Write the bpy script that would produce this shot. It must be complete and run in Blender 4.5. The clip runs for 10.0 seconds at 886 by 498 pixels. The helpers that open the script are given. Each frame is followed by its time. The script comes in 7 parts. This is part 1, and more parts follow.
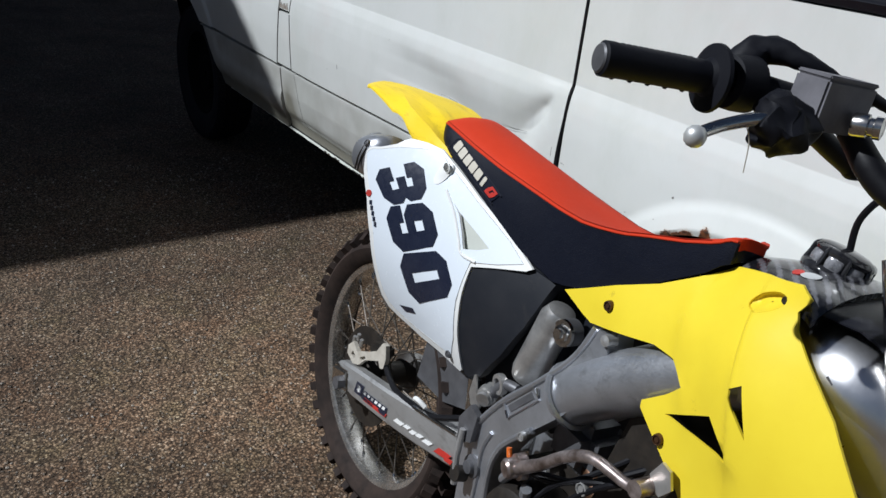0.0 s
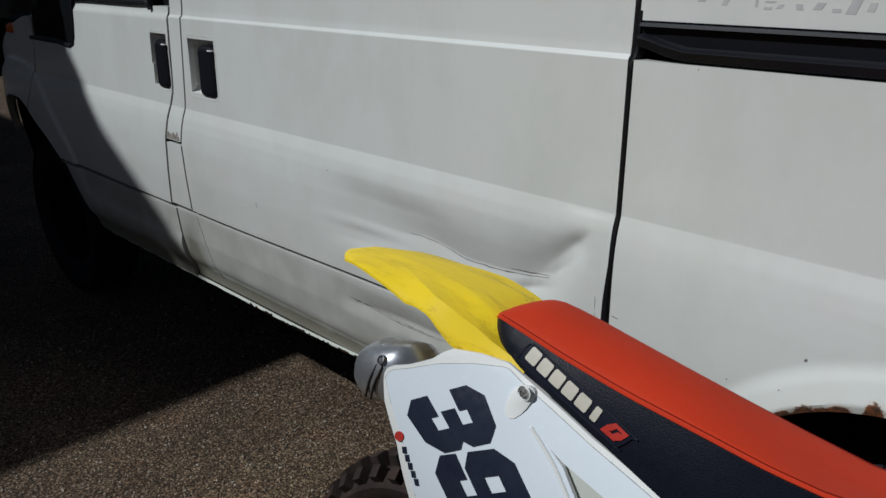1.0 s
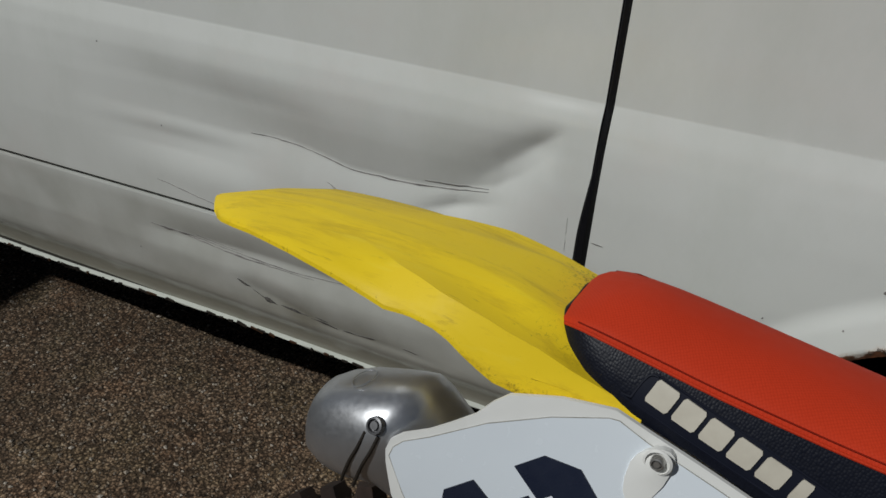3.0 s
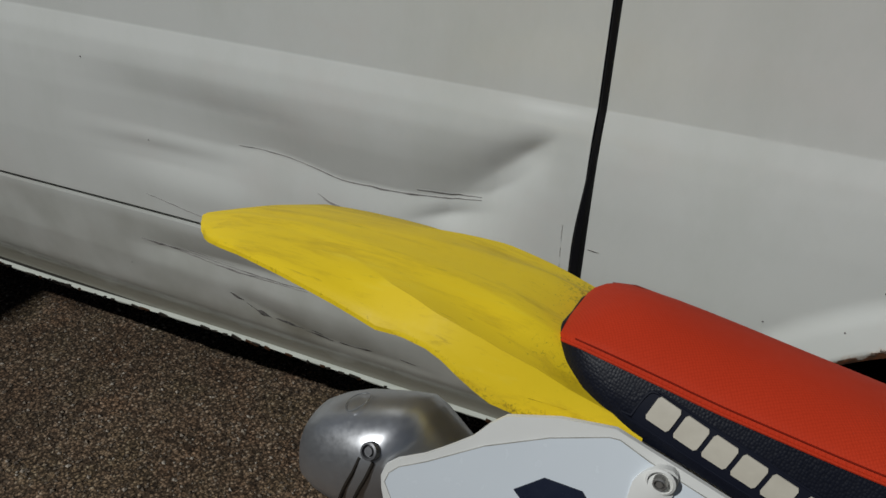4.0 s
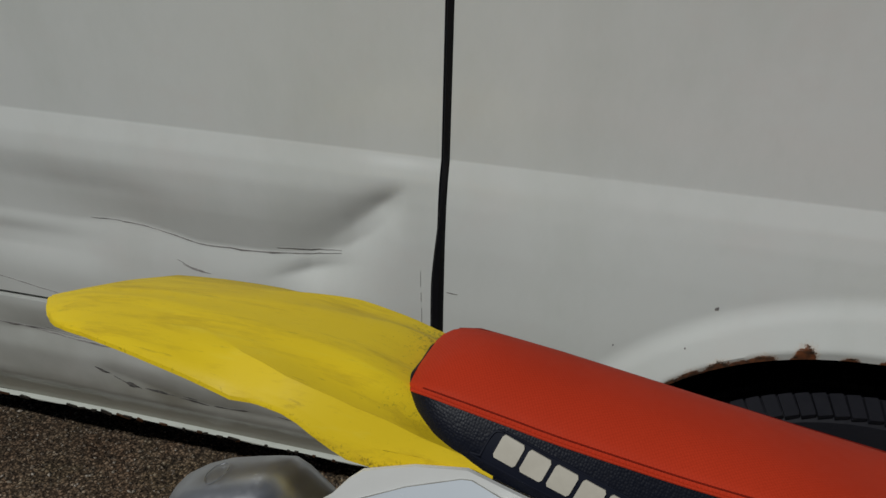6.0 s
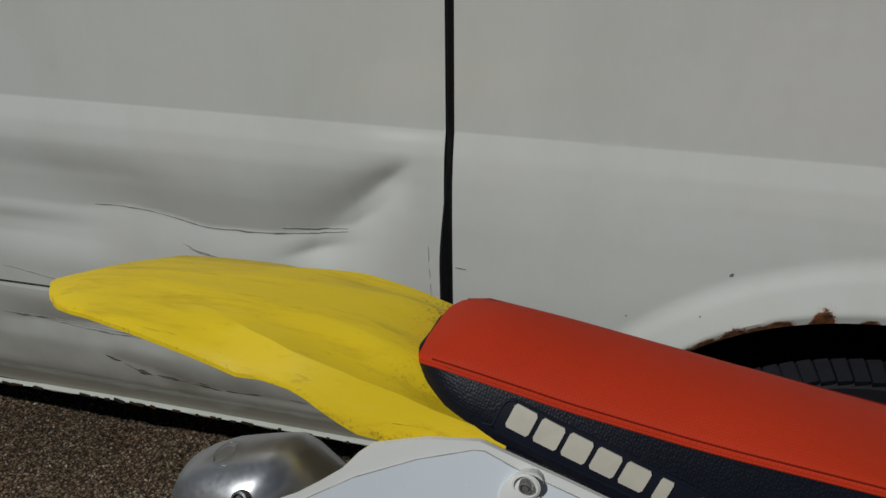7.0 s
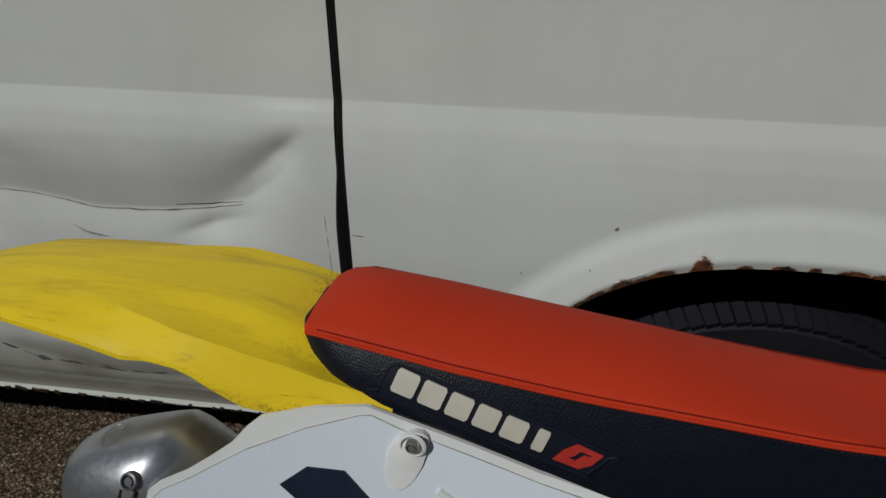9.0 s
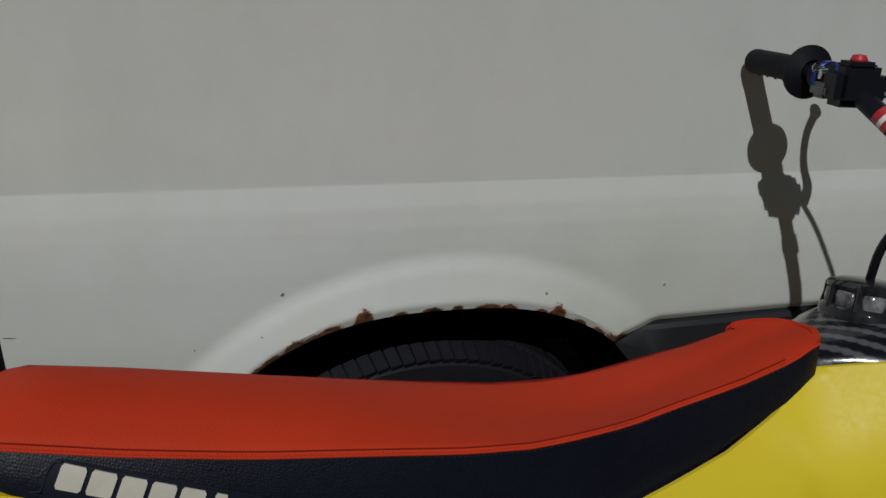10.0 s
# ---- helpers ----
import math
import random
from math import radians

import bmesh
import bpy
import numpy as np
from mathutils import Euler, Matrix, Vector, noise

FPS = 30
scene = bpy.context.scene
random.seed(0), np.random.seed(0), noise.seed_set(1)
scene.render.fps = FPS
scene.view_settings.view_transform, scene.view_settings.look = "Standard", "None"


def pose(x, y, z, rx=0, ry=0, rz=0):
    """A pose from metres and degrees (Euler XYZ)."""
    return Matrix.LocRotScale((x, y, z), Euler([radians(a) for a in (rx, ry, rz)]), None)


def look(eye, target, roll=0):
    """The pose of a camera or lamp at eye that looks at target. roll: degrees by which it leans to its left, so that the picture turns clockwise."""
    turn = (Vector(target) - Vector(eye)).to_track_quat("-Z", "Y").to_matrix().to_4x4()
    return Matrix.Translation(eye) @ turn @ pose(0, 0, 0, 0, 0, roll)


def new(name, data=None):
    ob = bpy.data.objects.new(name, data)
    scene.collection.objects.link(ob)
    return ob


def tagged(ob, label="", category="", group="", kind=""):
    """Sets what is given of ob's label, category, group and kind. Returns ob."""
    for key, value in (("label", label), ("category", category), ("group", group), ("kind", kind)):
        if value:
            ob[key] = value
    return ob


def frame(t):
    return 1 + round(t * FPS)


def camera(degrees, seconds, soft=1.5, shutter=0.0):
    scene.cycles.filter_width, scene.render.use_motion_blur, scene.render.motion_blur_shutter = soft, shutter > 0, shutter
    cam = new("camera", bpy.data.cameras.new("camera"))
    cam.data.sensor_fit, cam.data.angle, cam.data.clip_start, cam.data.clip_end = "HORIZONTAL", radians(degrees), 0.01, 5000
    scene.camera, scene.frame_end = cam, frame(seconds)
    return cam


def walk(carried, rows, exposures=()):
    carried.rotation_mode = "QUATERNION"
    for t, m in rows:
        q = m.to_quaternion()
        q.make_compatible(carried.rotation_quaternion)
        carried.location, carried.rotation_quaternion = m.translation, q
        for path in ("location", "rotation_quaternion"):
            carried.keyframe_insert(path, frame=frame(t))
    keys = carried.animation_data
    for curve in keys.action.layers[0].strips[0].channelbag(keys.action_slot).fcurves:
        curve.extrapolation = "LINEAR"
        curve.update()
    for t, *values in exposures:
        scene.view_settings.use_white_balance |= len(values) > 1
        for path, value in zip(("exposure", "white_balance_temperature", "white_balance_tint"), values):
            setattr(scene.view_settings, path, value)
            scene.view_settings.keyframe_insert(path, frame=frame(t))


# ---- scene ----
cam = camera(58.0, 10.0)
PATH = [
    (0, (1.384, -1.333, 1.445), (-0.088, -0.274, 0.601), 5.2),
    (0.2, (1.223, -1.348, 1.458), (-0.242, -0.2, 0.727), 0.9),
    (0.5, (1.045, -1.354, 1.486), (-0.341, -0.109, 0.758), 2.2),
    (1, (0.757, -1.185, 1.465), (-0.582, 0.131, 0.774), -0.7),
    (1.5, (0.512, -1.063, 1.441), (-0.794, 0.243, 0.673), 0.3),
    (2, (0.301, -1.004, 1.399), (-0.576, 0.513, 0.436), 0.2),
    (2.5, (0.201, -0.97, 1.389), (-0.587, 0.566, 0.381), 0.1),
    (3, (0.202, -0.949, 1.384), (-0.481, 0.61, 0.332), 3.2),
    (4.5, (0.195, -0.923, 1.4), (-0.442, 0.661, 0.358), -0.2),
    (5, (0.243, -0.918, 1.418), (-0.097, 0.802, 0.456), 3.0),
    (5.5, (0.25, -0.902, 1.395), (-0.075, 0.842, 0.473), 0.5),
    (6, (0.239, -0.928, 1.421), (-0.194, 0.766, 0.451), 1.2),
    (7.5, (0.243, -0.917, 1.392), (-0.217, 0.753, 0.391), -1.6),
    (8, (0.226, -0.925, 1.399), (-0.281, 0.733, 0.401), -0.4),
    (8.5, (0.254, -0.93, 1.396), (-0.174, 0.724, 0.357), -1.5),
    (9, (0.281, -0.92, 1.412), (0.018, 0.738, 0.325), -0.7),
    (9.5, (0.318, -0.884, 1.417), (0.388, 0.83, 0.389), 4.9),
    (9.8, (0.32, -0.914, 1.424), (0.536, 0.832, 0.473), 5.2),
    (9.9, (0.297, -0.951, 1.415), (0.662, 0.799, 0.517), 5.2),
    (10, (0.313, -0.976, 1.441), (0.804, 0.733, 0.527), 4.5),
]
walk(cam, [(t, look(eye, target, roll)) for t, eye, target, roll in PATH],
     [(0, 0.05, 5990, 12), (0.5, -0.38, 6000, 10), (1.0, -0.62, 6150, 10), (1.5, -0.79, 6250, 10), (2.5, -0.87, 6450, 10), (5.5, -1.11, 6420, 10), (7.5, -1.10, 6450, 10), (10.0, -1.11, 6400, 10)])
# ---- light ----
SUN_WAY = Vector((0.50, 0.87, -1.01)).normalized()
world = bpy.data.worlds.new("sky")
scene.world = world
world.use_nodes = True
wn = world.node_tree.nodes
sky = wn.new("ShaderNodeTexSky")
sky.sky_type, sky.sun_disc = "NISHITA", False
sky.sun_elevation, sky.sun_rotation = math.asin(-SUN_WAY.z), math.atan2(-SUN_WAY.x, -SUN_WAY.y)
world.node_tree.links.new(sky.outputs[0], wn["Background"].inputs[0])
wn["Background"].inputs[1].default_value = 0.024
sun = new("sun", bpy.data.lights.new("sun", "SUN"))
sun.data.energy, sun.data.angle, sun.data.color = 4.2, radians(0.55), (0.985, 1.0, 0.975)
sun.matrix_world = look((0, 0, 6), Vector((0, 0, 6)) + SUN_WAY)


# ---- materials ----
def mat(name, base, rough=0.5, metal=0.0, second=None, scale=6.0, amount=0.5, fine=90.0, bump=0.15, depth=0.002, spec=0.5, coat=0.0, rvar=0.1, specks=None):
    """A painted or moulded surface: two tones mixed by a broad noise, fine grain in relief and roughness."""
    m = bpy.data.materials.new(name)
    m.use_nodes = True
    nt = m.node_tree
    n, l = nt.nodes, nt.links
    b = n["Principled BSDF"]
    tc = n.new("ShaderNodeTexCoord")
    big = n.new("ShaderNodeTexNoise")
    big.inputs["Scale"].default_value, big.inputs["Detail"].default_value, big.inputs["Roughness"].default_value = scale, 5, 0.6
    small = n.new("ShaderNodeTexNoise")
    small.inputs["Scale"].default_value, small.inputs["Detail"].default_value = fine, 3
    l.new(tc.outputs["Object"], big.inputs[0])
    l.new(tc.outputs["Object"], small.inputs[0])
    ramp = n.new("ShaderNodeValToRGB")
    ramp.color_ramp.elements[0].position, ramp.color_ramp.elements[1].position = 0.5 - amount / 2, 0.5 + amount / 2
    second = second or tuple(c * 0.82 for c in base)
    ramp.color_ramp.elements[0].color, ramp.color_ramp.elements[1].color = (*second, 1), (*base, 1)
    l.new(big.outputs[0], ramp.inputs[0])
    l.new(ramp.outputs[0], b.inputs["Base Color"])
    mr = n.new("ShaderNodeMapRange")
    mr.inputs["To Min"].default_value, mr.inputs["To Max"].default_value = max(0.02, rough - rvar), min(1, rough + rvar)
    l.new(small.outputs[0], mr.inputs[0])
    l.new(mr.outputs[0], b.inputs["Roughness"])
    bp = n.new("ShaderNodeBump")
    bp.inputs["Strength"].default_value, bp.inputs["Distance"].default_value = bump, depth
    l.new(small.outputs[0], bp.inputs["Height"])
    l.new(bp.outputs[0], b.inputs["Normal"])
    if specks:
        # dirt in small spots and smears: colour, threshold, scale
        col, cutoff, sc = specks
        sn = n.new("ShaderNodeTexNoise")
        sn.inputs["Scale"].default_value, sn.inputs["Detail"].default_value, sn.inputs["Roughness"].default_value = sc, 8, 0.75
        l.new(tc.outputs["Object"], sn.inputs[0])
        sm = n.new("ShaderNodeMapRange")
        sm.inputs["From Min"].default_value, sm.inputs["From Max"].default_value = cutoff, cutoff + 0.12
        sm.inputs["To Max"].default_value = 0.8
        l.new(sn.outputs[0], sm.inputs[0])
        mx = n.new("ShaderNodeMix")
        mx.data_type = "RGBA"
        mx.inputs[7].default_value = (*col, 1)
        l.new(sm.outputs[0], mx.inputs[0])
        l.new(ramp.outputs[0], mx.inputs[6])
        l.new(mx.outputs[2], b.inputs["Base Color"])
    b.inputs["Metallic"].default_value = metal
    b.inputs["Specular IOR Level"].default_value = spec
    b.inputs["Coat Weight"].default_value = coat
    b.inputs["Coat Roughness"].default_value = 0.1
    return m


def ground_material():
    """Worn asphalt with brown and grey aggregate of 3 to 12 mm."""
    m = bpy.data.materials.new("aggregate_asphalt")
    m.use_nodes = True
    n, l = m.node_tree.nodes, m.node_tree.links
    b = n["Principled BSDF"]
    tc = n.new("ShaderNodeTexCoord")
    v = n.new("ShaderNodeTexVoronoi")
    v.inputs["Scale"].default_value = 150
    v2 = n.new("ShaderNodeTexVoronoi")
    v2.inputs["Scale"].default_value = 310
    broad = n.new("ShaderNodeTexNoise")
    broad.inputs["Scale"].default_value, broad.inputs["Detail"].default_value = 2.2, 6
    # the stones are uneven: bend the cells
    warp = n.new("ShaderNodeTexNoise")
    warp.inputs["Scale"].default_value, warp.inputs["Detail"].default_value = 90, 2
    l.new(tc.outputs["Object"], warp.inputs[0])
    wa = n.new("ShaderNodeVectorMath")
    wa.operation = "MULTIPLY_ADD"
    wa.inputs[1].default_value = (0.012, 0.012, 0.0)
    l.new(warp.outputs["Color"], wa.inputs[0])
    l.new(tc.outputs["Object"], wa.inputs[2])
    for t in (v, v2):
        l.new(wa.outputs[0], t.inputs[0])
    l.new(tc.outputs["Object"], broad.inputs[0])
    ramp = n.new("ShaderNodeValToRGB")
    e = ramp.color_ramp.elements
    e[0].position, e[0].color = 0.0, (0.086, 0.060, 0.040, 1)
    e[1].position, e[1].color = 1.0, (0.44, 0.35, 0.26, 1)
    for p, c in ((0.35, (0.172, 0.117, 0.075, 1)), (0.7, (0.245, 0.168, 0.108, 1)), (0.92, (0.35, 0.25, 0.168, 1))):
        k = e.new(p)
        k.color = c
    sep = n.new("ShaderNodeSeparateColor")
    l.new(v.outputs["Color"], sep.inputs[0])
    l.new(sep.outputs[0], ramp.inputs[0])
    edge = n.new("ShaderNodeMapRange")
    edge.inputs["From Min"].default_value, edge.inputs["From Max"].default_value = 0.22, 0.62
    edge.inputs["To Min"].default_value, edge.inputs["To Max"].default_value = 1.05, 0.25
    l.new(v.outputs["Distance"], edge.inputs[0])
    mul = n.new("ShaderNodeMix")
    mul.data_type, mul.blend_type = "RGBA", "MULTIPLY"
    mul.inputs[0].default_value = 1
    l.new(ramp.outputs[0], mul.inputs[6])
    l.new(edge.outputs[0], mul.inputs[7])
    tone = n.new("ShaderNodeMapRange")
    tone.inputs["From Min"].default_value, tone.inputs["From Max"].default_value = 0.3, 0.7
    tone.inputs["To Min"].default_value, tone.inputs["To Max"].default_value = 0.62, 1.10
    l.new(broad.outputs[0], tone.inputs[0])
    mul2 = n.new("ShaderNodeMix")
    mul2.data_type, mul2.blend_type = "RGBA", "MULTIPLY"
    mul2.inputs[0].default_value = 1
    l.new(mul.outputs[2], mul2.inputs[6])
    l.new(tone.outputs[0], mul2.inputs[7])
    # moss-grey and rust-brown patches a hand or two wide
    patch = n.new("ShaderNodeTexNoise")
    patch.inputs["Scale"].default_value, patch.inputs["Detail"].default_value, patch.inputs["Roughness"].default_value = 5.5, 7, 0.65
    l.new(tc.outputs["Object"], patch.inputs[0])
    pr = n.new("ShaderNodeValToRGB")
    pr.color_ramp.elements[0].position, pr.color_ramp.elements[0].color = 0.34, (0.86, 0.91, 0.82, 1)
    pr.color_ramp.elements[1].position, pr.color_ramp.elements[1].color = 0.66, (1.08, 0.95, 0.88, 1)
    mid = pr.color_ramp.elements.new(0.5)
    mid.color = (1, 1, 1, 1)
    l.new(patch.outputs[0], pr.inputs[0])
    mul3 = n.new("ShaderNodeMix")
    mul3.data_type, mul3.blend_type = "RGBA", "MULTIPLY"
    mul3.inputs[0].default_value = 1
    l.new(mul2.outputs[2], mul3.inputs[6])
    l.new(pr.outputs[0], mul3.inputs[7])
    # small pits between the stones where the binder has gone
    pit = n.new("ShaderNodeTexNoise")
    pit.inputs["Scale"].default_value, pit.inputs["Detail"].default_value = 95, 3
    l.new(tc.outputs["Object"], pit.inputs[0])
    ps = n.new("ShaderNodeMapRange")
    ps.inputs["From Min"].default_value, ps.inputs["From Max"].default_value = 0.34, 0.44
    ps.inputs["To Min"].default_value, ps.inputs["To Max"].default_value = 0.38, 1.06
    l.new(pit.outputs[0], ps.inputs[0])
    mul4 = n.new("ShaderNodeMix")
    mul4.data_type, mul4.blend_type = "RGBA", "MULTIPLY"
    mul4.inputs[0].default_value = 1
    l.new(mul3.outputs[2], mul4.inputs[6])
    l.new(ps.outputs[0], mul4.inputs[7])
    # paler, ragged-edged patch round the bike's back wheel
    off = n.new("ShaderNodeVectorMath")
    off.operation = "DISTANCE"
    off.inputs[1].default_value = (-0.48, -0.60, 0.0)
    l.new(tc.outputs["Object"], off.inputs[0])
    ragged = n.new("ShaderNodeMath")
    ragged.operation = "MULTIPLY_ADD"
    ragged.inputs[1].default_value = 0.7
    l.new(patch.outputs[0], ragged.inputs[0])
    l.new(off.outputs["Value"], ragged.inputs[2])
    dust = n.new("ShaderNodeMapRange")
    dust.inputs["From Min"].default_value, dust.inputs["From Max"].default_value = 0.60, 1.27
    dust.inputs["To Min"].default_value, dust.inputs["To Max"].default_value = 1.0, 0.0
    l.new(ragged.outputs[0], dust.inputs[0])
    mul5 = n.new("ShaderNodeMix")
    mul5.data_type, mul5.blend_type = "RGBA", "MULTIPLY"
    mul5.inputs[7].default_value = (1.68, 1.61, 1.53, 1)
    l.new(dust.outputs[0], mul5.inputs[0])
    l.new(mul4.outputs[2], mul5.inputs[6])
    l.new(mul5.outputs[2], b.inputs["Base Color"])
    b.inputs["Roughness"].default_value = 0.9
    b.inputs["Specular IOR Level"].default_value = 0.25
    bp = n.new("ShaderNodeBump")
    bp.inputs["Strength"].default_value, bp.inputs["Distance"].default_value = 0.85, 0.0034
    bp.invert = True
    l.new(v.outputs["Distance"], bp.inputs["Height"])
    bp2 = n.new("ShaderNodeBump")
    bp2.inputs["Strength"].default_value, bp2.inputs["Distance"].default_value = 0.5, 0.0015
    bp2.invert = True
    l.new(v2.outputs["Distance"], bp2.inputs["Height"])
    l.new(bp.outputs[0], bp2.inputs["Normal"])
    l.new(bp2.outputs[0], b.inputs["Normal"])
    return m


def streaked(m, colour, stretch, cutoff, most):
    """Adds long smears of dirt or of another tint to a material made by mat()."""
    n, l = m.node_tree.nodes, m.node_tree.links
    b = n["Principled BSDF"]
    old = b.inputs["Base Color"].links[0].from_socket
    mp = n.new("ShaderNodeMapping")
    mp.inputs["Scale"].default_value = stretch
    l.new(n["Texture Coordinate"].outputs["Object"], mp.inputs[0])
    nz = n.new("ShaderNodeTexNoise")
    nz.inputs["Scale"].default_value, nz.inputs["Detail"].default_value, nz.inputs["Roughness"].default_value = 1.0, 7, 0.7
    l.new(mp.outputs[0], nz.inputs[0])
    mr = n.new("ShaderNodeMapRange")
    mr.inputs["From Min"].default_value, mr.inputs["From Max"].default_value = cutoff, cutoff + 0.2
    mr.inputs["To Max"].default_value = most
    l.new(nz.outputs[0], mr.inputs[0])
    mx = n.new("ShaderNodeMix")
    mx.data_type = "RGBA"
    mx.inputs[7].default_value = (*colour, 1)
    l.new(mr.outputs[0], mx.inputs[0])
    l.new(old, mx.inputs[6])
    l.new(mx.outputs[2], b.inputs["Base Color"])


def van_paint():
    """Aged white van paint with faint grime; the point attribute "rust" carries the rot along the arch lips."""
    m = mat("aged_white_paint", (0.73, 0.745, 0.72), 0.38, second=(0.68, 0.69, 0.662), scale=1.6, amount=0.7, fine=350, bump=0.02, depth=0.0005, coat=0.35)
    streaked(m, (0.60, 0.62, 0.575), (3.6, 3.6, 2.0), 0.46, 0.5)
    # pinkish blotches; the red seat's reflection is painted into them too
    streaked(m, (0.69, 0.66, 0.63), (3.2, 3.2, 4.5), 0.52, 0.6)
    n, l = m.node_tree.nodes, m.node_tree.links
    b = n["Principled BSDF"]
    tc = n["Texture Coordinate"]
    at = n.new("ShaderNodeAttribute")
    at.attribute_name = "rust"
    nz = n.new("ShaderNodeTexNoise")
    nz.inputs["Scale"].default_value, nz.inputs["Detail"].default_value, nz.inputs["Roughness"].default_value = 190, 7, 0.8
    l.new(tc.outputs["Object"], nz.inputs[0])
    add = n.new("ShaderNodeMath")
    add.operation = "MULTIPLY_ADD"
    l.new(at.outputs["Fac"], add.inputs[0])
    add.inputs[1].default_value = 1.0
    l.new(nz.outputs[0], add.inputs[2])
    th = n.new("ShaderNodeMapRange")
    th.inputs["From Min"].default_value, th.inputs["From Max"].default_value = 0.91, 0.98
    l.new(add.outputs[0], th.inputs[0])
    rc = n.new("ShaderNodeValToRGB")
    rc.color_ramp.elements[0].color, rc.color_ramp.elements[1].color = (0.016, 0.007, 0.004, 1), (0.27, 0.080, 0.024, 1)
    rc.color_ramp.elements[0].position, rc.color_ramp.elements[1].position = 0.35, 0.7
    n2 = n.new("ShaderNodeTexNoise")
    n2.inputs["Scale"].default_value, n2.inputs["Detail"].default_value = 120, 4
    l.new(tc.outputs["Object"], n2.inputs[0])
    l.new(n2.outputs[0], rc.inputs[0])
    old = b.inputs["Base Color"].links[0].from_socket
    mix = n.new("ShaderNodeMix")
    mix.data_type = "RGBA"
    l.new(th.outputs[0], mix.inputs[0])
    l.new(old, mix.inputs[6])
    l.new(rc.outputs[0], mix.inputs[7])
    # pale orange bleeding round the rust
    hm = n.new("ShaderNodeMapRange")
    hm.inputs["From Min"].default_value, hm.inputs["From Max"].default_value, hm.inputs["To Max"].default_value = 0.72, 0.98, 0.45
    l.new(add.outputs[0], hm.inputs[0])
    halo = n.new("ShaderNodeMix")
    halo.data_type = "RGBA"
    halo.inputs[7].default_value = (0.58, 0.40, 0.27, 1)
    l.new(hm.outputs[0], halo.inputs[0])
    l.new(old, halo.inputs[6])
    l.new(halo.outputs[2], mix.inputs[6])
    # grime film carried by the attribute "grime"
    ga = n.new("ShaderNodeAttribute")
    ga.attribute_name = "grime"
    gn = n.new("ShaderNodeTexNoise")
    gn.inputs["Scale"].default_value, gn.inputs["Detail"].default_value = 9, 6
    l.new(tc.outputs["Object"], gn.inputs[0])
    gm = n.new("ShaderNodeMath")
    gm.operation = "MULTIPLY"
    gm.use_clamp = True
    l.new(ga.outputs["Fac"], gm.inputs[0])
    gs = n.new("ShaderNodeMapRange")
    gs.inputs["From Min"].default_value, gs.inputs["From Max"].default_value, gs.inputs["To Max"].default_value = -0.35, 0.85, 1.10
    l.new(gn.outputs[0], gs.inputs[0])
    l.new(gs.outputs[0], gm.inputs[1])
    mix2 = n.new("ShaderNodeMix")
    mix2.data_type = "RGBA"
    mix2.inputs[7].default_value = (0.225, 0.215, 0.175, 1)
    l.new(gm.outputs[0], mix2.inputs[0])
    l.new(mix.outputs[2], mix2.inputs[6])
    l.new(mix2.outputs[2], b.inputs["Base Color"])
    return m


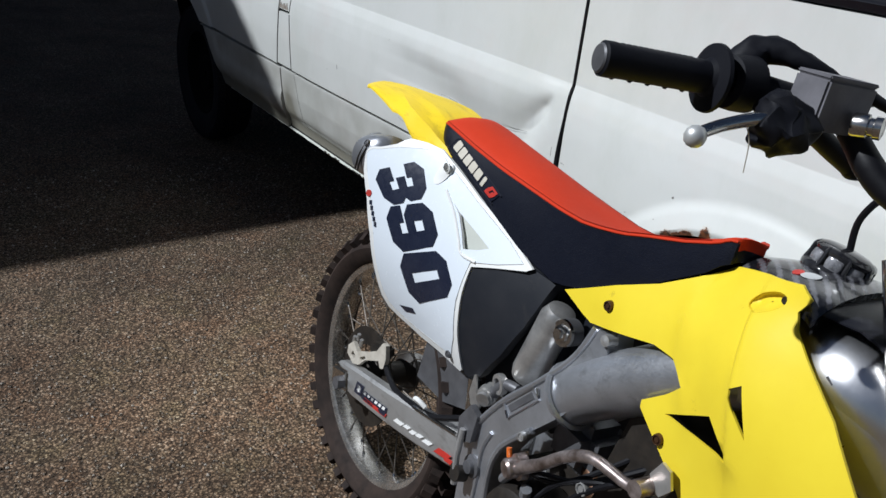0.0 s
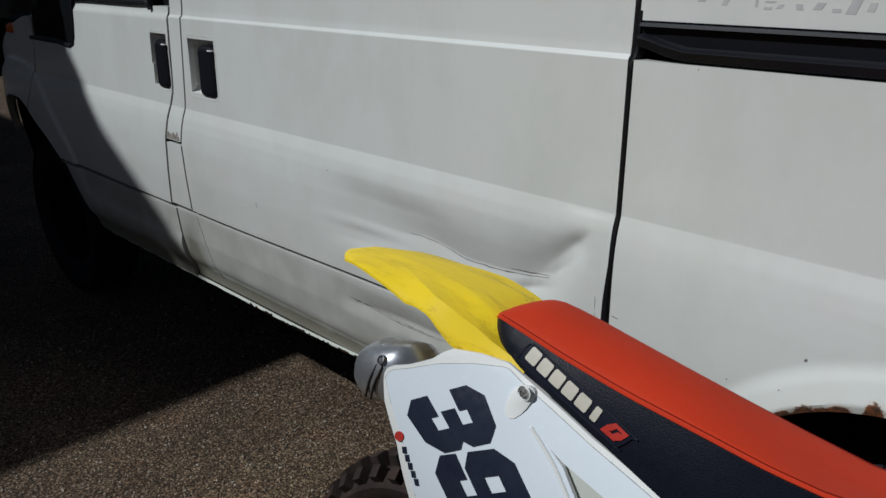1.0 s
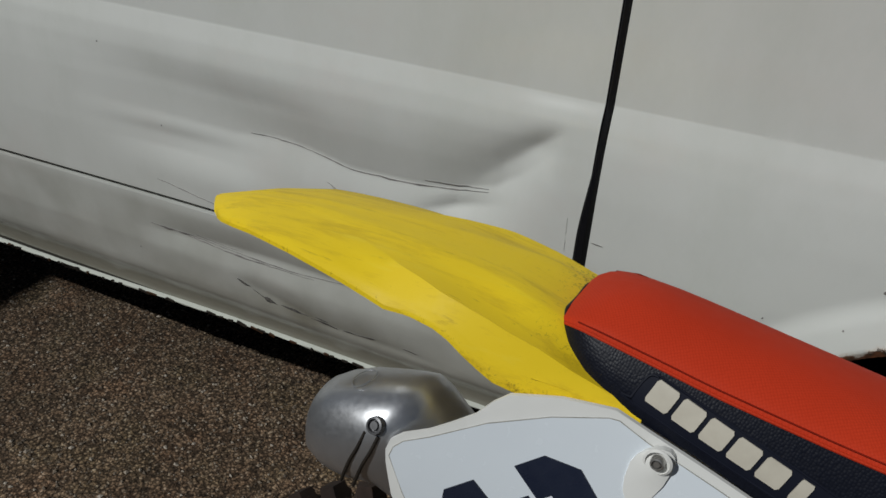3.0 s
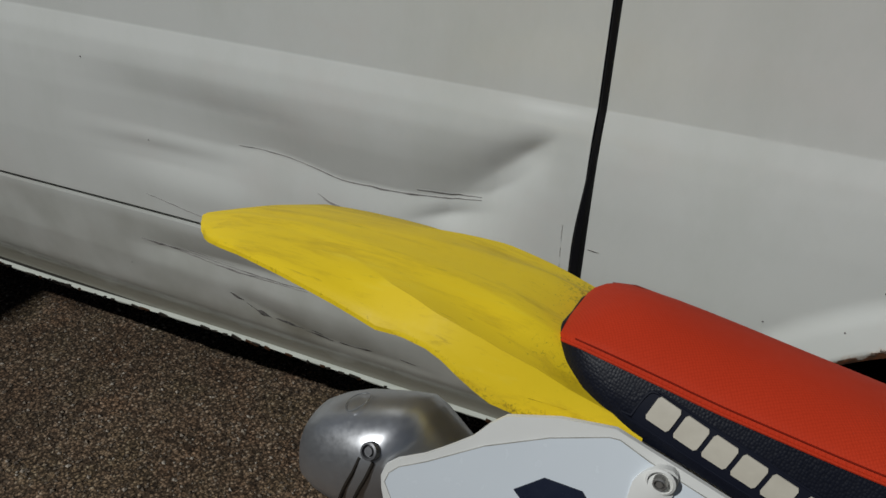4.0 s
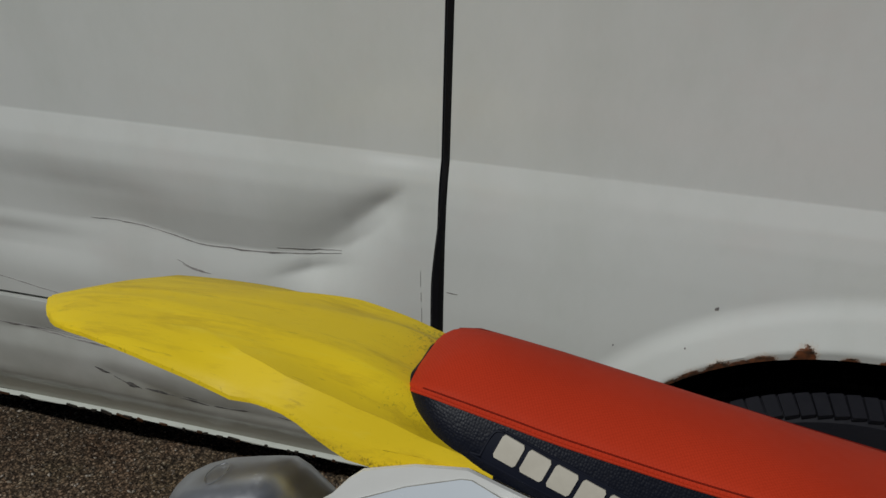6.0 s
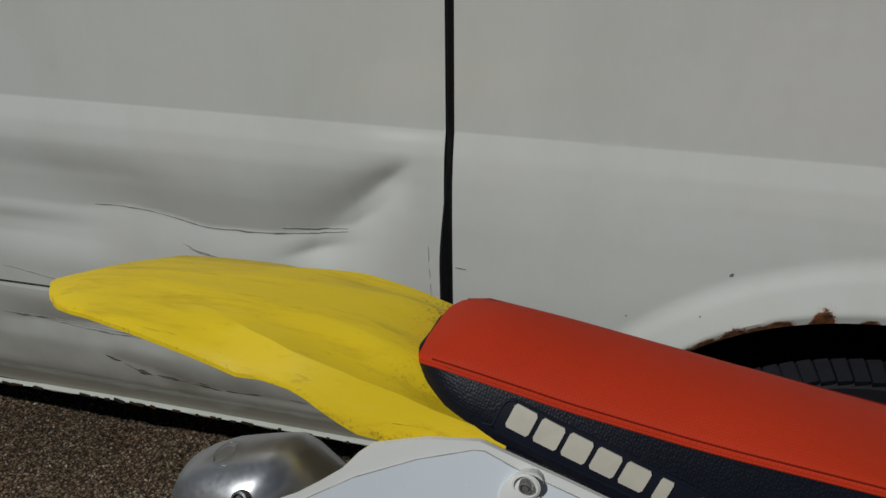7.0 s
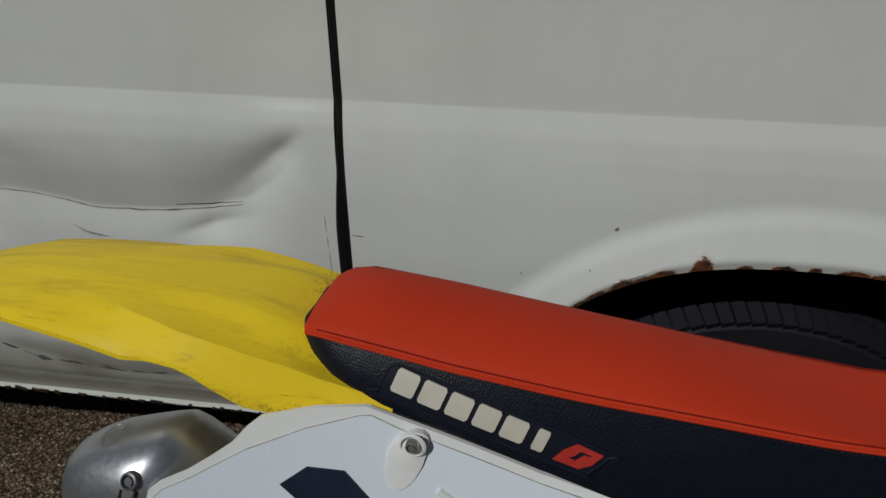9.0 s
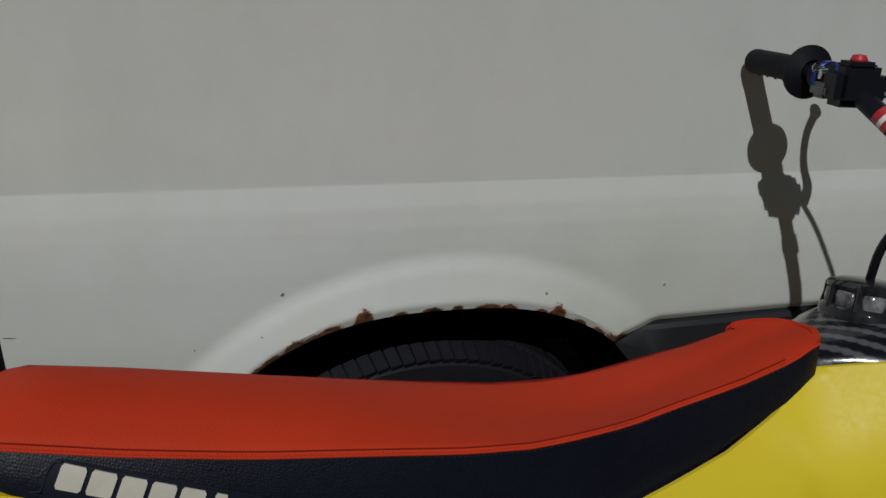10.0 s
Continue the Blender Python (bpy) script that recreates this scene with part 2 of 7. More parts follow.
M = dict(
    paint=van_paint(),
    # near black; also stands for deep shade, as on the front wheel disc
    inner=mat("dark_underbody_shade", (0.005, 0.005, 0.005), 0.9, spec=0.1),
    seal=mat("black_rubber_seal", (0.006, 0.006, 0.008), 0.5, spec=0.25),
    blackplastic=mat("black_plastic", (0.007, 0.008, 0.012), 0.4, spec=0.2, second=(0.012, 0.012, 0.016), bump=0.25, depth=0.0006, fine=400),
    bumper=mat("grey_bumper_plastic", (0.018, 0.019, 0.024), 0.55, bump=0.3, depth=0.0006, fine=500),
    glass=mat("dark_van_glass", (0.01, 0.012, 0.013), 0.06, spec=0.6, bump=0.0),
    vtyre=mat("van_tyre_rubber", (0.009, 0.0095, 0.013), 0.6, second=(0.017, 0.017, 0.022), bump=0.3, spec=0.15),
    steel=mat("steel_wheel", (0.32, 0.32, 0.32), 0.5, metal=0.7),
    yellow=mat("yellow_moulded_plastic", (0.80, 0.63, 0.032), 0.46, second=(0.74, 0.56, 0.026), scale=9, bump=0.06, depth=0.0006, fine=160, spec=0.25, specks=((0.26, 0.17, 0.03), 0.645, 26)),
    yellowworn=mat("worn_yellow_plastic", (0.93, 0.680, 0.023), 0.5, second=(0.87, 0.615, 0.018), scale=9, bump=0.06, depth=0.0006, fine=160, spec=0.2, specks=((0.24, 0.16, 0.03), 0.665, 45)),
    whiteplastic=mat("white_moulded_plastic", (0.84, 0.84, 0.82), 0.36, second=(0.76, 0.76, 0.73), scale=9, bump=0.04, depth=0.0005, specks=((0.30, 0.26, 0.2), 0.66, 30)),
    decalwhite=mat("white_vinyl_decal", (0.77, 0.825, 0.88), 0.24, second=(0.73, 0.785, 0.84), scale=7, bump=0.03, depth=0.0004),
    navy=mat("dark_navy_vinyl", (0.010, 0.014, 0.032), 0.28, second=(0.02, 0.025, 0.045), scale=30, bump=0.04, depth=0.0004),
    blackpanel=mat("black_moulded_plastic", (0.008, 0.010, 0.015), 0.55, spec=0.25, second=(0.02, 0.021, 0.025), scale=11, bump=0.2, depth=0.0006, fine=300),
    redcover=mat("red_ribbed_seat_vinyl", (0.62, 0.047, 0.015), 0.68, second=(0.53, 0.038, 0.011), scale=6, bump=0.1, depth=0.0006, spec=0.13),
    blackcover=mat("black_grained_seat_vinyl", (0.0055, 0.007, 0.014), 0.46, second=(0.009, 0.011, 0.020), scale=9, bump=0.1, depth=0.0006, spec=0.17),
    blackprint=mat("smooth_black_vinyl", (0.007, 0.009, 0.018), 0.55, second=(0.010, 0.012, 0.022), scale=12, bump=0.1, depth=0.0004, spec=0.14),
    dirtline=mat("dried_dirt", (0.30, 0.29, 0.26), 0.8, second=(0.52, 0.51, 0.48), scale=60, amount=0.3),
    cream=mat("cream_print", (0.62, 0.58, 0.49), 0.5, second=(0.52, 0.48, 0.4), scale=50),
    redprint=mat("red_print", (0.55, 0.035, 0.025), 0.45, second=(0.42, 0.03, 0.02), scale=60),
    alloy=mat("grey_cast_alloy", (0.56, 0.575, 0.61), 0.36, metal=0.8, second=(0.40, 0.41, 0.43), scale=16, bump=0.25, depth=0.0008, fine=250),
    swing=mat("swingarm_alloy", (0.56, 0.56, 0.555), 0.42, metal=0.7, second=(0.43, 0.425, 0.41), scale=12, bump=0.15, depth=0.0006, fine=250),
    chrome=mat("polished_metal", (0.66, 0.65, 0.63), 0.2, metal=1.0, second=(0.5, 0.48, 0.45), scale=40, rvar=0.08),
    titan=mat("brushed_muffler_metal", (0.60, 0.615, 0.65), 0.36, metal=0.84, second=(0.45, 0.455, 0.47), scale=14, bump=0.03, depth=0.0005, fine=220),
    shockmetal=mat("polished_shock_metal", (0.72, 0.71, 0.68), 0.33, metal=0.75, second=(0.33, 0.32, 0.31), scale=22, bump=0.05, depth=0.0005, fine=200),
    rim=mat("dull_rim_alloy", (0.78, 0.76, 0.73), 0.26, metal=0.9, second=(0.33, 0.31, 0.28), scale=18),
    btyre=mat("dusty_knobbly_rubber", (0.013, 0.010, 0.009), 0.8, second=(0.045, 0.030, 0.024), scale=22, amount=0.5, bump=0.3, spec=0.2),
    dark=mat("dark_oily_metal", (0.016, 0.015, 0.014), 0.5, metal=0.4, second=(0.045, 0.036, 0.028), scale=35, bump=0.3),
    grip=mat("black_grip_rubber", (0.007, 0.0075, 0.011), 0.6, spec=0.17, bump=0.2, depth=0.0006, fine=260),
    grey=mat("worn_grey_metal", (0.17, 0.17, 0.18), 0.45, metal=0.5, second=(0.1, 0.1, 0.105), scale=30, bump=0.2),
    smoke=mat("smoky_clear_plastic", (0.012, 0.012, 0.014), 0.08, second=(0.03, 0.03, 0.032), scale=60, amount=0.3, spec=0.45, bump=0.1, rvar=0.04),
    lug=mat("clear_grey_plastic", (0.26, 0.26, 0.275), 0.12, second=(0.05, 0.05, 0.055), scale=55, amount=0.25, spec=0.45),
    ball=mat("dull_silver_metal", (0.70, 0.71, 0.70), 0.38, metal=0.55, second=(0.6, 0.6, 0.58), scale=60),
    tank=mat("polished_alloy_tank", (0.86, 0.86, 0.88), 0.30, metal=1.0, second=(0.70, 0.70, 0.71), scale=12, bump=0.02, rvar=0.03),
    blue=mat("blue_anodised_metal", (0.03, 0.08, 0.42), 0.3, metal=0.7),
    red=mat("red_plastic", (0.50, 0.025, 0.035), 0.4),
    orange=mat("orange_lens", (0.75, 0.16, 0.02), 0.25),
    brown=mat("heat_browned_metal", (0.10, 0.045, 0.02), 0.4, metal=0.6, second=(0.09, 0.05, 0.03), scale=18),
    brick=mat("dull_rendered_wall", (0.32, 0.31, 0.30), 0.9, second=(0.25, 0.24, 0.23), scale=2, bump=0.4),
    fence=mat("shade_dark_boards", (0.03, 0.024, 0.02), 0.8, second=(0.018, 0.015, 0.013), scale=5, bump=0.4),
    scratch=mat("scuffed_dark_mark", (0.13, 0.12, 0.115), 0.6, second=(0.36, 0.34, 0.33), scale=45, amount=0.4),
    oldrust=mat("flaking_brown_rust", (0.13, 0.10, 0.08), 0.85, second=(0.42, 0.38, 0.33), scale=110, amount=0.5, bump=0.4),
    scuff=mat("black_rubber_scuff", (0.03, 0.028, 0.027), 0.7, second=(0.15, 0.14, 0.13), scale=60, amount=0.3),
    faded=mat("faded_sticker_residue", (0.42, 0.43, 0.43), 0.6, second=(0.55, 0.56, 0.55), scale=50, amount=0.5),
    pale=mat("pale_sand_cast_metal", (0.66, 0.62, 0.54), 0.55, metal=0.2, second=(0.45, 0.41, 0.34), scale=50, bump=0.2),
    darkred=mat("dark_red_thread", (0.24, 0.015, 0.006), 0.8, spec=0.1),
    mcgrey=mat("worn_grey_paint", (0.17, 0.165, 0.18), 0.6, second=(0.11, 0.108, 0.118), scale=35, bump=0.25, spec=0.3),
    spoke=mat("dirty_spoke_steel", (0.07, 0.06, 0.05), 0.5, metal=0.6, second=(0.14, 0.12, 0.10), scale=30),
    dullwhite=mat("dull_translucent_plastic", (0.56, 0.58, 0.53), 0.6, second=(0.48, 0.50, 0.45), scale=14, spec=0.25),
    kick=mat("scuffed_brown_steel", (0.50, 0.43, 0.41), 0.35, metal=0.8, second=(0.16, 0.12, 0.10), scale=40, amount=0.3, bump=0.2),
    stone=mat("loose_stone", (0.24, 0.20, 0.155), 0.85, second=(0.11, 0.088, 0.068), scale=45, amount=0.3, bump=0.4),
    ground=ground_material(),
)
# every loose stone has its own tone
sn, sl = M["stone"].node_tree.nodes, M["stone"].node_tree.links
geo, tint = sn.new("ShaderNodeNewGeometry"), sn.new("ShaderNodeValToRGB")
tint.color_ramp.elements[0].color, tint.color_ramp.elements[1].color = (0.09, 0.068, 0.05, 1), (0.42, 0.37, 0.31, 1)
tone3 = tint.color_ramp.elements.new(0.75)
tone3.color = (0.22, 0.175, 0.13, 1)
sl.new(geo.outputs["Random Per Island"], tint.inputs[0])
sl.new(tint.outputs[0], sn["Principled BSDF"].inputs["Base Color"])


def soiled(m, colour):
    """Lets the point attribute "grime" lay broken dirt over a material made by mat()."""
    n, l = m.node_tree.nodes, m.node_tree.links
    b = n["Principled BSDF"]
    old = b.inputs["Base Color"].links[0].from_socket
    at = n.new("ShaderNodeAttribute")
    at.attribute_name = "grime"
    nz = n.new("ShaderNodeTexNoise")
    nz.inputs["Scale"].default_value, nz.inputs["Detail"].default_value, nz.inputs["Roughness"].default_value = 230, 6, 0.75
    l.new(n["Texture Coordinate"].outputs["Object"], nz.inputs[0])
    ad = n.new("ShaderNodeMath")
    ad.operation = "MULTIPLY_ADD"
    l.new(at.outputs["Fac"], ad.inputs[0])
    ad.inputs[1].default_value = 0.5
    l.new(nz.outputs[0], ad.inputs[2])
    mr = n.new("ShaderNodeMapRange")
    mr.inputs["From Min"].default_value, mr.inputs["From Max"].default_value, mr.inputs["To Max"].default_value = 0.66, 0.86, 0.85
    l.new(ad.outputs[0], mr.inputs[0])
    mx = n.new("ShaderNodeMix")
    mx.data_type = "RGBA"
    mx.inputs[7].default_value = (*colour, 1)
    l.new(mr.outputs[0], mx.inputs[0])
    l.new(old, mx.inputs[6])
    l.new(mx.outputs[2], b.inputs["Base Color"])


soiled(M["yellowworn"], (0.14, 0.09, 0.02))
streaked(M["yellowworn"], (0.46, 0.27, 0.02), (7, 55, 40), 0.50, 0.5)
streaked(M["yellowworn"], (0.30, 0.19, 0.03), (30, 190, 90), 0.60, 0.6)
streaked(M["yellowworn"], (0.90, 0.76, 0.12), (7, 70, 45), 0.58, 0.4)
streaked(M["alloy"], (0.14, 0.13, 0.12), (25, 25, 25), 0.55, 0.5)
streaked(M["swing"], (0.14, 0.12, 0.10), (14, 30, 40), 0.55, 0.6)
streaked(M["blackpanel"], (0.05, 0.045, 0.04), (12, 30, 12), 0.56, 0.5)


def dotted(m, scale, flat, turn, strength, depth, tint, uneven=0.12):
    """Adds a regular grid of small raised dots to a cover; flat drops the axis that points out of the surface."""
    n, l = m.node_tree.nodes, m.node_tree.links
    mp = n.new("ShaderNodeMapping")
    mp.vector_type = "TEXTURE"
    mp.inputs["Rotation"].default_value = turn
    fl = n.new("ShaderNodeVectorMath")
    fl.operation = "MULTIPLY"
    fl.inputs[1].default_value = flat
    l.new(n["Texture Coordinate"].outputs["Object"], mp.inputs[0])
    l.new(mp.outputs[0], fl.inputs[0])
    vo = n.new("ShaderNodeTexVoronoi")
    vo.inputs["Scale"].default_value, vo.inputs["Randomness"].default_value = scale, uneven
    l.new(fl.outputs[0], vo.inputs[0])
    bp = n.new("ShaderNodeBump")
    bp.invert = True
    bp.inputs["Strength"].default_value, bp.inputs["Distance"].default_value = strength, depth
    l.new(vo.outputs["Distance"], bp.inputs["Height"])
    l.new(n["Bump"].outputs[0], bp.inputs["Normal"])
    b = n["Principled BSDF"]
    l.new(bp.outputs[0], b.inputs["Normal"])
    # the grooves between the dots take a darker tint
    mr = n.new("ShaderNodeMapRange")
    mr.inputs["From Min"].default_value, mr.inputs["From Max"].default_value, mr.inputs["To Max"].default_value = 0.25, 0.7, 0.6
    l.new(vo.outputs["Distance"], mr.inputs[0])
    mx = n.new("ShaderNodeMix")
    mx.data_type = "RGBA"
    mx.inputs[7].default_value = (*tint, 1)
    l.new(mr.outputs[0], mx.inputs[0])
    l.new(b.inputs["Base Color"].links[0].from_socket, mx.inputs[6])
    l.new(mx.outputs[2], b.inputs["Base Color"])


dotted(M["redcover"], 430, (1, 1, 0), (0, 0, radians(30)), 0.36, 0.0008, (0.46, 0.031, 0.009), 0.2)
dotted(M["blackcover"], 420, (1, 0, 1), (0, radians(14), 0), 0.42, 0.0008, (0.004, 0.005, 0.010), 0.55)


def carbon_material():
    """Glossy twill weave: bright and dark strands in slanted steps."""
    m = mat("carbon_weave_cover", (0.03, 0.03, 0.033), 0.22, coat=0.6)
    n, l = m.node_tree.nodes, m.node_tree.links
    tc = n["Texture Coordinate"]
    outs = []
    for rot, sc in ((-0.75, 30), (0.8, 40)):
        mp = n.new("ShaderNodeMapping")
        mp.inputs["Rotation"].default_value = (0, 0, rot)
        l.new(tc.outputs["Object"], mp.inputs[0])
        w = n.new("ShaderNodeTexWave")
        w.inputs["Scale"].default_value, w.inputs["Distortion"].default_value = sc / 1.4, 0.8
        l.new(mp.outputs[0], w.inputs[0])
        outs.append(w.outputs[1])
    mul = n.new("ShaderNodeMath")
    mul.operation = "MULTIPLY_ADD"
    mul.inputs[1].default_value = 0.22
    l.new(outs[1], mul.inputs[0])
    l.new(outs[0], mul.inputs[2])
    r = n.new("ShaderNodeValToRGB")
    r.color_ramp.elements[0].position, r.color_ramp.elements[0].color = 0.55, (0.008, 0.008, 0.010, 1)
    r.color_ramp.elements[1].position, r.color_ramp.elements[1].color = 1.0, (0.10, 0.10, 0.11, 1)
    l.new(mul.outputs[0], r.inputs[0])
    l.new(r.outputs[0], n["Principled BSDF"].inputs["Base Color"])
    return m


M["carbon"] = carbon_material()


# ---- mesh helpers ----
def finish(bm, angle=35.0):
    bmesh.ops.recalc_face_normals(bm, faces=bm.faces)
    for f in bm.faces:
        f.smooth = True
    me = bpy.data.meshes.new("mesh")
    bm.to_mesh(me)
    bm.free()
    me.set_sharp_from_angle(angle=radians(angle))
    return me


def part(name, bm, material, parent=None, label="", angle=35.0, base=None):
    """One bmesh (or mesh) as one object under a thing or part. base: the parent's pose, where the mesh is given in world metres."""
    me = bm if isinstance(bm, bpy.types.Mesh) else finish(bm, angle)
    if not me.materials:
        me.materials.append(M[material])
    ob = new(name, me)
    if parent:
        ob.parent = parent
        if base:
            ob.matrix_parent_inverse = base.inverted()
    if label:
        tagged(ob, label)
    return ob


def rows_mesh(rows, close_u=False, close_v=False, caps=False, bm=None):
    """Quads between rows of points."""
    bm = bm or bmesh.new()
    vs = [[bm.verts.new(p) for p in r] for r in rows]
    nr, nc = len(vs), len(vs[0])
    for i in range(nr if close_u else nr - 1):
        for j in range(nc if close_v else nc - 1):
            bm.faces.new((vs[i][j], vs[i][(j + 1) % nc], vs[(i + 1) % nr][(j + 1) % nc], vs[(i + 1) % nr][j]))
    if caps:
        bm.faces.new(vs[0])
        bm.faces.new(vs[-1][::-1])
    return bm


def thicken(bm, way, amount):
    """Gives an open sheet depth: a copy of it shifted along way, joined round the rim."""
    bmesh.ops.recalc_face_normals(bm, faces=bm.faces)
    geom = bmesh.ops.extrude_face_region(bm, geom=bm.faces[:])
    for v in geom["geom"]:
        if isinstance(v, bmesh.types.BMVert):
            v.co += Vector(way) * amount
    return bm


def tube(points, radius, seg=12, bm=None, caps=True, smooth=0):
    """A round bar through points; radius: one or one per point. smooth: extra points between by a spline."""
    pts = [Vector(p) for p in points]
    rad = [radius] * len(pts) if isinstance(radius, (int, float)) else list(radius)
    if smooth:
        q, r = [], []
        for i in range(len(pts) - 1):
            p0, p1, p2, p3 = pts[max(i - 1, 0)], pts[i], pts[i + 1], pts[min(i + 2, len(pts) - 1)]
            for k in range(smooth):
                t = k / smooth
                q.append(0.5 * ((2 * p1) + (p2 - p0) * t + (2 * p0 - 5 * p1 + 4 * p2 - p3) * t * t + (3 * p1 - p0 - 3 * p2 + p3) * t ** 3))
                r.append(rad[i] + (rad[i + 1] - rad[i]) * t)
        pts, rad = q + [pts[-1]], r + [rad[-1]]
    rows = []
    side = None
    for i, p in enumerate(pts):
        d = (pts[min(i + 1, len(pts) - 1)] - pts[max(i - 1, 0)]).normalized()
        if side is None:
            side = d.orthogonal().normalized()
        side = (side - d * side.dot(d)).normalized()
        up = d.cross(side)
        rows.append([p + (side * math.cos(a) + up * math.sin(a)) * rad[i] for a in (2 * math.pi * k / seg for k in range(seg))])
    return rows_mesh(rows, close_v=True, caps=caps, bm=bm)


def lathe(profile, centre, axis, seg=32, bm=None, closed=False):
    """Turns (radius, along) pairs round an axis."""
    axis = Vector(axis).normalized()
    s = axis.orthogonal().normalized()
    u = axis.cross(s)
    c = Vector(centre)
    rows = [[c + axis * h + (s * math.cos(a) + u * math.sin(a)) * max(r, 1e-4) for a in (2 * math.pi * k / seg for k in range(seg))] for r, h in profile]
    return rows_mesh(rows, close_u=closed, close_v=True, bm=bm)


def plate(outer, holes, depth_at, thick, cuts=2, bm=None):
    """A moulded plate: an outline with holes in the (u, w) plane, laid on the surface v = depth_at(u, w), with thickness."""
    bm2 = bmesh.new()
    edges = []
    for loop in [outer, *holes]:
        vs = [bm2.verts.new((u, 0, w)) for u, w in loop]
        edges += [bm2.edges.new((vs[i], vs[(i + 1) % len(vs)])) for i in range(len(vs))]
    bmesh.ops.triangle_fill(bm2, use_beauty=True, edges=edges)
    if cuts:
        bmesh.ops.subdivide_edges(bm2, edges=bm2.edges[:], cuts=cuts, use_grid_fill=True)
    for v in bm2.verts:
        v.co.y = depth_at(v.co.x, v.co.z)
    if thick:
        thicken(bm2, (0, 1, 0), thick)
    if bm:
        me = bpy.data.meshes.new("tmp")
        bm2.to_mesh(me)
        bm2.free()
        bm.from_mesh(me)
        bpy.data.meshes.remove(me)
        return bm
    return bm2


def box(size, at, turn=None, bevel=0.0, bm=None):
    """A bevelled box at a place."""
    b2 = bmesh.new()
    bmesh.ops.create_cube(b2, size=1, matrix=Matrix.Diagonal((*size, 1)))
    if bevel:
        bmesh.ops.bevel(b2, geom=b2.edges[:], offset=bevel, segments=2, affect="EDGES")
    m = Matrix.Translation(at) @ (turn.to_4x4() if turn else Matrix())
    bmesh.ops.transform(b2, matrix=m, verts=b2.verts)
    if bm is None:
        return b2
    me = bpy.data.meshes.new("tmp")
    b2.to_mesh(me)
    b2.free()
    bm.from_mesh(me)
    bpy.data.meshes.remove(me)
    return bm


def surface(points):
    """A smooth surface v(u, w) through a few (u, w, v) points."""
    p = np.array(points, float)
    d = np.linalg.norm(p[:, None, :2] - p[None, :, :2], axis=2)
    n = len(p)
    a = np.zeros((n + 3, n + 3))
    a[:n, :n] = d ** 2 * np.log(d + 1e-9) + np.eye(n) * 1e-4
    a[:n, n:] = np.c_[np.ones(n), p[:, :2]]
    a[n:, :n] = a[:n, n:].T
    k = np.linalg.solve(a, np.r_[p[:, 2], 0, 0, 0])

    def at(u, w):
        r = np.hypot(p[:, 0] - u, p[:, 1] - w)
        return float(k[:n] @ (r ** 2 * np.log(r + 1e-9)) + k[n] + k[n + 1] * u + k[n + 2] * w)
    return at


def smooth01(a, b, x):
    t = min(1, max(0, (x - a) / (b - a)))
    return t * t * (3 - 2 * t)


def bump1(x, c, w):
    return math.exp(-((x - c) / w) ** 2)


# ---- ground and what closes the place ----
bm = bmesh.new()
bmesh.ops.create_grid(bm, x_segments=40, y_segments=40, size=150)
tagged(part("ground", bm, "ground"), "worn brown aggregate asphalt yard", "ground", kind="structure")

# the neighbouring gable whose shade falls on the yard and the van's cab
shape = [(-13.0, 0), (-13.0, 6.72), (-5.78, 6.78), (-5.11, 6.39), (-4.46, 5.71), (-3.62, 3.90), (-3.27, 0)]
bm = rows_mesh([[(x, y, z) for x, z in shape] for y in (-4.5, -12)], close_v=True, caps=True)
# the end board of its eaves
rows_mesh([[(x, y, z) for x, z in ((-5.11, 6.40), (-5.02, 6.23), (-4.84, 6.085), (-4.29, 5.725), (-4.25, 5.69), (-4.40, 5.69), (-4.70, 5.85))] for y in (-4.48, -4.53)], close_v=True, caps=True, bm=bm)
tagged(part("wall_building", bm, "brick"), "plain rendered wall of a neighbouring building", "building", kind="structure")
# boards added for the black far strip; its shade is in their dark colour
bm = bmesh.new()
for i in range(90):
    box((0.06, 0.19, 2.6 + 0.02 * random.random()), (-15.5 + 0.01 * random.random(), -8 + i * 0.2, 1.3), bevel=0.01, bm=bm)
tagged(part("wall_far_boards", bm, "fence"), "far board wall, its shade put into its dark colour", "wall", kind="structure")

# ---- van ----
VB = Matrix.Translation((-1.1, 1.0, 0))
van = new("van")
van.matrix_basis = VB
tagged(van, "white panel van with a dented sliding door and rusty rear arch", "van")

PZ = [0.40, 0.43, 0.445, 0.46, 0.47, 0.48, 0.49, 0.50, 0.515, 0.54, 0.58, 0.655, 0.675, 0.70, 0.80, 0.90, 0.93, 0.96, 0.99, 1.0185, 1.022, 1.15, 1.296, 1.303, 1.318, 1.50, 1.75, 1.90, 1.97]
PY = [0.036, 0.0300, 0.0282, 0.0255, 0.0220, 0.0160, 0.0098, 0.0052, 0.0016, -0.002, -0.008, -0.012, -0.013, -0.0145, -0.0172, -0.0165, -0.0152, -0.0130, -0.0085, -0.0010, 0.0, 0.003, 0.006, 0.0125, 0.0145, 0.022, 0.045, 0.085, 0.14]


def prof(z):
    return float(np.interp(z, PZ, PY))


def arch(x, c, hw, top, low=0.44, p=2.4):
    d = abs(x - c) / hw
    return low if d >= 1 else low + (top - low) * math.sqrt(1 - d ** p)


def rear_arch(x):
    return arch(x, 0.602, 0.41, 0.838)


def front_arch(x):
    d = (x + 3.12) / 0.645
    return 0.40 if abs(d) >= 1 else 0.40 + 0.50 * (1 - abs(d) ** 2.4)


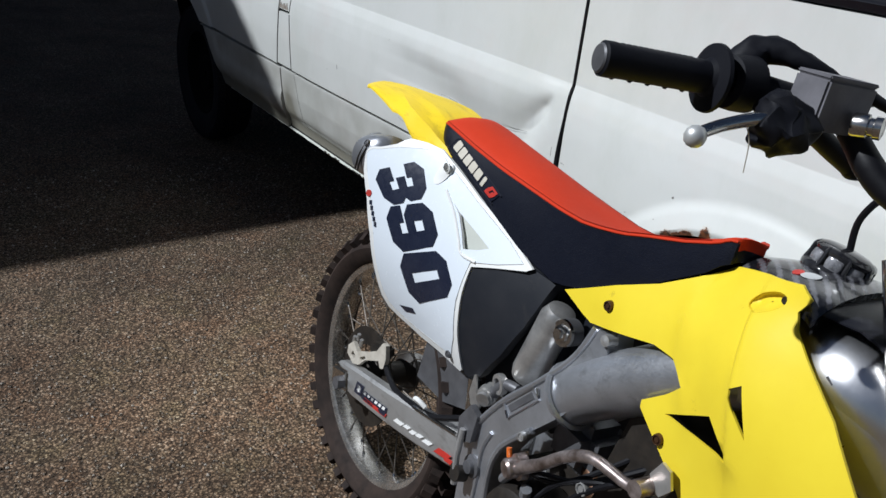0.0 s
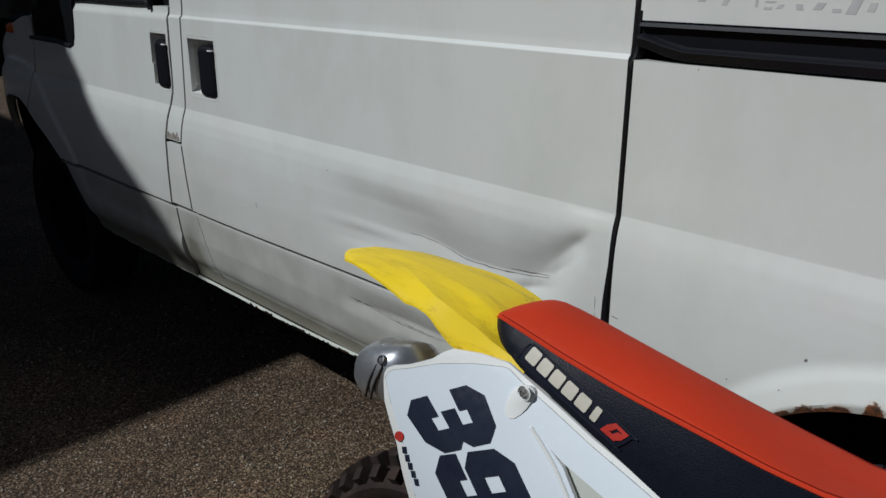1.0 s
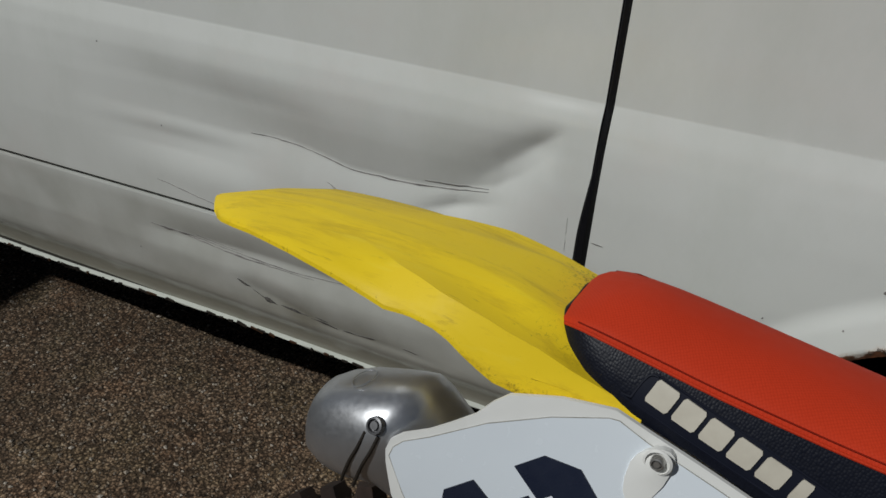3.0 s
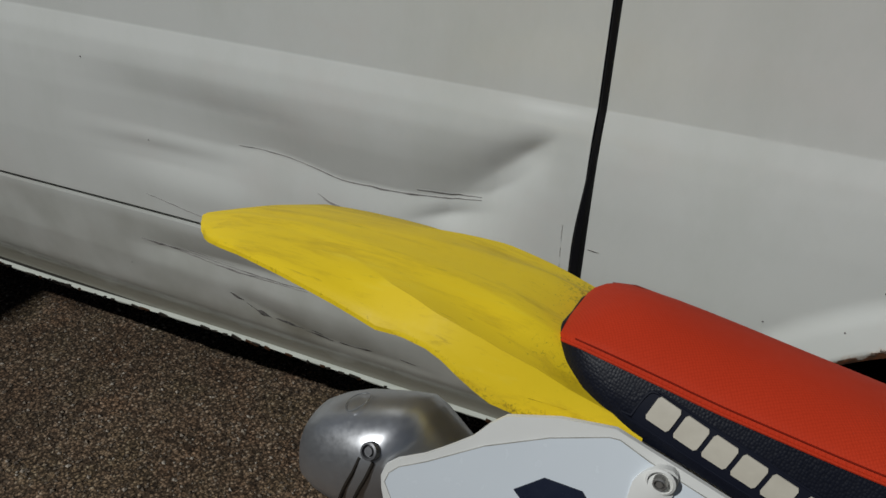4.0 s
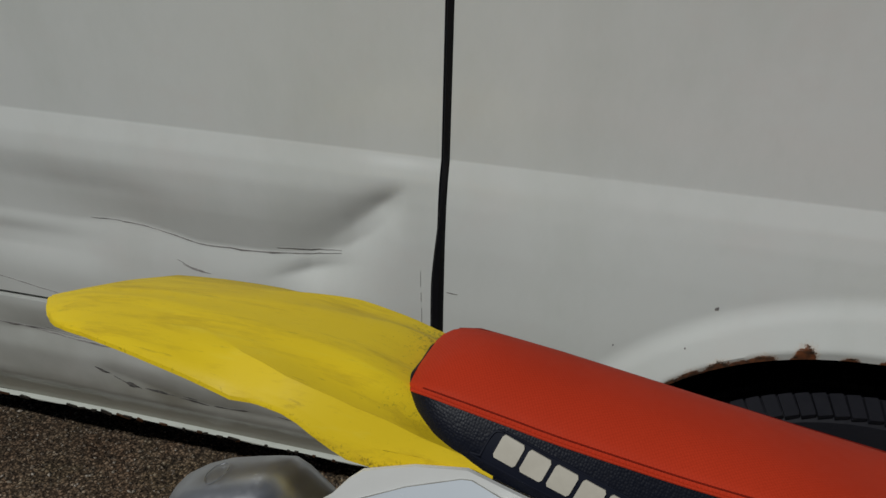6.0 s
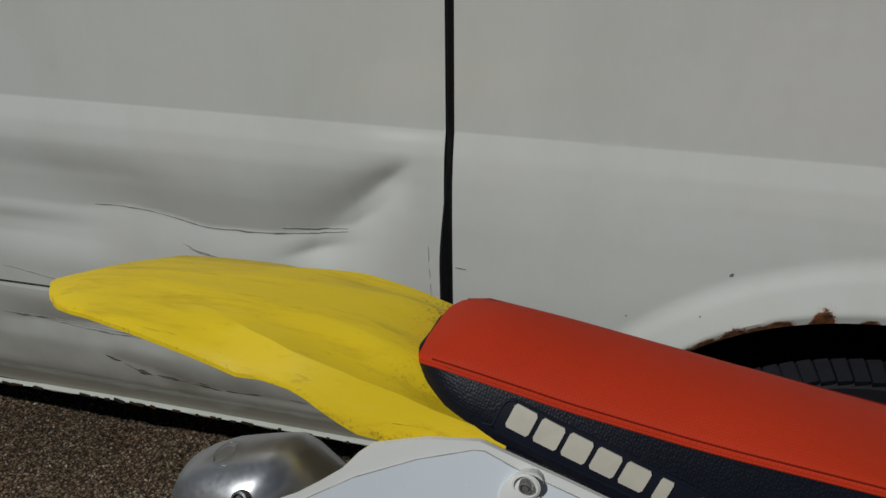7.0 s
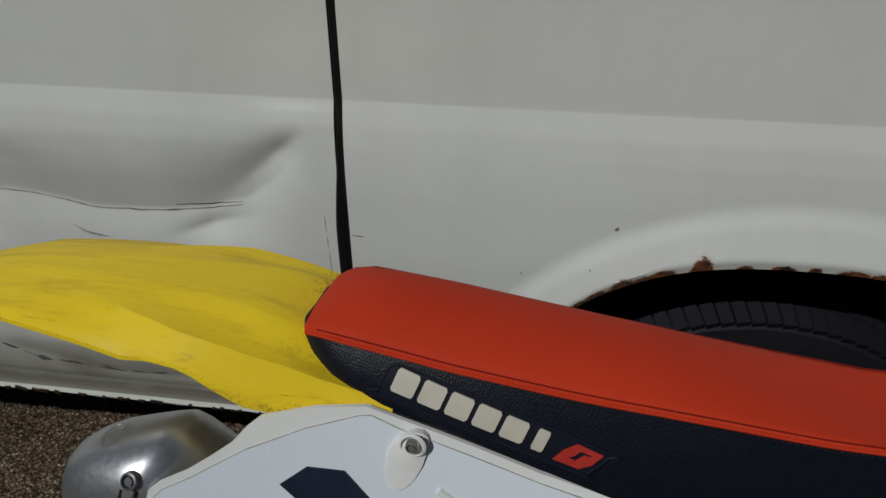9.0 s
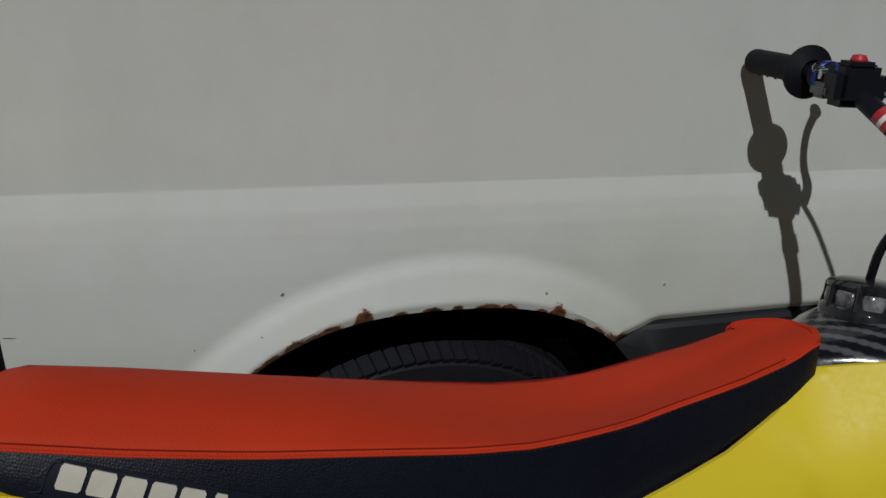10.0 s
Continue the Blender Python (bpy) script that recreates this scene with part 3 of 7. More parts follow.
DT = [(-0.95, 1.004), (-0.78, 0.998), (-0.62, 0.985), (-0.47, 0.973), (-0.277, 0.968), (-0.107, 0.977), (-0.03, 0.995)]
DL = [(-0.95, 0.86), (-0.589, 0.849), (-0.50, 0.860), (-0.44, 0.852), (-0.374, 0.838), (-0.276, 0.841), (-0.20, 0.848), (-0.14, 0.868), (-0.09, 0.908), (-0.046, 0.965), (0.0, 1.0)]
DA = [(-0.95, 0.0), (-0.85, 0.004), (-0.75, 0.011), (-0.58, 0.017), (-0.35, 0.021), (-0.2, 0.026), (-0.13, 0.017), (-0.085, 0.005), (-0.05, 0.0), (-0.012, 0.0)]


def fold(x, z, top, low, foot, amp):
    """A pressed-in fold: deepest along low, easing out to top above and to foot below."""
    if z >= top or z <= foot:
        return 0.0
    if z > low:
        t = (top - z) / max(top - low, 0.004)
        early = smooth01(-0.35, -0.62, x) if z > 0.72 else 0.0
        return amp * (t ** 1.5 * (1 - early) + (1 - (1 - t) ** 2) * early * smooth01(0, 0.6, t))
    t = (z - foot) / (low - foot)
    return amp * t * t * (1.6 - 0.6 * t)


def dents(x, z):
    """How far the sliding door and sill are pushed in (metres)."""
    if not -1.0 < x < 0.0:
        return 0.0
    d = 0.0
    if z > 0.68:
        ix = lambda t: float(np.interp(x, [p[0] for p in t], [p[1] for p in t]))
        low = ix(DL)
        d += fold(x, z, max(ix(DT), low + 0.006), low, low - 0.10 - 0.05 * smooth01(-0.45, -0.2, x), ix(DA) * (1 - 0.12 * smooth01(-0.4, -0.25, x)))
        low2 = 0.824 + 0.32 * (x + 0.19)
        d += fold(x, z, low2 + 0.024, low2, low2 - 0.055, 0.0092 * bump1(x, -0.20, 0.05))
        # the metal stands out above the pinch's tip
        d -= 0.0022 * bump1(x, -0.055, 0.06) * bump1(z, 1.000, 0.032) * smooth01(1.0185, 1.005, z)
        # the pinch that runs down from the corner by the seal
        s, q = -0.75 * (x + 0.042) - 0.66 * (z - 0.982), 0.66 * (x + 0.042) - 0.75 * (z - 0.982)
        if 0 < s < 0.26:
            wide = 0.010 + 0.20 * s if q < 0 else 0.016 + 0.26 * s
            d += 0.0125 * smooth01(-0.004, 0.06, s) * smooth01(0.26, 0.10, s) * math.exp(-abs(q / wide) ** 1.5)
        d += fold(x, z, 0.846, 0.795, 0.735, 0.0075 * bump1(x, -0.70, 0.13))
        d += 0.004 * math.sin(x * 11 + z * 16) * bump1(z, 0.77, 0.05) * smooth01(-0.85, -0.5, x) * (1 - smooth01(-0.12, 0, x))
    else:
        s = smooth01(-0.86, -0.70, x) * (1 - smooth01(-0.38, -0.15, x))
        d += fold(x, z, 0.672, 0.618 + 0.006 * math.sin(x * 9), 0.565, 0.010 * s)
        s2 = smooth01(-0.64, -0.56, x) * (1 - smooth01(-0.32, -0.14, x))
        low = 0.512 + 0.26 * max(0, -0.44 - x)
        d += fold(x, z, low + 0.05, low, low - 0.05, 0.006 * s2)
    return d


def arch_flare(x, z):
    """How far the pressed band round the rear arch stands out: a flat slope from its upper edge to the lip."""
    if z <= 0.44 or not 0.05 < x < 1.16:
        return 0.0
    e = math.hypot((x - 0.602) / 0.41, (z - 0.44) / 0.398)
    t = (1.215 - e) / 0.215
    return 0.0 if t <= 0 else 0.027 * min(1.0, t) * smooth01(-0.1, 0.36, t)


# where the arch lip has rusted: along, half width, height, strength
RUST = [(0.318, 0.02, 0.012, 0.95), (0.345, 0.02, 0.014, 0.95), (0.378, 0.02, 0.015, 1.0), (0.402, 0.014, 0.010, 0.95), (0.427, 0.022, 0.013, 1.0), (0.476, 0.015, 0.021, 1.1), (0.528, 0.012, 0.007, 0.95), (0.575, 0.018, 0.008, 0.95), (0.612, 0.010, 0.009, 0.95), (0.66, 0.024, 0.009, 1.0), (0.692, 0.014, 0.009, 1.0), (0.745, 0.012, 0.006, 0.9), (0.772, 0.015, 0.020, 1.0), (0.812, 0.012, 0.008, 0.95), (0.845, 0.012, 0.009, 0.95), (0.878, 0.022, 0.016, 1.0)]


def side_sheet(x0, x1, zlo, zhi, nx, nz, dent=None, lip=None, depth=0.03, holes=(), bend=None, flare=False):
    """One pressed panel of the van's side: columns from the lower edge zlo(x) to the upper edge zhi(x)."""
    bm = bmesh.new()
    def levels(a, b, j, nz):
        """Row heights, with rows drawn tight round the two swage creases where the panel crosses them."""
        if nz < 30 or b < 1.05 or a > 0.97:
            return a + (b - a) * j / nz
        tight = [1.0165, 1.0185, 1.0205, 1.022, 1.024] + ([1.294, 1.2955, 1.297, 1.302, 1.3035, 1.305] if b > 1.4 else [])
        keys = [a] + tight + [b]
        free = nz - len(tight) - 1
        spans = [(keys[0], keys[1]), (keys[5], keys[6])] + ([(keys[11], keys[12])] if b > 1.4 else [])
        total = sum(q - p for p, q in spans)
        n0 = int(free * 1.0 * (spans[0][1] - spans[0][0]) / total)
        n1 = int(free * (spans[1][1] - spans[1][0]) / total) if b > 1.4 else free - n0
        if j <= n0:
            return keys[0] + (keys[1] - keys[0]) * j / (n0 + 1)
        j -= n0 + 1
        if j < 5:
            return tight[j]
        j -= 5
        if j < n1:
            return keys[5] + (keys[6] - keys[5]) * (j + 1) / (n1 + 1)
        j -= n1
        if b > 1.4:
            if j < 6:
                return tight[5 + j]
            j -= 6
            n2 = nz + 1 - (n0 + 1) - 5 - n1 - 6
            return keys[11] + (b - keys[11]) * (j + 1) / n2
        return b

    rust = bm.verts.layers.float.new("rust")
    grime = bm.verts.layers.float.new("grime")
    cols = []
    for i in range(nx + 1):
        x = x0 + (x1 - x0) * i / nx
        a, b = zlo(x), zhi(x)
        col = []
        for j in range(nz + 1):
            z = levels(a, b, j, nz)
            y = prof(z)
            v = bm.verts.new((bend(x, z) if bend else x, y, z))
            if flare:
                v.co.y -= 0.011 * smooth01(0.175, 0.15, z - front_arch(x))
            if dent:
                v.co.y += dent(x, z)
            if lip:
                far = z - a
                v.co.y -= arch_flare(x, z)
                v[rust] = max(bump1(x, rx, rw) * max(0.0, 1 - far / (1.7 * rh)) * ra for rx, rw, rh, ra in RUST)
                if far < 0.014:
                    v.co.y += (0.014 - far) * 0.6
            v[grime] = 0.13 * smooth01(0.70, 0.66, z) + 0.42 * smooth01(0.488, 0.462, z) + 0.36 * smooth01(0.56, 0.44, z) + 0.4 * smooth01(0.472, 0.437, z) + 0.30 * smooth01(0.69, 0.66, z) + 0.20 * smooth01(0.95, 0.70, z) + 0.75 * bump1(x, -1.66, 0.07) * smooth01(0.70, 0.50, z) + 0.25 * bump1(x, -0.48, 0.16) * bump1(z, 0.885, 0.035) + 0.3 * bump1(x, -0.45, 0.18) * bump1(z, 0.52, 0.03)
            if x < -3.1:
                v.co.y += 0.45 * (-3.1 - x) ** 2
            col.append(v)
        cols.append(col)
    for i in range(nx):
        for j in range(nz):
            bm.faces.new((cols[i][j], cols[i + 1][j], cols[i + 1][j + 1], cols[i][j + 1]))
    if holes:
        for hx0, hx1, hz0, hz1 in holes:
            kill = [f for f in bm.faces if hx0 < f.calc_center_median().x < hx1 and hz0 < f.calc_center_median().z < hz1]
            bmesh.ops.delete(bm, geom=kill, context="FACES")
    edges = [e for e in bm.edges if e.is_boundary]
    out = bmesh.ops.extrude_edge_only(bm, edges=edges)
    for v in out["geom"]:
        if isinstance(v, bmesh.types.BMVert):
            v.co.y += depth
            v[rust] = 0
    return bm


GAP = 0.0085


def rear_edge(x):
    """Lower edge of the rear quarter: the arch, then the bumper line."""
    return max(rear_arch(x), 0.0 if x < 0.87 else float(np.interp(x, [0.87, 0.893, 0.96, 1.2], [0.75, 0.76, 0.774, 0.778])))


def sill_line(x):
    return 0.688 + 0.012 * smooth01(-1.5, -0.5, x)


HZ0, HZ1 = 1.066, 1.252


def zline(pairs, z):
    return float(np.interp(z, [p[0] for p in pairs], [p[1] for p in pairs]))


# the upright gaps lean: front door to pillar, pillar to sliding door, wing to front door, front sill to sill
GF = [(0.66, -1.738), (0.68, -1.745), (0.91, -1.722), (1.02, -1.690), (1.07, -1.664), (1.33, -1.650)]
GS = [(0.69, -1.604), (0.91, -1.620), (1.04, -1.590), (1.33, -1.567)]
GW = [(0.80, -3.03), (0.843, -3.01), (0.952, -2.913), (1.139, -2.852)]
GB = [(0.44, -1.695), (0.66, -1.716)]


def bend_front(x, z):
    return x + (zline(GF, z) - 0.006 + 1.752) * smooth01(-2.15, -1.752, x) + (zline(GW, z) + 0.006 + 2.885) * smooth01(-2.55, -2.885, x)


def bend_slide(x, z):
    return x + (zline(GS, z) + 0.0045 + 1.655) * smooth01(-1.50, -1.655, x)


def bend_pillar(x, z):
    t = (x + 1.744) / 0.082
    return (zline(GF, z) + 0.006) * (1 - t) + (zline(GS, z) - 0.0045) * t


def bend_wing(x, z):
    return x + (zline(GW, z) - 0.006 + 2.893) * smooth01(-3.3, -2.893, x)


def bend_front_sill(x, z):
    return x + (zline(GB, z) - 0.006 + 1.752) * smooth01(-2.0, -1.752, x)


def bend_sill(x, z):
    return x + (zline(GB, z) + 0.005 + 1.70) * smooth01(-1.5, -1.70, x)


# sliding door, its lower edge on the sill line
door = part("sliding_door", side_sheet(-1.655, -0.003, sill_line, lambda x: 1.88, 380, 250, dents, bend=bend_slide, holes=[(-1.538, -1.386, HZ0 + 0.012, HZ1 - 0.012)]), "paint", van, "white sliding door, deeply dented and scratched", base=VB)
# sill under it
part("sill", side_sheet(-1.70, 0.192, lambda x: 0.430 - 0.012 * smooth01(-0.55, -1.2, x), lambda x: sill_line(x) - 0.0125, 240, 44, dents, bend=bend_sill), "paint", van, "white sill panel, creased and dirty", base=VB)
# rear quarter
part("rear_quarter_panel", side_sheet(GAP, 1.95, rear_edge, lambda x: 1.2955, 400, 110, None, (0.602, 0.41, 0.838)), "paint", van, "white rear quarter panel with a rusty wheel arch", base=VB)
part("upper_side_panel", side_sheet(GAP, 1.95, lambda x: 1.3595, lambda x: 1.97, 40, 30), "paint", van, base=VB)
# front door and wing
part("front_door", side_sheet(-2.885, -1.752, lambda x: max(0.684, front_arch(x)), lambda x: 1.160 + 0.165 * smooth01(-2.425, -2.385, x), 160, 80, bend=bend_front, flare=True, holes=[(-1.783, -1.676, HZ0 + 0.012, HZ1 - 0.012)]), "paint", van, "white front door half in shade", base=VB)
part("front_sill", side_sheet(-2.70, -1.752, lambda x: min(0.672, max(0.420, front_arch(x))), lambda x: 0.671, 60, 16, bend=bend_front_sill, flare=True), "paint", van, base=VB)
part("front_wing", side_sheet(-3.60, -2.893, lambda x: front_arch(x), lambda x: 1.25 - 0.22 * smooth01(-2.9, -3.62, x), 60, 29, bend=bend_wing, flare=True), "paint", van, base=VB)
# the plain far side closes the body
bm = side_sheet(-3.60, 1.93, lambda x: max(0.43, rear_arch(x), front_arch(x)), lambda x: 1.96 - 0.80 * smooth01(-2.15, -2.95, x) - 0.16 * smooth01(-2.9, -3.6, x), 90, 12, flare=True)
for v in bm.verts:
    v.co.y = 1.94 - v.co.y
bmesh.ops.reverse_faces(bm, faces=bm.faces[:])
part("far_side_panel", bm, "paint", van, base=VB)
# pillar filler between the two doors
part("pillar_panel", side_sheet(-1.744, -1.662, lambda x: 0.913, lambda x: 1.88, 8, 60, bend=bend_pillar), "paint", van, base=VB)
part("pillar_foot", side_sheet(-1.744, -1.662, lambda x: 0.690, lambda x: 0.901, 8, 29, bend=bend_pillar), "paint", van, base=VB)

# black rubber in the upright gaps between the panels
def gap_strip(pairs, z0, z1, back):
    rows = []
    for k in range(41):
        z = z0 + (z1 - z0) * k / 40
        x, y = zline(pairs, z), prof(z) + back
        rows.append([(x - 0.0057, y + 0.02, z), (x - 0.0057, y, z), (x, y - 0.001, z), (x + 0.0057, y, z), (x + 0.0057, y + 0.02, z)])
    return rows_mesh(rows, close_v=True, caps=True)


for pairs, z0, z1 in ((GF, 0.69, 1.87), (GS, 0.70, 1.87), (GB, 0.44, 0.665)):
    part("gap_rubber", gap_strip(pairs, z0, z1, 0.005), "seal", van, base=VB)

# door handles in their recesses
def round_rect(x0, x1, z0, z1, r, n=6):
    pts = []
    for cx, cz, a0 in ((x1 - r, z1 - r, 0), (x0 + r, z1 - r, 90), (x0 + r, z0 + r, 180), (x1 - r, z0 + r, 270)):
        pts += [(cx + r * math.cos(radians(a0 + 90 * k / n)), cz + r * math.sin(radians(a0 + 90 * k / n))) for k in range(n + 1)]
    return pts


def handle(x0, x1, h0, h1):
    """A rounded dish in the panel with an upright black pull at its rear side."""
    rows = []
    for inset, y in ((0.0, -0.0004), (0.003, -0.0008), (0.007, 0.001), (0.014, 0.020), (0.022, 0.030), (0.05, 0.032)):
        rows.append([(x, prof(z) + y, z) for x, z in round_rect(x0 + inset, x1 - inset * 0.5, HZ0 + inset, HZ1 - inset * 0.6, max(0.008, 0.028 - inset * 0.4))])
    bm = rows_mesh(rows, close_v=True)
    bm.faces.new([v for v in bm.verts][-len(rows[0]):])
    r = part("handle_recess", bm, "paint", van, base=VB)
    rows = []
    for inset, y in ((0.0, 0.030), (0.0, 0.004), (0.003, -0.004), (0.010, -0.008), (0.018, -0.009)):
        rows.append([(x, prof(z) + y, z) for x, z in round_rect(h0 + inset, h1 - inset, HZ0 + 0.008 + inset, HZ1 - 0.028 - inset, max(0.004, 0.022 - inset))])
    bm = rows_mesh(rows, close_v=True)
    bm.faces.new([v for v in bm.verts][-len(rows[0]):])
    hd = part("door_handle", bm, "blackplastic", r, "black plastic door handle")
    part("lock_pin", box((0.022, 0.01, 0.004), (h1 - 0.014, prof(1.22) - 0.006, HZ1 - 0.040), bevel=0.001), "whiteplastic", hd)


handle(-1.552, -1.378, -1.478, -1.384)
handle(-1.795, -1.664, -1.752, -1.669)

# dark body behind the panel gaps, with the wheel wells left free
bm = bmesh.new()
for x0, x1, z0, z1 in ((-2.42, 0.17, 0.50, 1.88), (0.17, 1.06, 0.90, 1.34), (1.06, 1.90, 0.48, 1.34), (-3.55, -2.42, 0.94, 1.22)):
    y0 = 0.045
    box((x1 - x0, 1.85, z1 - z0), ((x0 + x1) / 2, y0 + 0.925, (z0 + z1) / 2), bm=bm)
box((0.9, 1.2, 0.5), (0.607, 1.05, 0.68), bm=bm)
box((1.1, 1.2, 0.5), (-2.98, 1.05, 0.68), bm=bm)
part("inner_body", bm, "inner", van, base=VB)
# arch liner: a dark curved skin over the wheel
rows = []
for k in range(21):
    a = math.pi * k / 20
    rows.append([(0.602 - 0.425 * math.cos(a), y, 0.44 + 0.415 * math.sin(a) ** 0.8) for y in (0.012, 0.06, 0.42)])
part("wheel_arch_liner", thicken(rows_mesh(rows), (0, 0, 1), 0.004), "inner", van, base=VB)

rows = []
for k in range(25):
    x = -3.755 + 1.27 * k / 24
    z = front_arch(x) + 0.004
    lag = 0.45 * max(0.0, -3.1 - x) ** 2
    rows.append([(x, y + lag, h) for y, h in ((0.018, z), (0.25, z), (0.50, z), (0.505, 0.38))])
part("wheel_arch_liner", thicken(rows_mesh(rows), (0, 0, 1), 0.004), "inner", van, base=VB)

# rubber seal down the rear edge of the sliding door
rows = []
for k in range(60):
    z = 0.66 + 0.715 * k / 59
    w = 0.0062 + 0.0045 * smooth01(0.95, 0.82, z)
    sh = 0.0028 + 0.006 * smooth01(1.285, 1.31, z) - 0.0065 * smooth01(0.98, 0.83, z)
    y = prof(z)
    rows.append([(sh - w, y + 0.02, z), (sh - w, y + 0.003, z), (sh - 0.3 * w, y - 0.0025, z), (sh + 0.5 * w, y - 0.002, z), (sh + w, y + 0.004, z), (sh + w, y + 0.02, z)])
part("door_seal", rows_mesh(rows, close_v=True, caps=True), "seal", van, "black rubber door seal", base=VB)
part("door_seal_upper", box((0.013, 0.02, 0.52), (0.009, 0.028, 1.63), bevel=0.004), "seal", van, base=VB)

# black guide rail of the sliding door
rows = []
for x in [0.014, 0.02, 0.035, 0.06, 0.1] + [0.1 + 0.1 * k for k in range(1, 19)]:
    k = smooth01(0.012, 0.10, x)
    lo = 1.315 - 0.0175 * k
    rows.append([(x, 0.04, 1.358), (x, 0.010, 1.3565), (x, 0.006, 1.351), (x, 0.016, 1.348), (x, 0.018, lo + 0.024), (x, 0.004, lo + 0.021), (x, 0.000, lo + 0.017), (x, 0.006, lo + 0.003), (x, 0.014, lo), (x, 0.04, lo)])
part("door_rail", rows_mesh(rows, close_v=True, caps=True), "blackplastic", van, "black plastic sliding door rail", base=VB)
# residue of removed lettering above the rail
for k, (x, z, w, h, lean) in enumerate(((0.116, 1.395, 0.012, 0.006, 0.003), (0.155, 1.392, 0.009, 0.008, 0.004), (0.204, 1.394, 0.004, 0.014, 0.0), (0.222, 1.386, 0.012, 0.004, 0.0), (0.225, 1.395, 0.016, 0.003, 0.002), (0.24, 1.389, 0.008, 0.006, 0.004), (0.268, 1.389, 0.010, 0.008, -0.002), (0.296, 1.391, 0.012, 0.010, 0.006), (0.32, 1.386, 0.012, 0.005, 0.0), (0.343, 1.393, 0.014, 0.022, 0.008), (0.366, 1.392, 0.010, 0.012, 0.003), (0.41, 1.398, 0.014, 0.02, 0.004), (0.45, 1.396, 0.010, 0.014, 0.0), (0.49, 1.40, 0.016, 0.022, 0.005))):
    rows = [[(x + du + lean * (t - 0.5), prof(z + h * (t - 0.5)) - 0.0004, z + h * (t - 0.5)) for t in (0, 0.4, 1)] for du in (-w / 2, w * 0.1, w / 2)]
    part("sticker_residue", thicken(rows_mesh(rows), (0, 1, 0), 0.001), "faded", van, "faded grey sticker residue" if k == 0 else "", base=VB)

# bumper corner behind the rear wheel
rows = []
for k in range(22):
    x = 0.885 + 1.07 * k / 21
    t = rear_edge(x) - 0.003
    y = -0.022 + 0.008 * smooth01(1.0, 0.9, x)
    lo = max(0.40, rear_arch(x) - 0.004 if x < 1.012 else 0.40)
    lo = min(lo, t - 0.01)
    rows.append([(x, 0.03, t + 0.003), (x, y + 0.006, t), (x, y, t - 0.006), (x, y - 0.004, (t + lo) / 2), (x, y, lo), (x, 0.03, lo)])
part("rear_bumper", rows_mesh(rows, close_v=True, caps=True), "bumper", van, "dark grey plastic bumper end", base=VB)


def van_wheel(cx):
    c = (cx, 0.026, 0.352)
    prof_t = [(0.22, 0.035), (0.25, 0.018), (0.30, 0.012), (0.334, 0.012), (0.347, 0.022), (0.354, 0.045), (0.356, 0.11), (0.354, 0.17), (0.347, 0.2), (0.30, 0.22), (0.22, 0.2)]
    t = part("tyre", lathe(prof_t, c, (0, 1, 0), 72), "vtyre", van, "black road tyre", base=VB)
    bm = bmesh.new()
    for k in range(102):
        a = 2 * math.pi * k / 102
        for y, w, r in ((0.027, 0.036, 0.3515), (0.085, 0.034, 0.358), (0.135, 0.036, 0.358)):
            m = Matrix.Translation(c) @ Matrix.Rotation(a, 4, "Y") @ Matrix.Translation((0, y, r)) @ Matrix.Rotation(radians(9 if y < 0.05 else -6), 4, "Z") @ Matrix.Rotation(radians(22 if y < 0.05 else 0), 4, "X")
            b2 = bmesh.new()
            bmesh.ops.create_cube(b2, size=1, matrix=m @ Matrix.Diagonal((0.0188, w, 0.009, 1)))
            me = bpy.data.meshes.new("t")
            b2.to_mesh(me)
            b2.free()
            bm.from_mesh(me)
            bpy.data.meshes.remove(me)
    tagged(part("tread", bm, "vtyre", t), "black rubber tread blocks", kind="stuff")
    # front disc goes near black: the arch's shade is put into its colour
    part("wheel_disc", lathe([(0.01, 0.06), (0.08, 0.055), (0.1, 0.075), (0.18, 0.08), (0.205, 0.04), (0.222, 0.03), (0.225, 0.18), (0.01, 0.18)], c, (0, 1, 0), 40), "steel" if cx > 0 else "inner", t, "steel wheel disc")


van_wheel(0.604)
van_wheel(-2.98)

# cab: window, mirror, screen, nose
glass = [(-2.89, 1.168), (-2.43, 1.168), (-2.383, 1.328), (-1.775, 1.336), (-1.775, 1.84), (-2.2, 1.84), (-2.80, 1.34)]
part("door_window", plate(glass, [], lambda x, z: prof(z) + 0.006, 0.006, 2), "glass", van, "dark side window glass with a dropped front corner", base=VB)
part("window_seal", tube([(-2.885, 0.008, 1.164), (-2.60, 0.008, 1.164), (-2.435, 0.008, 1.166), (-2.39, 0.010, 1.31), (-2.36, 0.012, 1.330), (-2.1, 0.012, 1.332), (-1.80, 0.012, 1.334), (-1.768, 0.014, 1.355), (-1.768, 0.045, 1.8)], 0.010, 8, smooth=4), "seal", van, base=VB)
bm = box((0.13, 0.20, 0.34), (-2.73, -0.19, 1.43), bevel=0.03)
mirror = part("door_mirror", bm, "blackplastic", van, "black plastic door mirror", base=VB)
part("mirror_arm", box((0.10, 0.14, 0.07), (-2.75, -0.03, 1.36), bevel=0.02), "blackplastic", mirror)
part("side_repeater", lathe([(0.0, -0.018), (0.016, -0.014), (0.022, 0), (0.022, 0.02)], (-3.10, prof(1.19) - 0.004, 1.19), (0, 1, 0), 16), "orange", van, "orange side indicator lens", base=VB)
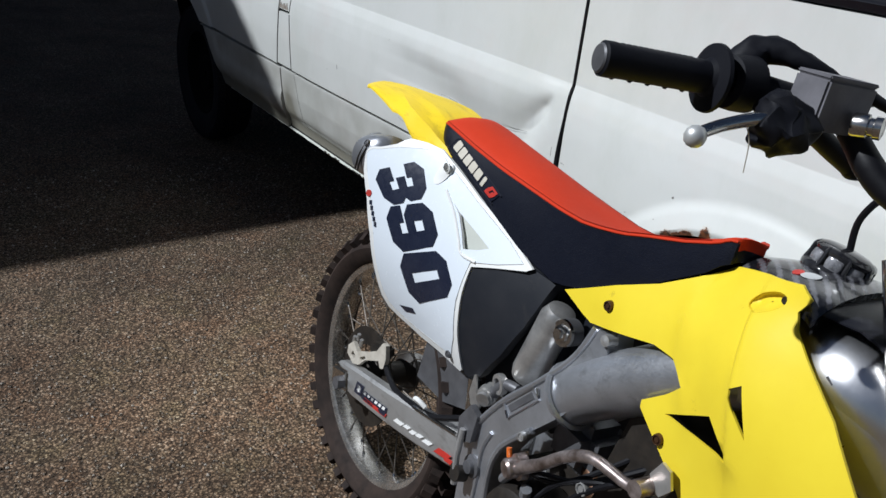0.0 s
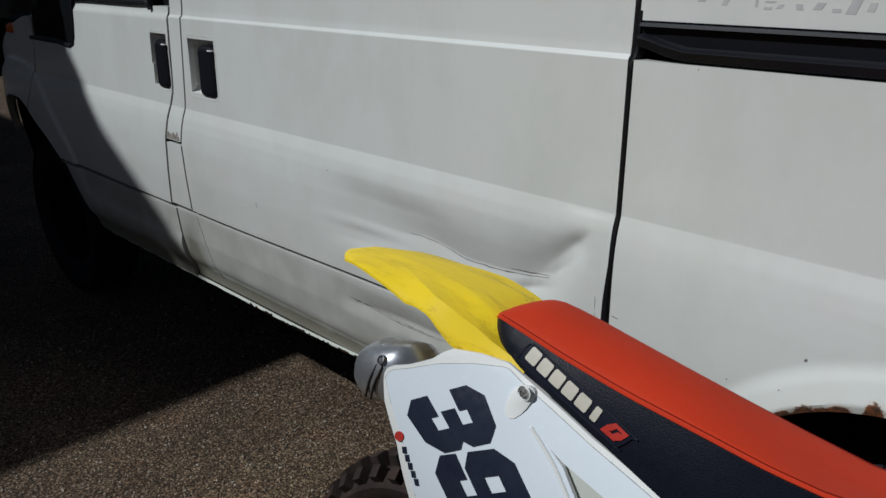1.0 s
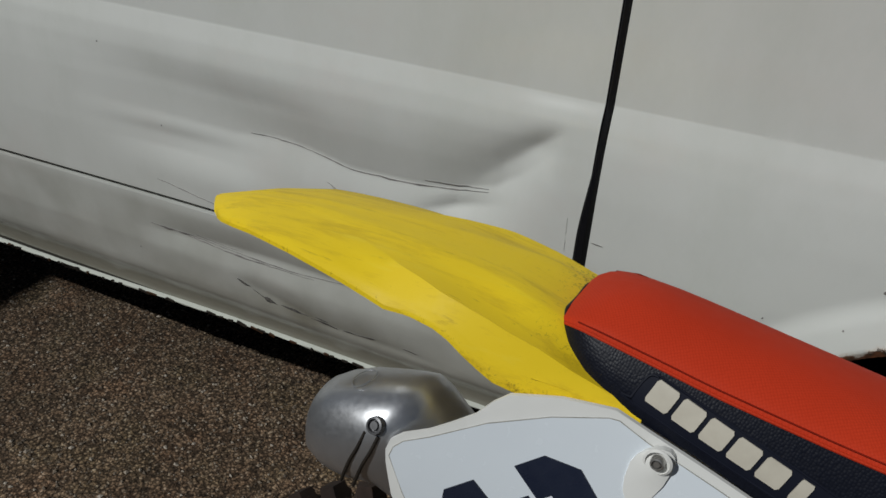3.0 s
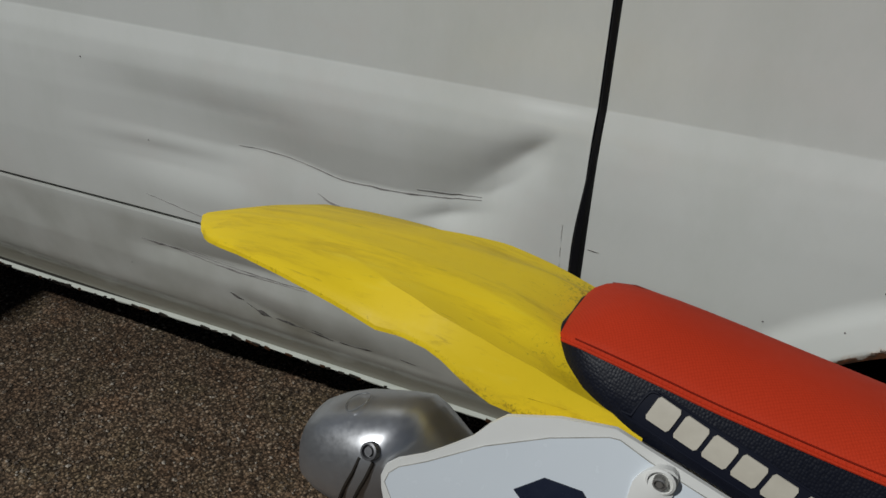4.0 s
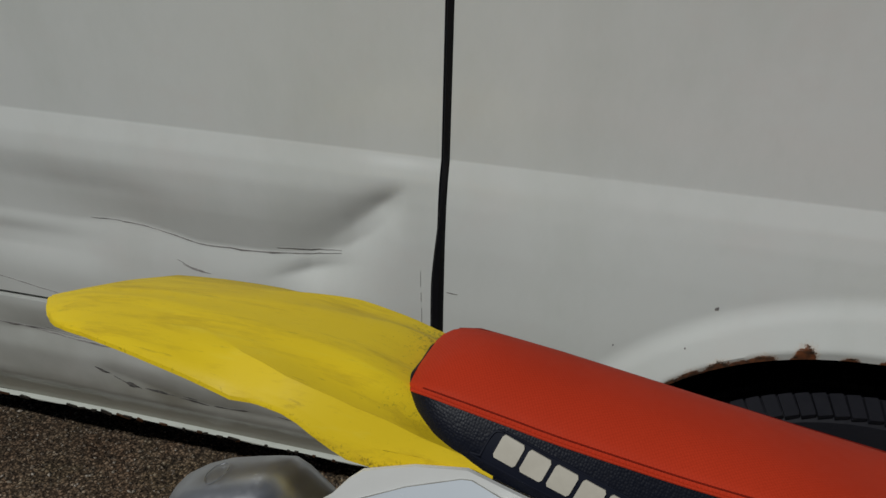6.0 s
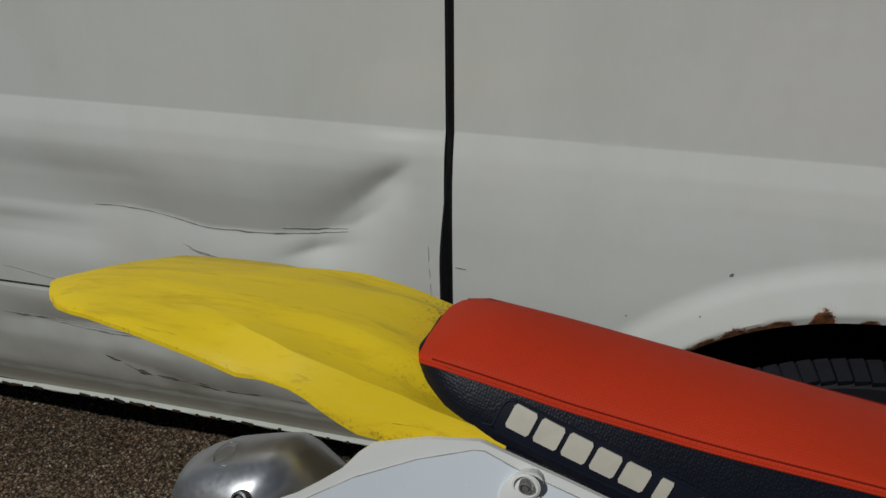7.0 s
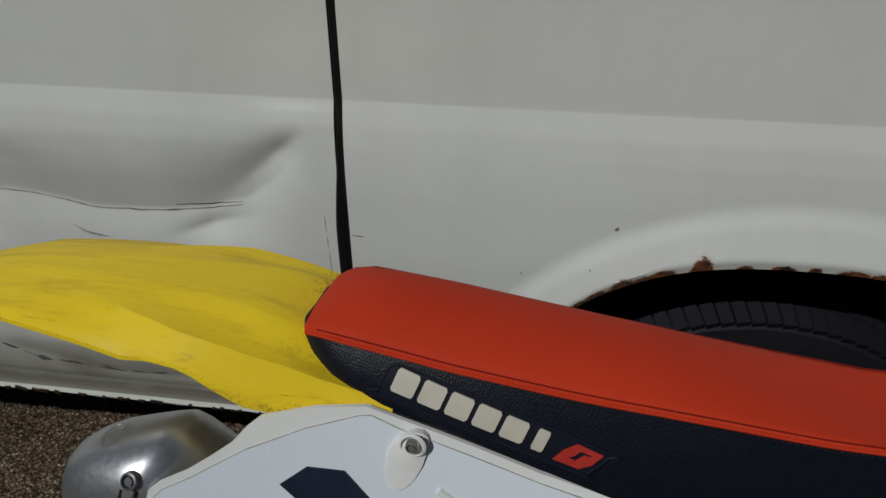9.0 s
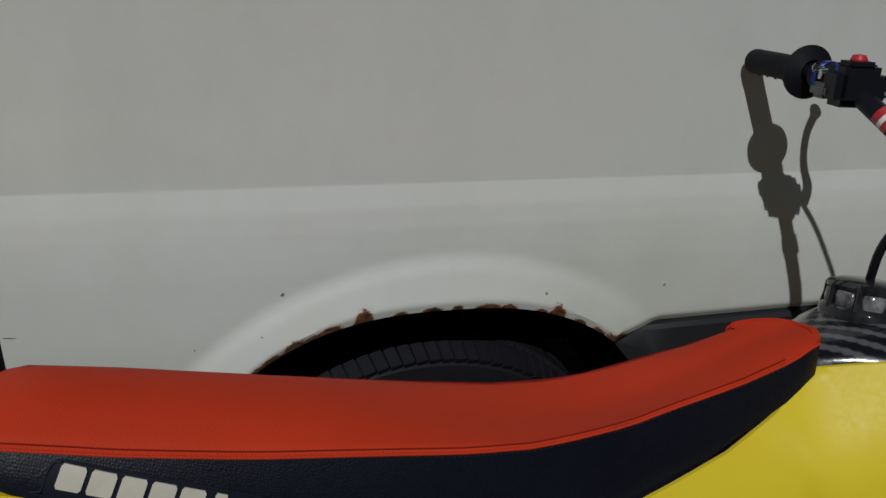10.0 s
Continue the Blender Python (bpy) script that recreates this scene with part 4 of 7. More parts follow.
# nose, screen, roof, far side and tail as lofted shells
rows = []
for x, zt, yn in ((-2.60, 1.34, 0.0), (-2.9, 1.28, 0.004), (-3.2, 1.17, 0.012), (-3.5, 1.05, 0.04), (-3.62, 0.99, 0.07), (-3.78, 0.88, 0.16), (-3.86, 0.7, 0.25), (-3.86, 0.45, 0.25)):
    rows.append([(x, 0.05 + yn + 1.82 * t - 2 * yn * t, zt + 0.05 * math.sin(math.pi * t)) for t in [k / 12 for k in range(13)]])
part("bonnet", thicken(rows_mesh(rows), (0.02, 0, -0.02), 1), "paint", van, base=VB)
rows = [[(-2.66, 0.07 + 1.78 * t, 1.33) for t in (0, 0.5, 1)], [(-2.62 + 0.0, 0.07 + 1.78 * t, 1.35) for t in (0, 0.5, 1)], [(-2.08, 0.16 + 1.6 * t, 1.90) for t in (0, 0.5, 1)]]
part("windscreen", thicken(rows_mesh(rows), (0.02, 0, -0.02), 1), "glass", van, base=VB)
rows = []
for x in (-2.10, -2.0, -1.5, -0.5, 0.5, 1.5, 1.95):
    sec = [(prof(1.965), 1.972), (0.2, 2.01), (0.5, 2.04), (0.97, 2.05), (1.45, 2.04), (1.75, 2.01), (1.82, 1.97), (1.88, 1.75), (1.93, 1.3), (1.95, 0.9), (1.93, 0.45)]
    rows.append([(x, y, z - 0.07 * smooth01(-1.7, -2.1, x) * (z > 1.9)) for y, z in sec])
part("roof", thicken(rows_mesh(rows), (0, 0.01, -0.015), 1), "paint", van, base=VB)
part("tail", box((0.05, 1.75, 1.5), (1.94, 0.97, 1.22), bevel=0.02), "paint", van, base=VB)
part("cab_pillar", side_sheet(-1.744, -1.662, lambda x: 1.885, lambda x: 1.97, 4, 6), "paint", van, base=VB)
part("cant_rail", side_sheet(-2.2, -GAP, lambda x: 1.888, lambda x: 1.97, 20, 6), "paint", van, base=VB)
# white pinch flange under the sill, its paint chipped off in short spots
def flange(x0, x1):
    bm = bmesh.new()
    n = max(2, int((x1 - x0) / 0.01))
    rows_mesh([[(x, y, z - 0.013 * smooth01(-0.55, -1.2, x)) for y, z in ((0.026, 0.435), (0.021, 0.4320 - 0.0006 * math.sin(x * 57)), (0.022, 0.4297 + 0.0009 * math.sin(x * 43) + 0.0005 * math.sin(x * 171)), (0.027, 0.4288), (0.034, 0.435))] for x in np.linspace(x0, x1, n)], close_v=True, caps=True, bm=bm)
    return bm


sf = part("sill_flange", flange(-2.4, 0.19), "dullwhite", van, "white sill flange with chipped paint", base=VB)
rf = random.Random(5)
x = -1.35
while x < 0.15:
    w = 0.005 + 0.024 * rf.random() ** 2
    h = 0.0032 + 0.0032 * rf.random()
    part("rust_chip", box((w, 0.003, h), (x, 0.0208, 0.4298 + 0.0030 * rf.random() - 0.013 * smooth01(-0.55, -1.2, x)), Matrix.Rotation(rf.uniform(-0.25, 0.25), 3, "Y"), 0.0004), "brown" if rf.random() < 0.3 else "dark", sf)
    x += rf.choice((0.008, 0.012, 0.02, 0.03, 0.05, 0.09)) * (0.6 + 0.8 * rf.random())
part("flange_core", box((2.5, 0.004, 0.012), (-1.12, 0.032, 0.4285)), "dark", van, "dark rusty flange edge", base=VB)


# scratches and creases with dirt in them
def scratch(pts, w, label=""):
    if pts[0][1] < 0.57 and pts[0][0] > -1:
        w *= 1.9
    rows = []
    n = 40
    xs = np.linspace(0, len(pts) - 1, n)
    for i, s in enumerate(xs):
        x = float(np.interp(s, range(len(pts)), [p[0] for p in pts]))
        z = float(np.interp(s, range(len(pts)), [p[1] for p in pts])) 
        h = 0.62 * w * math.sin(math.pi * (i + 0.3) / (n - 0.4)) * max(0.03, 0.45 + 0.35 * random.random() + 1.1 * noise.noise(Vector((x * 45, z * 90, 7.0))))
        z += 0.0012 * noise.noise(Vector((x * 60, z * 30, 2.0)))
        rows.append([(x, prof(z + d) + dents(x, z + d) - 0.0012, z + d) for d in (-h, h)])
    part("scratch", thicken(rows_mesh(rows), (0, 1, 0), 0.0009), "scuff" if pts[0][1] < 0.57 and pts[0][0] > -1 else "scratch", door, label)


for ob_pts, w in (
    ([(-0.56, 0.856), (-0.52, 0.858), (-0.477, 0.856), (-0.43, 0.848), (-0.374, 0.836), (-0.276, 0.839), (-0.2, 0.846), (-0.15, 0.856)], 0.0016),
    ([(-0.25, 0.851), (-0.2, 0.853), (-0.15, 0.86)], 0.001),
    ([(-0.415, 0.808), (-0.395, 0.799), (-0.375, 0.794)], 0.0012),
    ([(-0.76, 0.730), (-0.70, 0.722), (-0.63, 0.711)], 0.0011),
    ([(-0.77, 0.625), (-0.68, 0.618), (-0.592, 0.614), (-0.5, 0.612), (-0.37, 0.620)], 0.0014),
    ([(-0.72, 0.616), (-0.6, 0.608), (-0.45, 0.610)], 0.0008),
    ([(-0.615, 0.560), (-0.60, 0.551), (-0.59, 0.548)], 0.0030),
    ([(-0.585, 0.543), (-0.565, 0.532), (-0.535, 0.524)], 0.0042),
    ([(-0.528, 0.525), (-0.50, 0.5225), (-0.47, 0.519)], 0.0024),
    ([(-0.465, 0.517), (-0.44, 0.5155), (-0.41, 0.511)], 0.0022),
    ([(-0.455, 0.524), (-0.43, 0.521)], 0.0009),
    ([(-0.40, 0.513), (-0.37, 0.514), (-0.335, 0.518)], 0.0026),
    ([(-0.28, 0.52), (-0.25, 0.519)], 0.0012),
    ([(-0.405, 0.801), (-0.385, 0.795), (-0.36, 0.792)], 0.0026),
    ([(-0.74, 0.620), (-0.66, 0.612), (-0.58, 0.609), (-0.54, 0.611)], 0.0012),
    ([(-0.70, 0.626), (-0.64, 0.6195), (-0.60, 0.6185)], 0.0006),
    ([(-0.80, 0.627), (-0.76, 0.622), (-0.70, 0.620)], 0.0030),
    ([(-0.0245, 0.826), (-0.024, 0.81)], 0.0010),
    ([(-0.0255, 0.86), (-0.025, 0.835)], 0.0007),
    ([(-0.023, 0.76), (-0.022, 0.73)], 0.0014),
    ([(-0.0235, 0.80), (-0.023, 0.768)], 0.0009),
    ([(-1.578, 0.675), (-1.560, 0.62), (-1.545, 0.57), (-1.525, 0.505), (-1.52, 0.46)], 0.0014),
    ([(-1.20, 0.80), (-1.195, 0.785)], 0.0012),
    ([(0.012, 0.832), (0.028, 0.831)], 0.001),
):
    scratch(ob_pts, w)
for x, z, r in ((0.366, 0.87, 0.0030), (0.336, 0.81, 0.0014), (0.245, 0.79, 0.0014), (0.749, 0.852, 0.0026), (0.952, 0.845, 0.003), (-0.85, 0.957, 0.0016), (-0.74, 0.831, 0.0013), (-1.276, 0.768, 0.0016), (0.127, 1.29, 0.001), (-0.84, 0.56, 0.0013)):
    k = arch_flare(x, z)
    bm = lathe([(0.0, -0.0010), (r * 0.75, -0.0008), (r, 0.0012)], (x, prof(z) + dents(x, z) - k, z), (0, 1, 0), 9)
    for v in bm.verts:
        v.co.x += 0.5 * r * noise.noise(v.co * 900)
        v.co.z += 0.5 * r * noise.noise(v.co * 900 + Vector((5, 0, 0)))
    part("paint_chip", bm, "scratch", van, base=VB)

# rust stain at the pillar and the rubbed marks beside the seal
part("rust_stain", thicken(rows_mesh([[(x, prof(z) - 0.001, z) for z in (0.916, 0.922 + 0.022 * random.random())] for x in np.linspace(-1.712, -1.630, 30)]), (0, 1, 0), 0.0008), "oldrust", van, base=VB)

# ---- dirt bike, leaning on the van; own axes: forward, left, up ----
BIKE = pose(0, -0.53, 0, 0, 0, -2.5) @ pose(0, 0, 0, -9.0, 0, 0)
bike = new("dirt_bike")
bike.matrix_basis = BIKE
tagged(bike, "yellow and white motocross bike leaning against a white van", "motorcycle")

AX = Vector((0.014, 0, 0.358))


def tab(pairs, x):
    return float(np.interp(x, [p[0] for p in pairs], [p[1] for p in pairs]))


# rear wheel
def bike_wheel(c, turn, radius, width, rim_r, knobs, name):
    """A spoked wheel: rim, knobbly tyre, hub, spokes and brake disc round c."""
    axis = turn @ Vector((0, 1, 0))
    w = width / 2
    rim = part(name, lathe([(rim_r - 0.012, -0.026), (rim_r + 0.002, -0.034), (rim_r + 0.010, -0.034), (rim_r + 0.008, -0.028), (rim_r - 0.004, -0.018), (rim_r - 0.008, 0.018), (rim_r + 0.008, 0.028), (rim_r + 0.010, 0.034), (rim_r + 0.002, 0.034), (rim_r - 0.012, 0.026), (rim_r - 0.02, 0.0)], c, axis, 72, closed=True), "rim", bike, "dull alloy spoked wheel")
    part("tyre", lathe([(rim_r - 0.004, -0.028), (rim_r + 0.012, -w * 0.84), (rim_r + 0.035, -w), (radius - 0.042, -w * 0.95), (radius - 0.026, -w * 0.64), (radius - 0.020, 0), (radius - 0.026, w * 0.64), (radius - 0.042, w * 0.95), (rim_r + 0.035, w), (rim_r + 0.012, w * 0.84), (rim_r - 0.004, 0.028)], c, axis, 72), "btyre", rim, "dusty knobbly off-road tyre")
    bm = bmesh.new()
    e1 = axis.orthogonal().normalized()
    e2 = axis.cross(e1)
    for k in range(knobs):
        for col, r0, tilt in ((-0.86, radius - 0.027, -48), (-0.36, radius - 0.008, -12), (0.36, radius - 0.008, 12), (0.86, radius - 0.027, 48)):
            a = 2 * math.pi * (k + (0.5 if abs(col) < 0.5 else 0)) / knobs
            rad = e1 * math.cos(a) + e2 * math.sin(a)
            tan = axis.cross(rad)
            n = (rad * math.cos(radians(tilt)) + axis * math.sin(radians(tilt))).normalized()
            s = n.cross(tan)
            p = Vector(c) + rad * r0 + axis * (w * col)
            b = [p + tan * (sx * 0.0115 * f) + s * (sy * 0.0125 * f) + n * h for h, f in ((-0.018, 1.12), (0.010, 0.90)) for sx, sy in ((-1, -1), (1, -1), (1, 1), (-1, 1))]
            v = [bm.verts.new(q) for q in b]
            for f in ((0, 1, 2, 3), (4, 5, 6, 7), (0, 1, 5, 4), (1, 2, 6, 5), (2, 3, 7, 6), (3, 0, 4, 7)):
                bm.faces.new([v[i] for i in f])
    part("tread", bm, "btyre", rim, angle=20)
    part("hub", lathe([(0.012, -0.075), (0.03, -0.07), (0.05, -0.055), (0.052, -0.045), (0.028, -0.03), (0.028, 0.03), (0.052, 0.045), (0.05, 0.055), (0.03, 0.07), (0.012, 0.075)], c, axis, 28), "dark", rim, "dark hub")
    disc = lathe([(0.075, -0.062), (0.118, -0.062), (0.118, -0.058), (0.075, -0.058)], c, axis, 48, closed=True)
    part("brake_disc", disc, "dark", rim, "steel brake disc")
    for k in range(36):
        a = 2 * math.pi * k / 36
        sgn = 1 if k % 2 else -1
        b = a + 0.62 * (1 if (k // 2) % 2 else -1)
        p0 = Vector(c) + (e1 * math.cos(b) + e2 * math.sin(b)) * 0.048 + axis * (0.048 * sgn)
        p1 = Vector(c) + (e1 * math.cos(a) + e2 * math.sin(a)) * (rim_r - 0.012) + axis * (0.006 * sgn)
        part("spoke", tube([p0, p1], 0.0017, 6), "spoke", rim)
        nip = p1 + (p0 - p1).normalized() * 0.014
        part("spoke_nipple", tube([p1, nip], 0.0036, 6), "chrome", rim)
    return rim


bike_wheel(AX, Matrix.Identity(3), 0.351, 0.112, 0.267, 40, "rear_wheel")

# seat: red top, black sides
ST = [(0.071, 0.994), (0.0725, 0.998), (0.077, 1.0025), (0.085, 1.0062), (0.095, 1.0085), (0.106, 1.009), (0.18, 1.000), (0.25, 0.990), (0.33, 0.979), (0.40, 0.971), (0.48, 0.964), (0.55, 0.960), (0.60, 0.962), (0.64, 0.967), (0.70, 0.985), (0.75, 1.000), (0.80, 1.019), (0.835, 1.030), (0.850, 1.032)]
SH = [(0.071, 0.034), (0.0725, 0.041), (0.077, 0.0475), (0.085, 0.0535), (0.095, 0.057), (0.11, 0.060), (0.2, 0.064), (0.35, 0.067), (0.5, 0.068), (0.62, 0.066), (0.72, 0.060), (0.8, 0.053), (0.83, 0.051), (0.843, 0.049), (0.850, 0.046)]
SL = [(0.071, 0.990), (0.10, 0.972), (0.138, 0.950), (0.2, 0.936), (0.3, 0.905), (0.44, 0.864), (0.53, 0.849), (0.6, 0.872), (0.66, 0.902), (0.7, 0.924), (0.76, 0.968), (0.8, 0.994), (0.85, 1.019)]


def cv(u):
    """The bike's centre line, which bends a little to the right towards the turned front."""
    return 0.010 - 0.030 * smooth01(0.3, 0.95, u)


# how far the right seam lies below or above the even height
SD = [(0.071, -0.004), (0.10, -0.0075), (0.20, -0.0085), (0.30, -0.005), (0.40, 0.002), (0.50, 0.007), (0.56, 0.012), (0.62, 0.020), (0.68, 0.023), (0.85, 0.023)]


def crown(u):
    return 0.017 * smooth01(0.07, 0.14, u) - 0.014 * smooth01(0.33, 0.56, u) + 0.015 * smooth01(0.66, 0.80, u)


def seat_w(u, s):
    """Height of the red cover at s, from -1 at the right seam to 1 at the left one."""
    return tab(ST, u) + crown(u) * (1 - abs(s) ** 2.6) + tab(SD, u) * max(0.0, -s) ** (2.2 if u < 0.36 else 1.4) + (-0.004 if abs(s) > 0.99 else 0)


def seam_w(u, sg):
    return tab(ST, u) + (tab(SD, u) if sg < 0 else 0.0)


def nose_u(u, s):
    """The nose is rounded off towards its sides, more on the far one."""
    return u - (0.009 + 0.014 * s * s + 0.026 * max(0.0, s)) * smooth01(0.79, 0.85, u)


US = [0.071, 0.0725, 0.0745, 0.077, 0.081, 0.085, 0.09, 0.095, 0.105] + [0.125 + 0.025 * k for k in range(30)]
US = [u for u in US if u <= 0.83] + [0.838, 0.845, 0.850]
rows = []
for u in US:
    h = tab(SH, u)
    rows.append([(nose_u(u, s), cv(u) + h * s, seat_w(u, s)) for s in (-1.0, -0.97, -0.88, -0.7, -0.45, -0.2, 0, 0.2, 0.45, 0.7, 0.88, 0.97, 1.0)])
seat = part("seat", thicken(rows_mesh(rows), (0, 0, -1), 0.004), "redcover", bike, "red seat with black grained sides and cream print", 60)
for sg in (-1, 1):
    rows = []
    for u in US:
        w, h, lo = seam_w(u, sg) - 0.003, tab(SH, u), tab(SL, u)
        rows.append([(nose_u(u, sg), cv(u) + sg * (h + (0.014 - 0.012 * smooth01(0.40, 0.56, u)) * math.sin(math.pi * 0.62 * t) * smooth01(0.07, 0.13, u)), w + (lo - w) * t) for t in (0, 0.06, 0.2, 0.4, 0.6, 0.8, 1.0)])
    part("seat_side", thicken(rows_mesh(rows), (0, -sg, 0), 0.006), "blackcover", seat, "black grained seat side", 60)
    part("sewn_groove", tube([(nose_u(u, sg * 0.986), cv(u) + sg * 0.986 * tab(SH, u), seat_w(u, sg * 0.986) + 0.0001) for u in [0.09 + 0.02 * k for k in range(36)]], 0.0007, 6), "darkred", seat)
    # stitching along the seam
    bm = bmesh.new()
    for k in range(136):
        u = 0.085 + 0.0052 * k
        a = Vector((u, cv(u) + sg * (tab(SH, u) + 0.0006), seam_w(u, sg) - 0.0075))
        b = Vector((u + 0.0034, cv(u) + sg * (tab(SH, u + 0.0034) + 0.0006), seam_w(u + 0.0034, sg) - 0.0075))
        tube([a, b], 0.0007, 4, bm=bm)
    part("stitching", bm, "blackpanel", seat)
    # the rolled welt where the cover is sewn to the side
    part("seam_welt", tube([(nose_u(u, sg), cv(u) + sg * (tab(SH, u) + 0.0004), seam_w(u, sg) - 0.0042) for u in [0.078, 0.085, 0.095] + [0.11 + 0.02 * k for k in range(36)] + [0.825, 0.838, 0.849]], 0.0016, 8), "redcover", seat)
for name, a, b, mm in (("seat_nose", 0.0, 0.016, "redcover"), ("nose_panel", 0.016, 0.034, "blackcover")):
    part(name, thicken(rows_mesh([[(nose_u(0.85, q) - 0.0015 - 0.06 * t, cv(0.85) + 0.046 * q, seat_w(0.85, q) - t) for q in (-1, -0.75, -0.5, 0, 0.5, 0.75, 1)] for t in (a, b)]), (-1, 0, 0), 0.006), mm, seat)
rows = [[(u, v, w) for v in (-0.05, -0.03, 0, 0.03, 0.05)] for u, w in ((0.17, 0.945), (0.25, 0.925), (0.44, 0.87), (0.53, 0.852), (0.7, 0.935), (0.83, 1.0))]
part("seat_base", thicken(rows_mesh(rows), (0, 0, 1), 0.006), "blackpanel", bike)


def side_v(u, w):
    """The right seat side's surface."""
    t = (seam_w(u, -1) - 0.003 - w) / max(0.01, seam_w(u, -1) - tab(SL, u))
    return cv(u) - (tab(SH, u) + 0.014 * math.sin(math.pi * 0.62 * min(max(t, 0), 1)))


# brand print as plain blocks on a smooth patch, with a slanted red mark
P0, P1, PH = (0.157, 0.9665), (0.2925, 0.9265), 0.0190
dirp = Vector((P1[0] - P0[0], P1[1] - P0[1]))
upp = Vector((0.36, 0.93)).normalized() * PH


def on_print(outline):
    return [tuple(Vector(P0) + dirp * fx + upp * fy) for fx, fy in outline]


PATCH = [(-0.055, -0.25), (-0.02, -0.42), (1.16, -0.32), (1.215, -0.18), (1.275, 0.9), (1.235, 1.10), (0.10, 1.10), (0.0, 1.02), (-0.05, 0.80)]
part("print_patch", plate(on_print(PATCH), [], lambda u, w: side_v(u, w) - 0.0012, 0.0008, cuts=3), "blackprint", seat, "smooth black print patch")
rim = [(u, side_v(u, w) - 0.0014, w) for u, w in on_print(PATCH)]
part("patch_rim", tube(rim + rim[:1], 0.0011, 6, smooth=4), "blackprint", seat)
BLOCK = [(0.08, 0), (0.92, 0), (1, 0.12), (1, 0.88), (0.92, 1), (0.08, 1), (0, 0.88), (0, 0.12)]
for a, b in [(k / 6 + 0.004, (k + 0.86) / 6) for k in range(5)] + [(5 / 6 + 0.03, 5 / 6 + 0.10)]:
    part("print_block", plate(on_print([(a + (b - a) * x, y) for x, y in BLOCK]), [], lambda u, w: side_v(u, w) - 0.0026, 0.001, cuts=2), "cream", seat)
part("print_mark", plate(on_print([(1.005, -0.08), (1.16, -0.06), (1.215, 0.35), (1.245, 0.94), (1.09, 0.98), (1.035, 0.5)]), [on_print([(1.075, 0.28), (1.12, 0.24), (1.15, 0.62), (1.19, 0.66), (1.185, 0.74), (1.125, 0.74), (1.10, 0.40)])], lambda u, w: side_v(u, w) - 0.0026, 0.001, cuts=2), "redprint", seat)

# rear mudguard
FU = [-0.335, -0.328, -0.312, -0.28, -0.24, -0.21, -0.18, -0.14, -0.115, -0.09, -0.07, -0.05, -0.042, -0.034, -0.027, -0.02, -0.005, 0.01, 0.025, 0.04, 0.07, 0.10, 0.135, 0.16]
FH = [(-0.335, 0.018), (-0.328, 0.033), (-0.312, 0.044), (-0.28, 0.058), (-0.24, 0.070), (-0.19, 0.082), (-0.14, 0.089), (-0.09, 0.092), (-0.05, 0.094), (0.0, 0.098), (0.055, 0.097), (0.10, 0.088), (0.16, 0.078)]
FC = [(-0.335, 0.982), (-0.28, 0.999), (-0.2, 1.010), (-0.1, 1.014), (-0.03, 1.013), (0.03, 1.008), (0.07, 0.998), (0.09, 0.984), (0.16, 0.955)]
FE = [(-0.335, 0.976), (-0.30, 0.984), (-0.25, 0.993), (-0.19, 0.996), (-0.14, 0.992), (-0.10, 0.986), (-0.072, 0.979), (-0.045, 0.982), (-0.012, 0.979), (0.018, 0.961), (0.053, 0.945), (0.10, 0.948), (0.16, 0.945)]
FF = [(-0.335, 0.36), (-0.27, 0.40), (-0.21, 0.32), (-0.14, 0.46), (-0.075, 0.70), (-0.022, 0.86), (0.03, 0.86), (0.08, 0.885), (0.16, 0.90)]
# the far edge runs in one even bow
FG = [(-0.335, 0.976), (-0.30, 0.984), (-0.25, 0.993), (-0.19, 0.9975), (-0.12, 0.9975), (-0.05, 0.992), (0.0, 0.984), (0.06, 0.969), (0.16, 0.945)]
FB = [(-0.335, 0.10), (-0.20, 0.12), (-0.15, 0.18), (-0.08, 0.25), (-0.01, 0.34), (0.045, 0.46), (0.16, 0.54)]


def mudguard_w(u, a, f, c, e):
    """Height across the mudguard: a flank up to the fold at f, a shallow trough inside it, a spine ridge, then the flat middle."""
    d = c - e
    r = tab(FB, u)
    k = smooth01(-0.09, -0.01, u)
    top = e + (0.80 - 0.10 * k) * d
    m = (f + r) / 2
    return float(np.interp(a, [0, 0.5 * r, r, m, f - 0.02, f + 0.01, 1], [c - 0.0015, c - 0.0007, c, 0.5 * (c + top) - 0.0042 * k, top - 0.0005, top - 0.0005, e]))


rows = []
for u in FU:
    h, c, e, f = tab(FH, u), tab(FC, u), tab(FE, u), tab(FF, u)
    r = tab(FB, u)
    half = [1, 0.99, 0.965, f + (1 - f) * 0.7, f + (1 - f) * 0.35, f + 0.01, f - 0.02, f - 0.3 * (f - r), f - 0.5 * (f - r), f - 0.7 * (f - r), r + 0.02, r - 0.02, r * 0.5]
    sec = []
    for s in [-a for a in half] + half[::-1]:
        a = abs(s)
        w = mudguard_w(u, a, f, c, e if s < 0 else tab(FG, u))
        sec.append((u + 0.02 * (a ** 3) * smooth01(-0.2, -0.33, u), cv(u) + h * s * (1 + (0.20 * bump1(u, -0.27, 0.06) + 0.12 * bump1(u, -0.31, 0.03) - 0.08 * smooth01(-0.06, 0.04, u) if s > 0 else 0)), w - (0.002 if a > 0.97 else 0)))
    rows.append(sec)
bm = bmesh.new()
gl = bm.verts.layers.float.new("grime")
rows_mesh(rows, bm=bm)
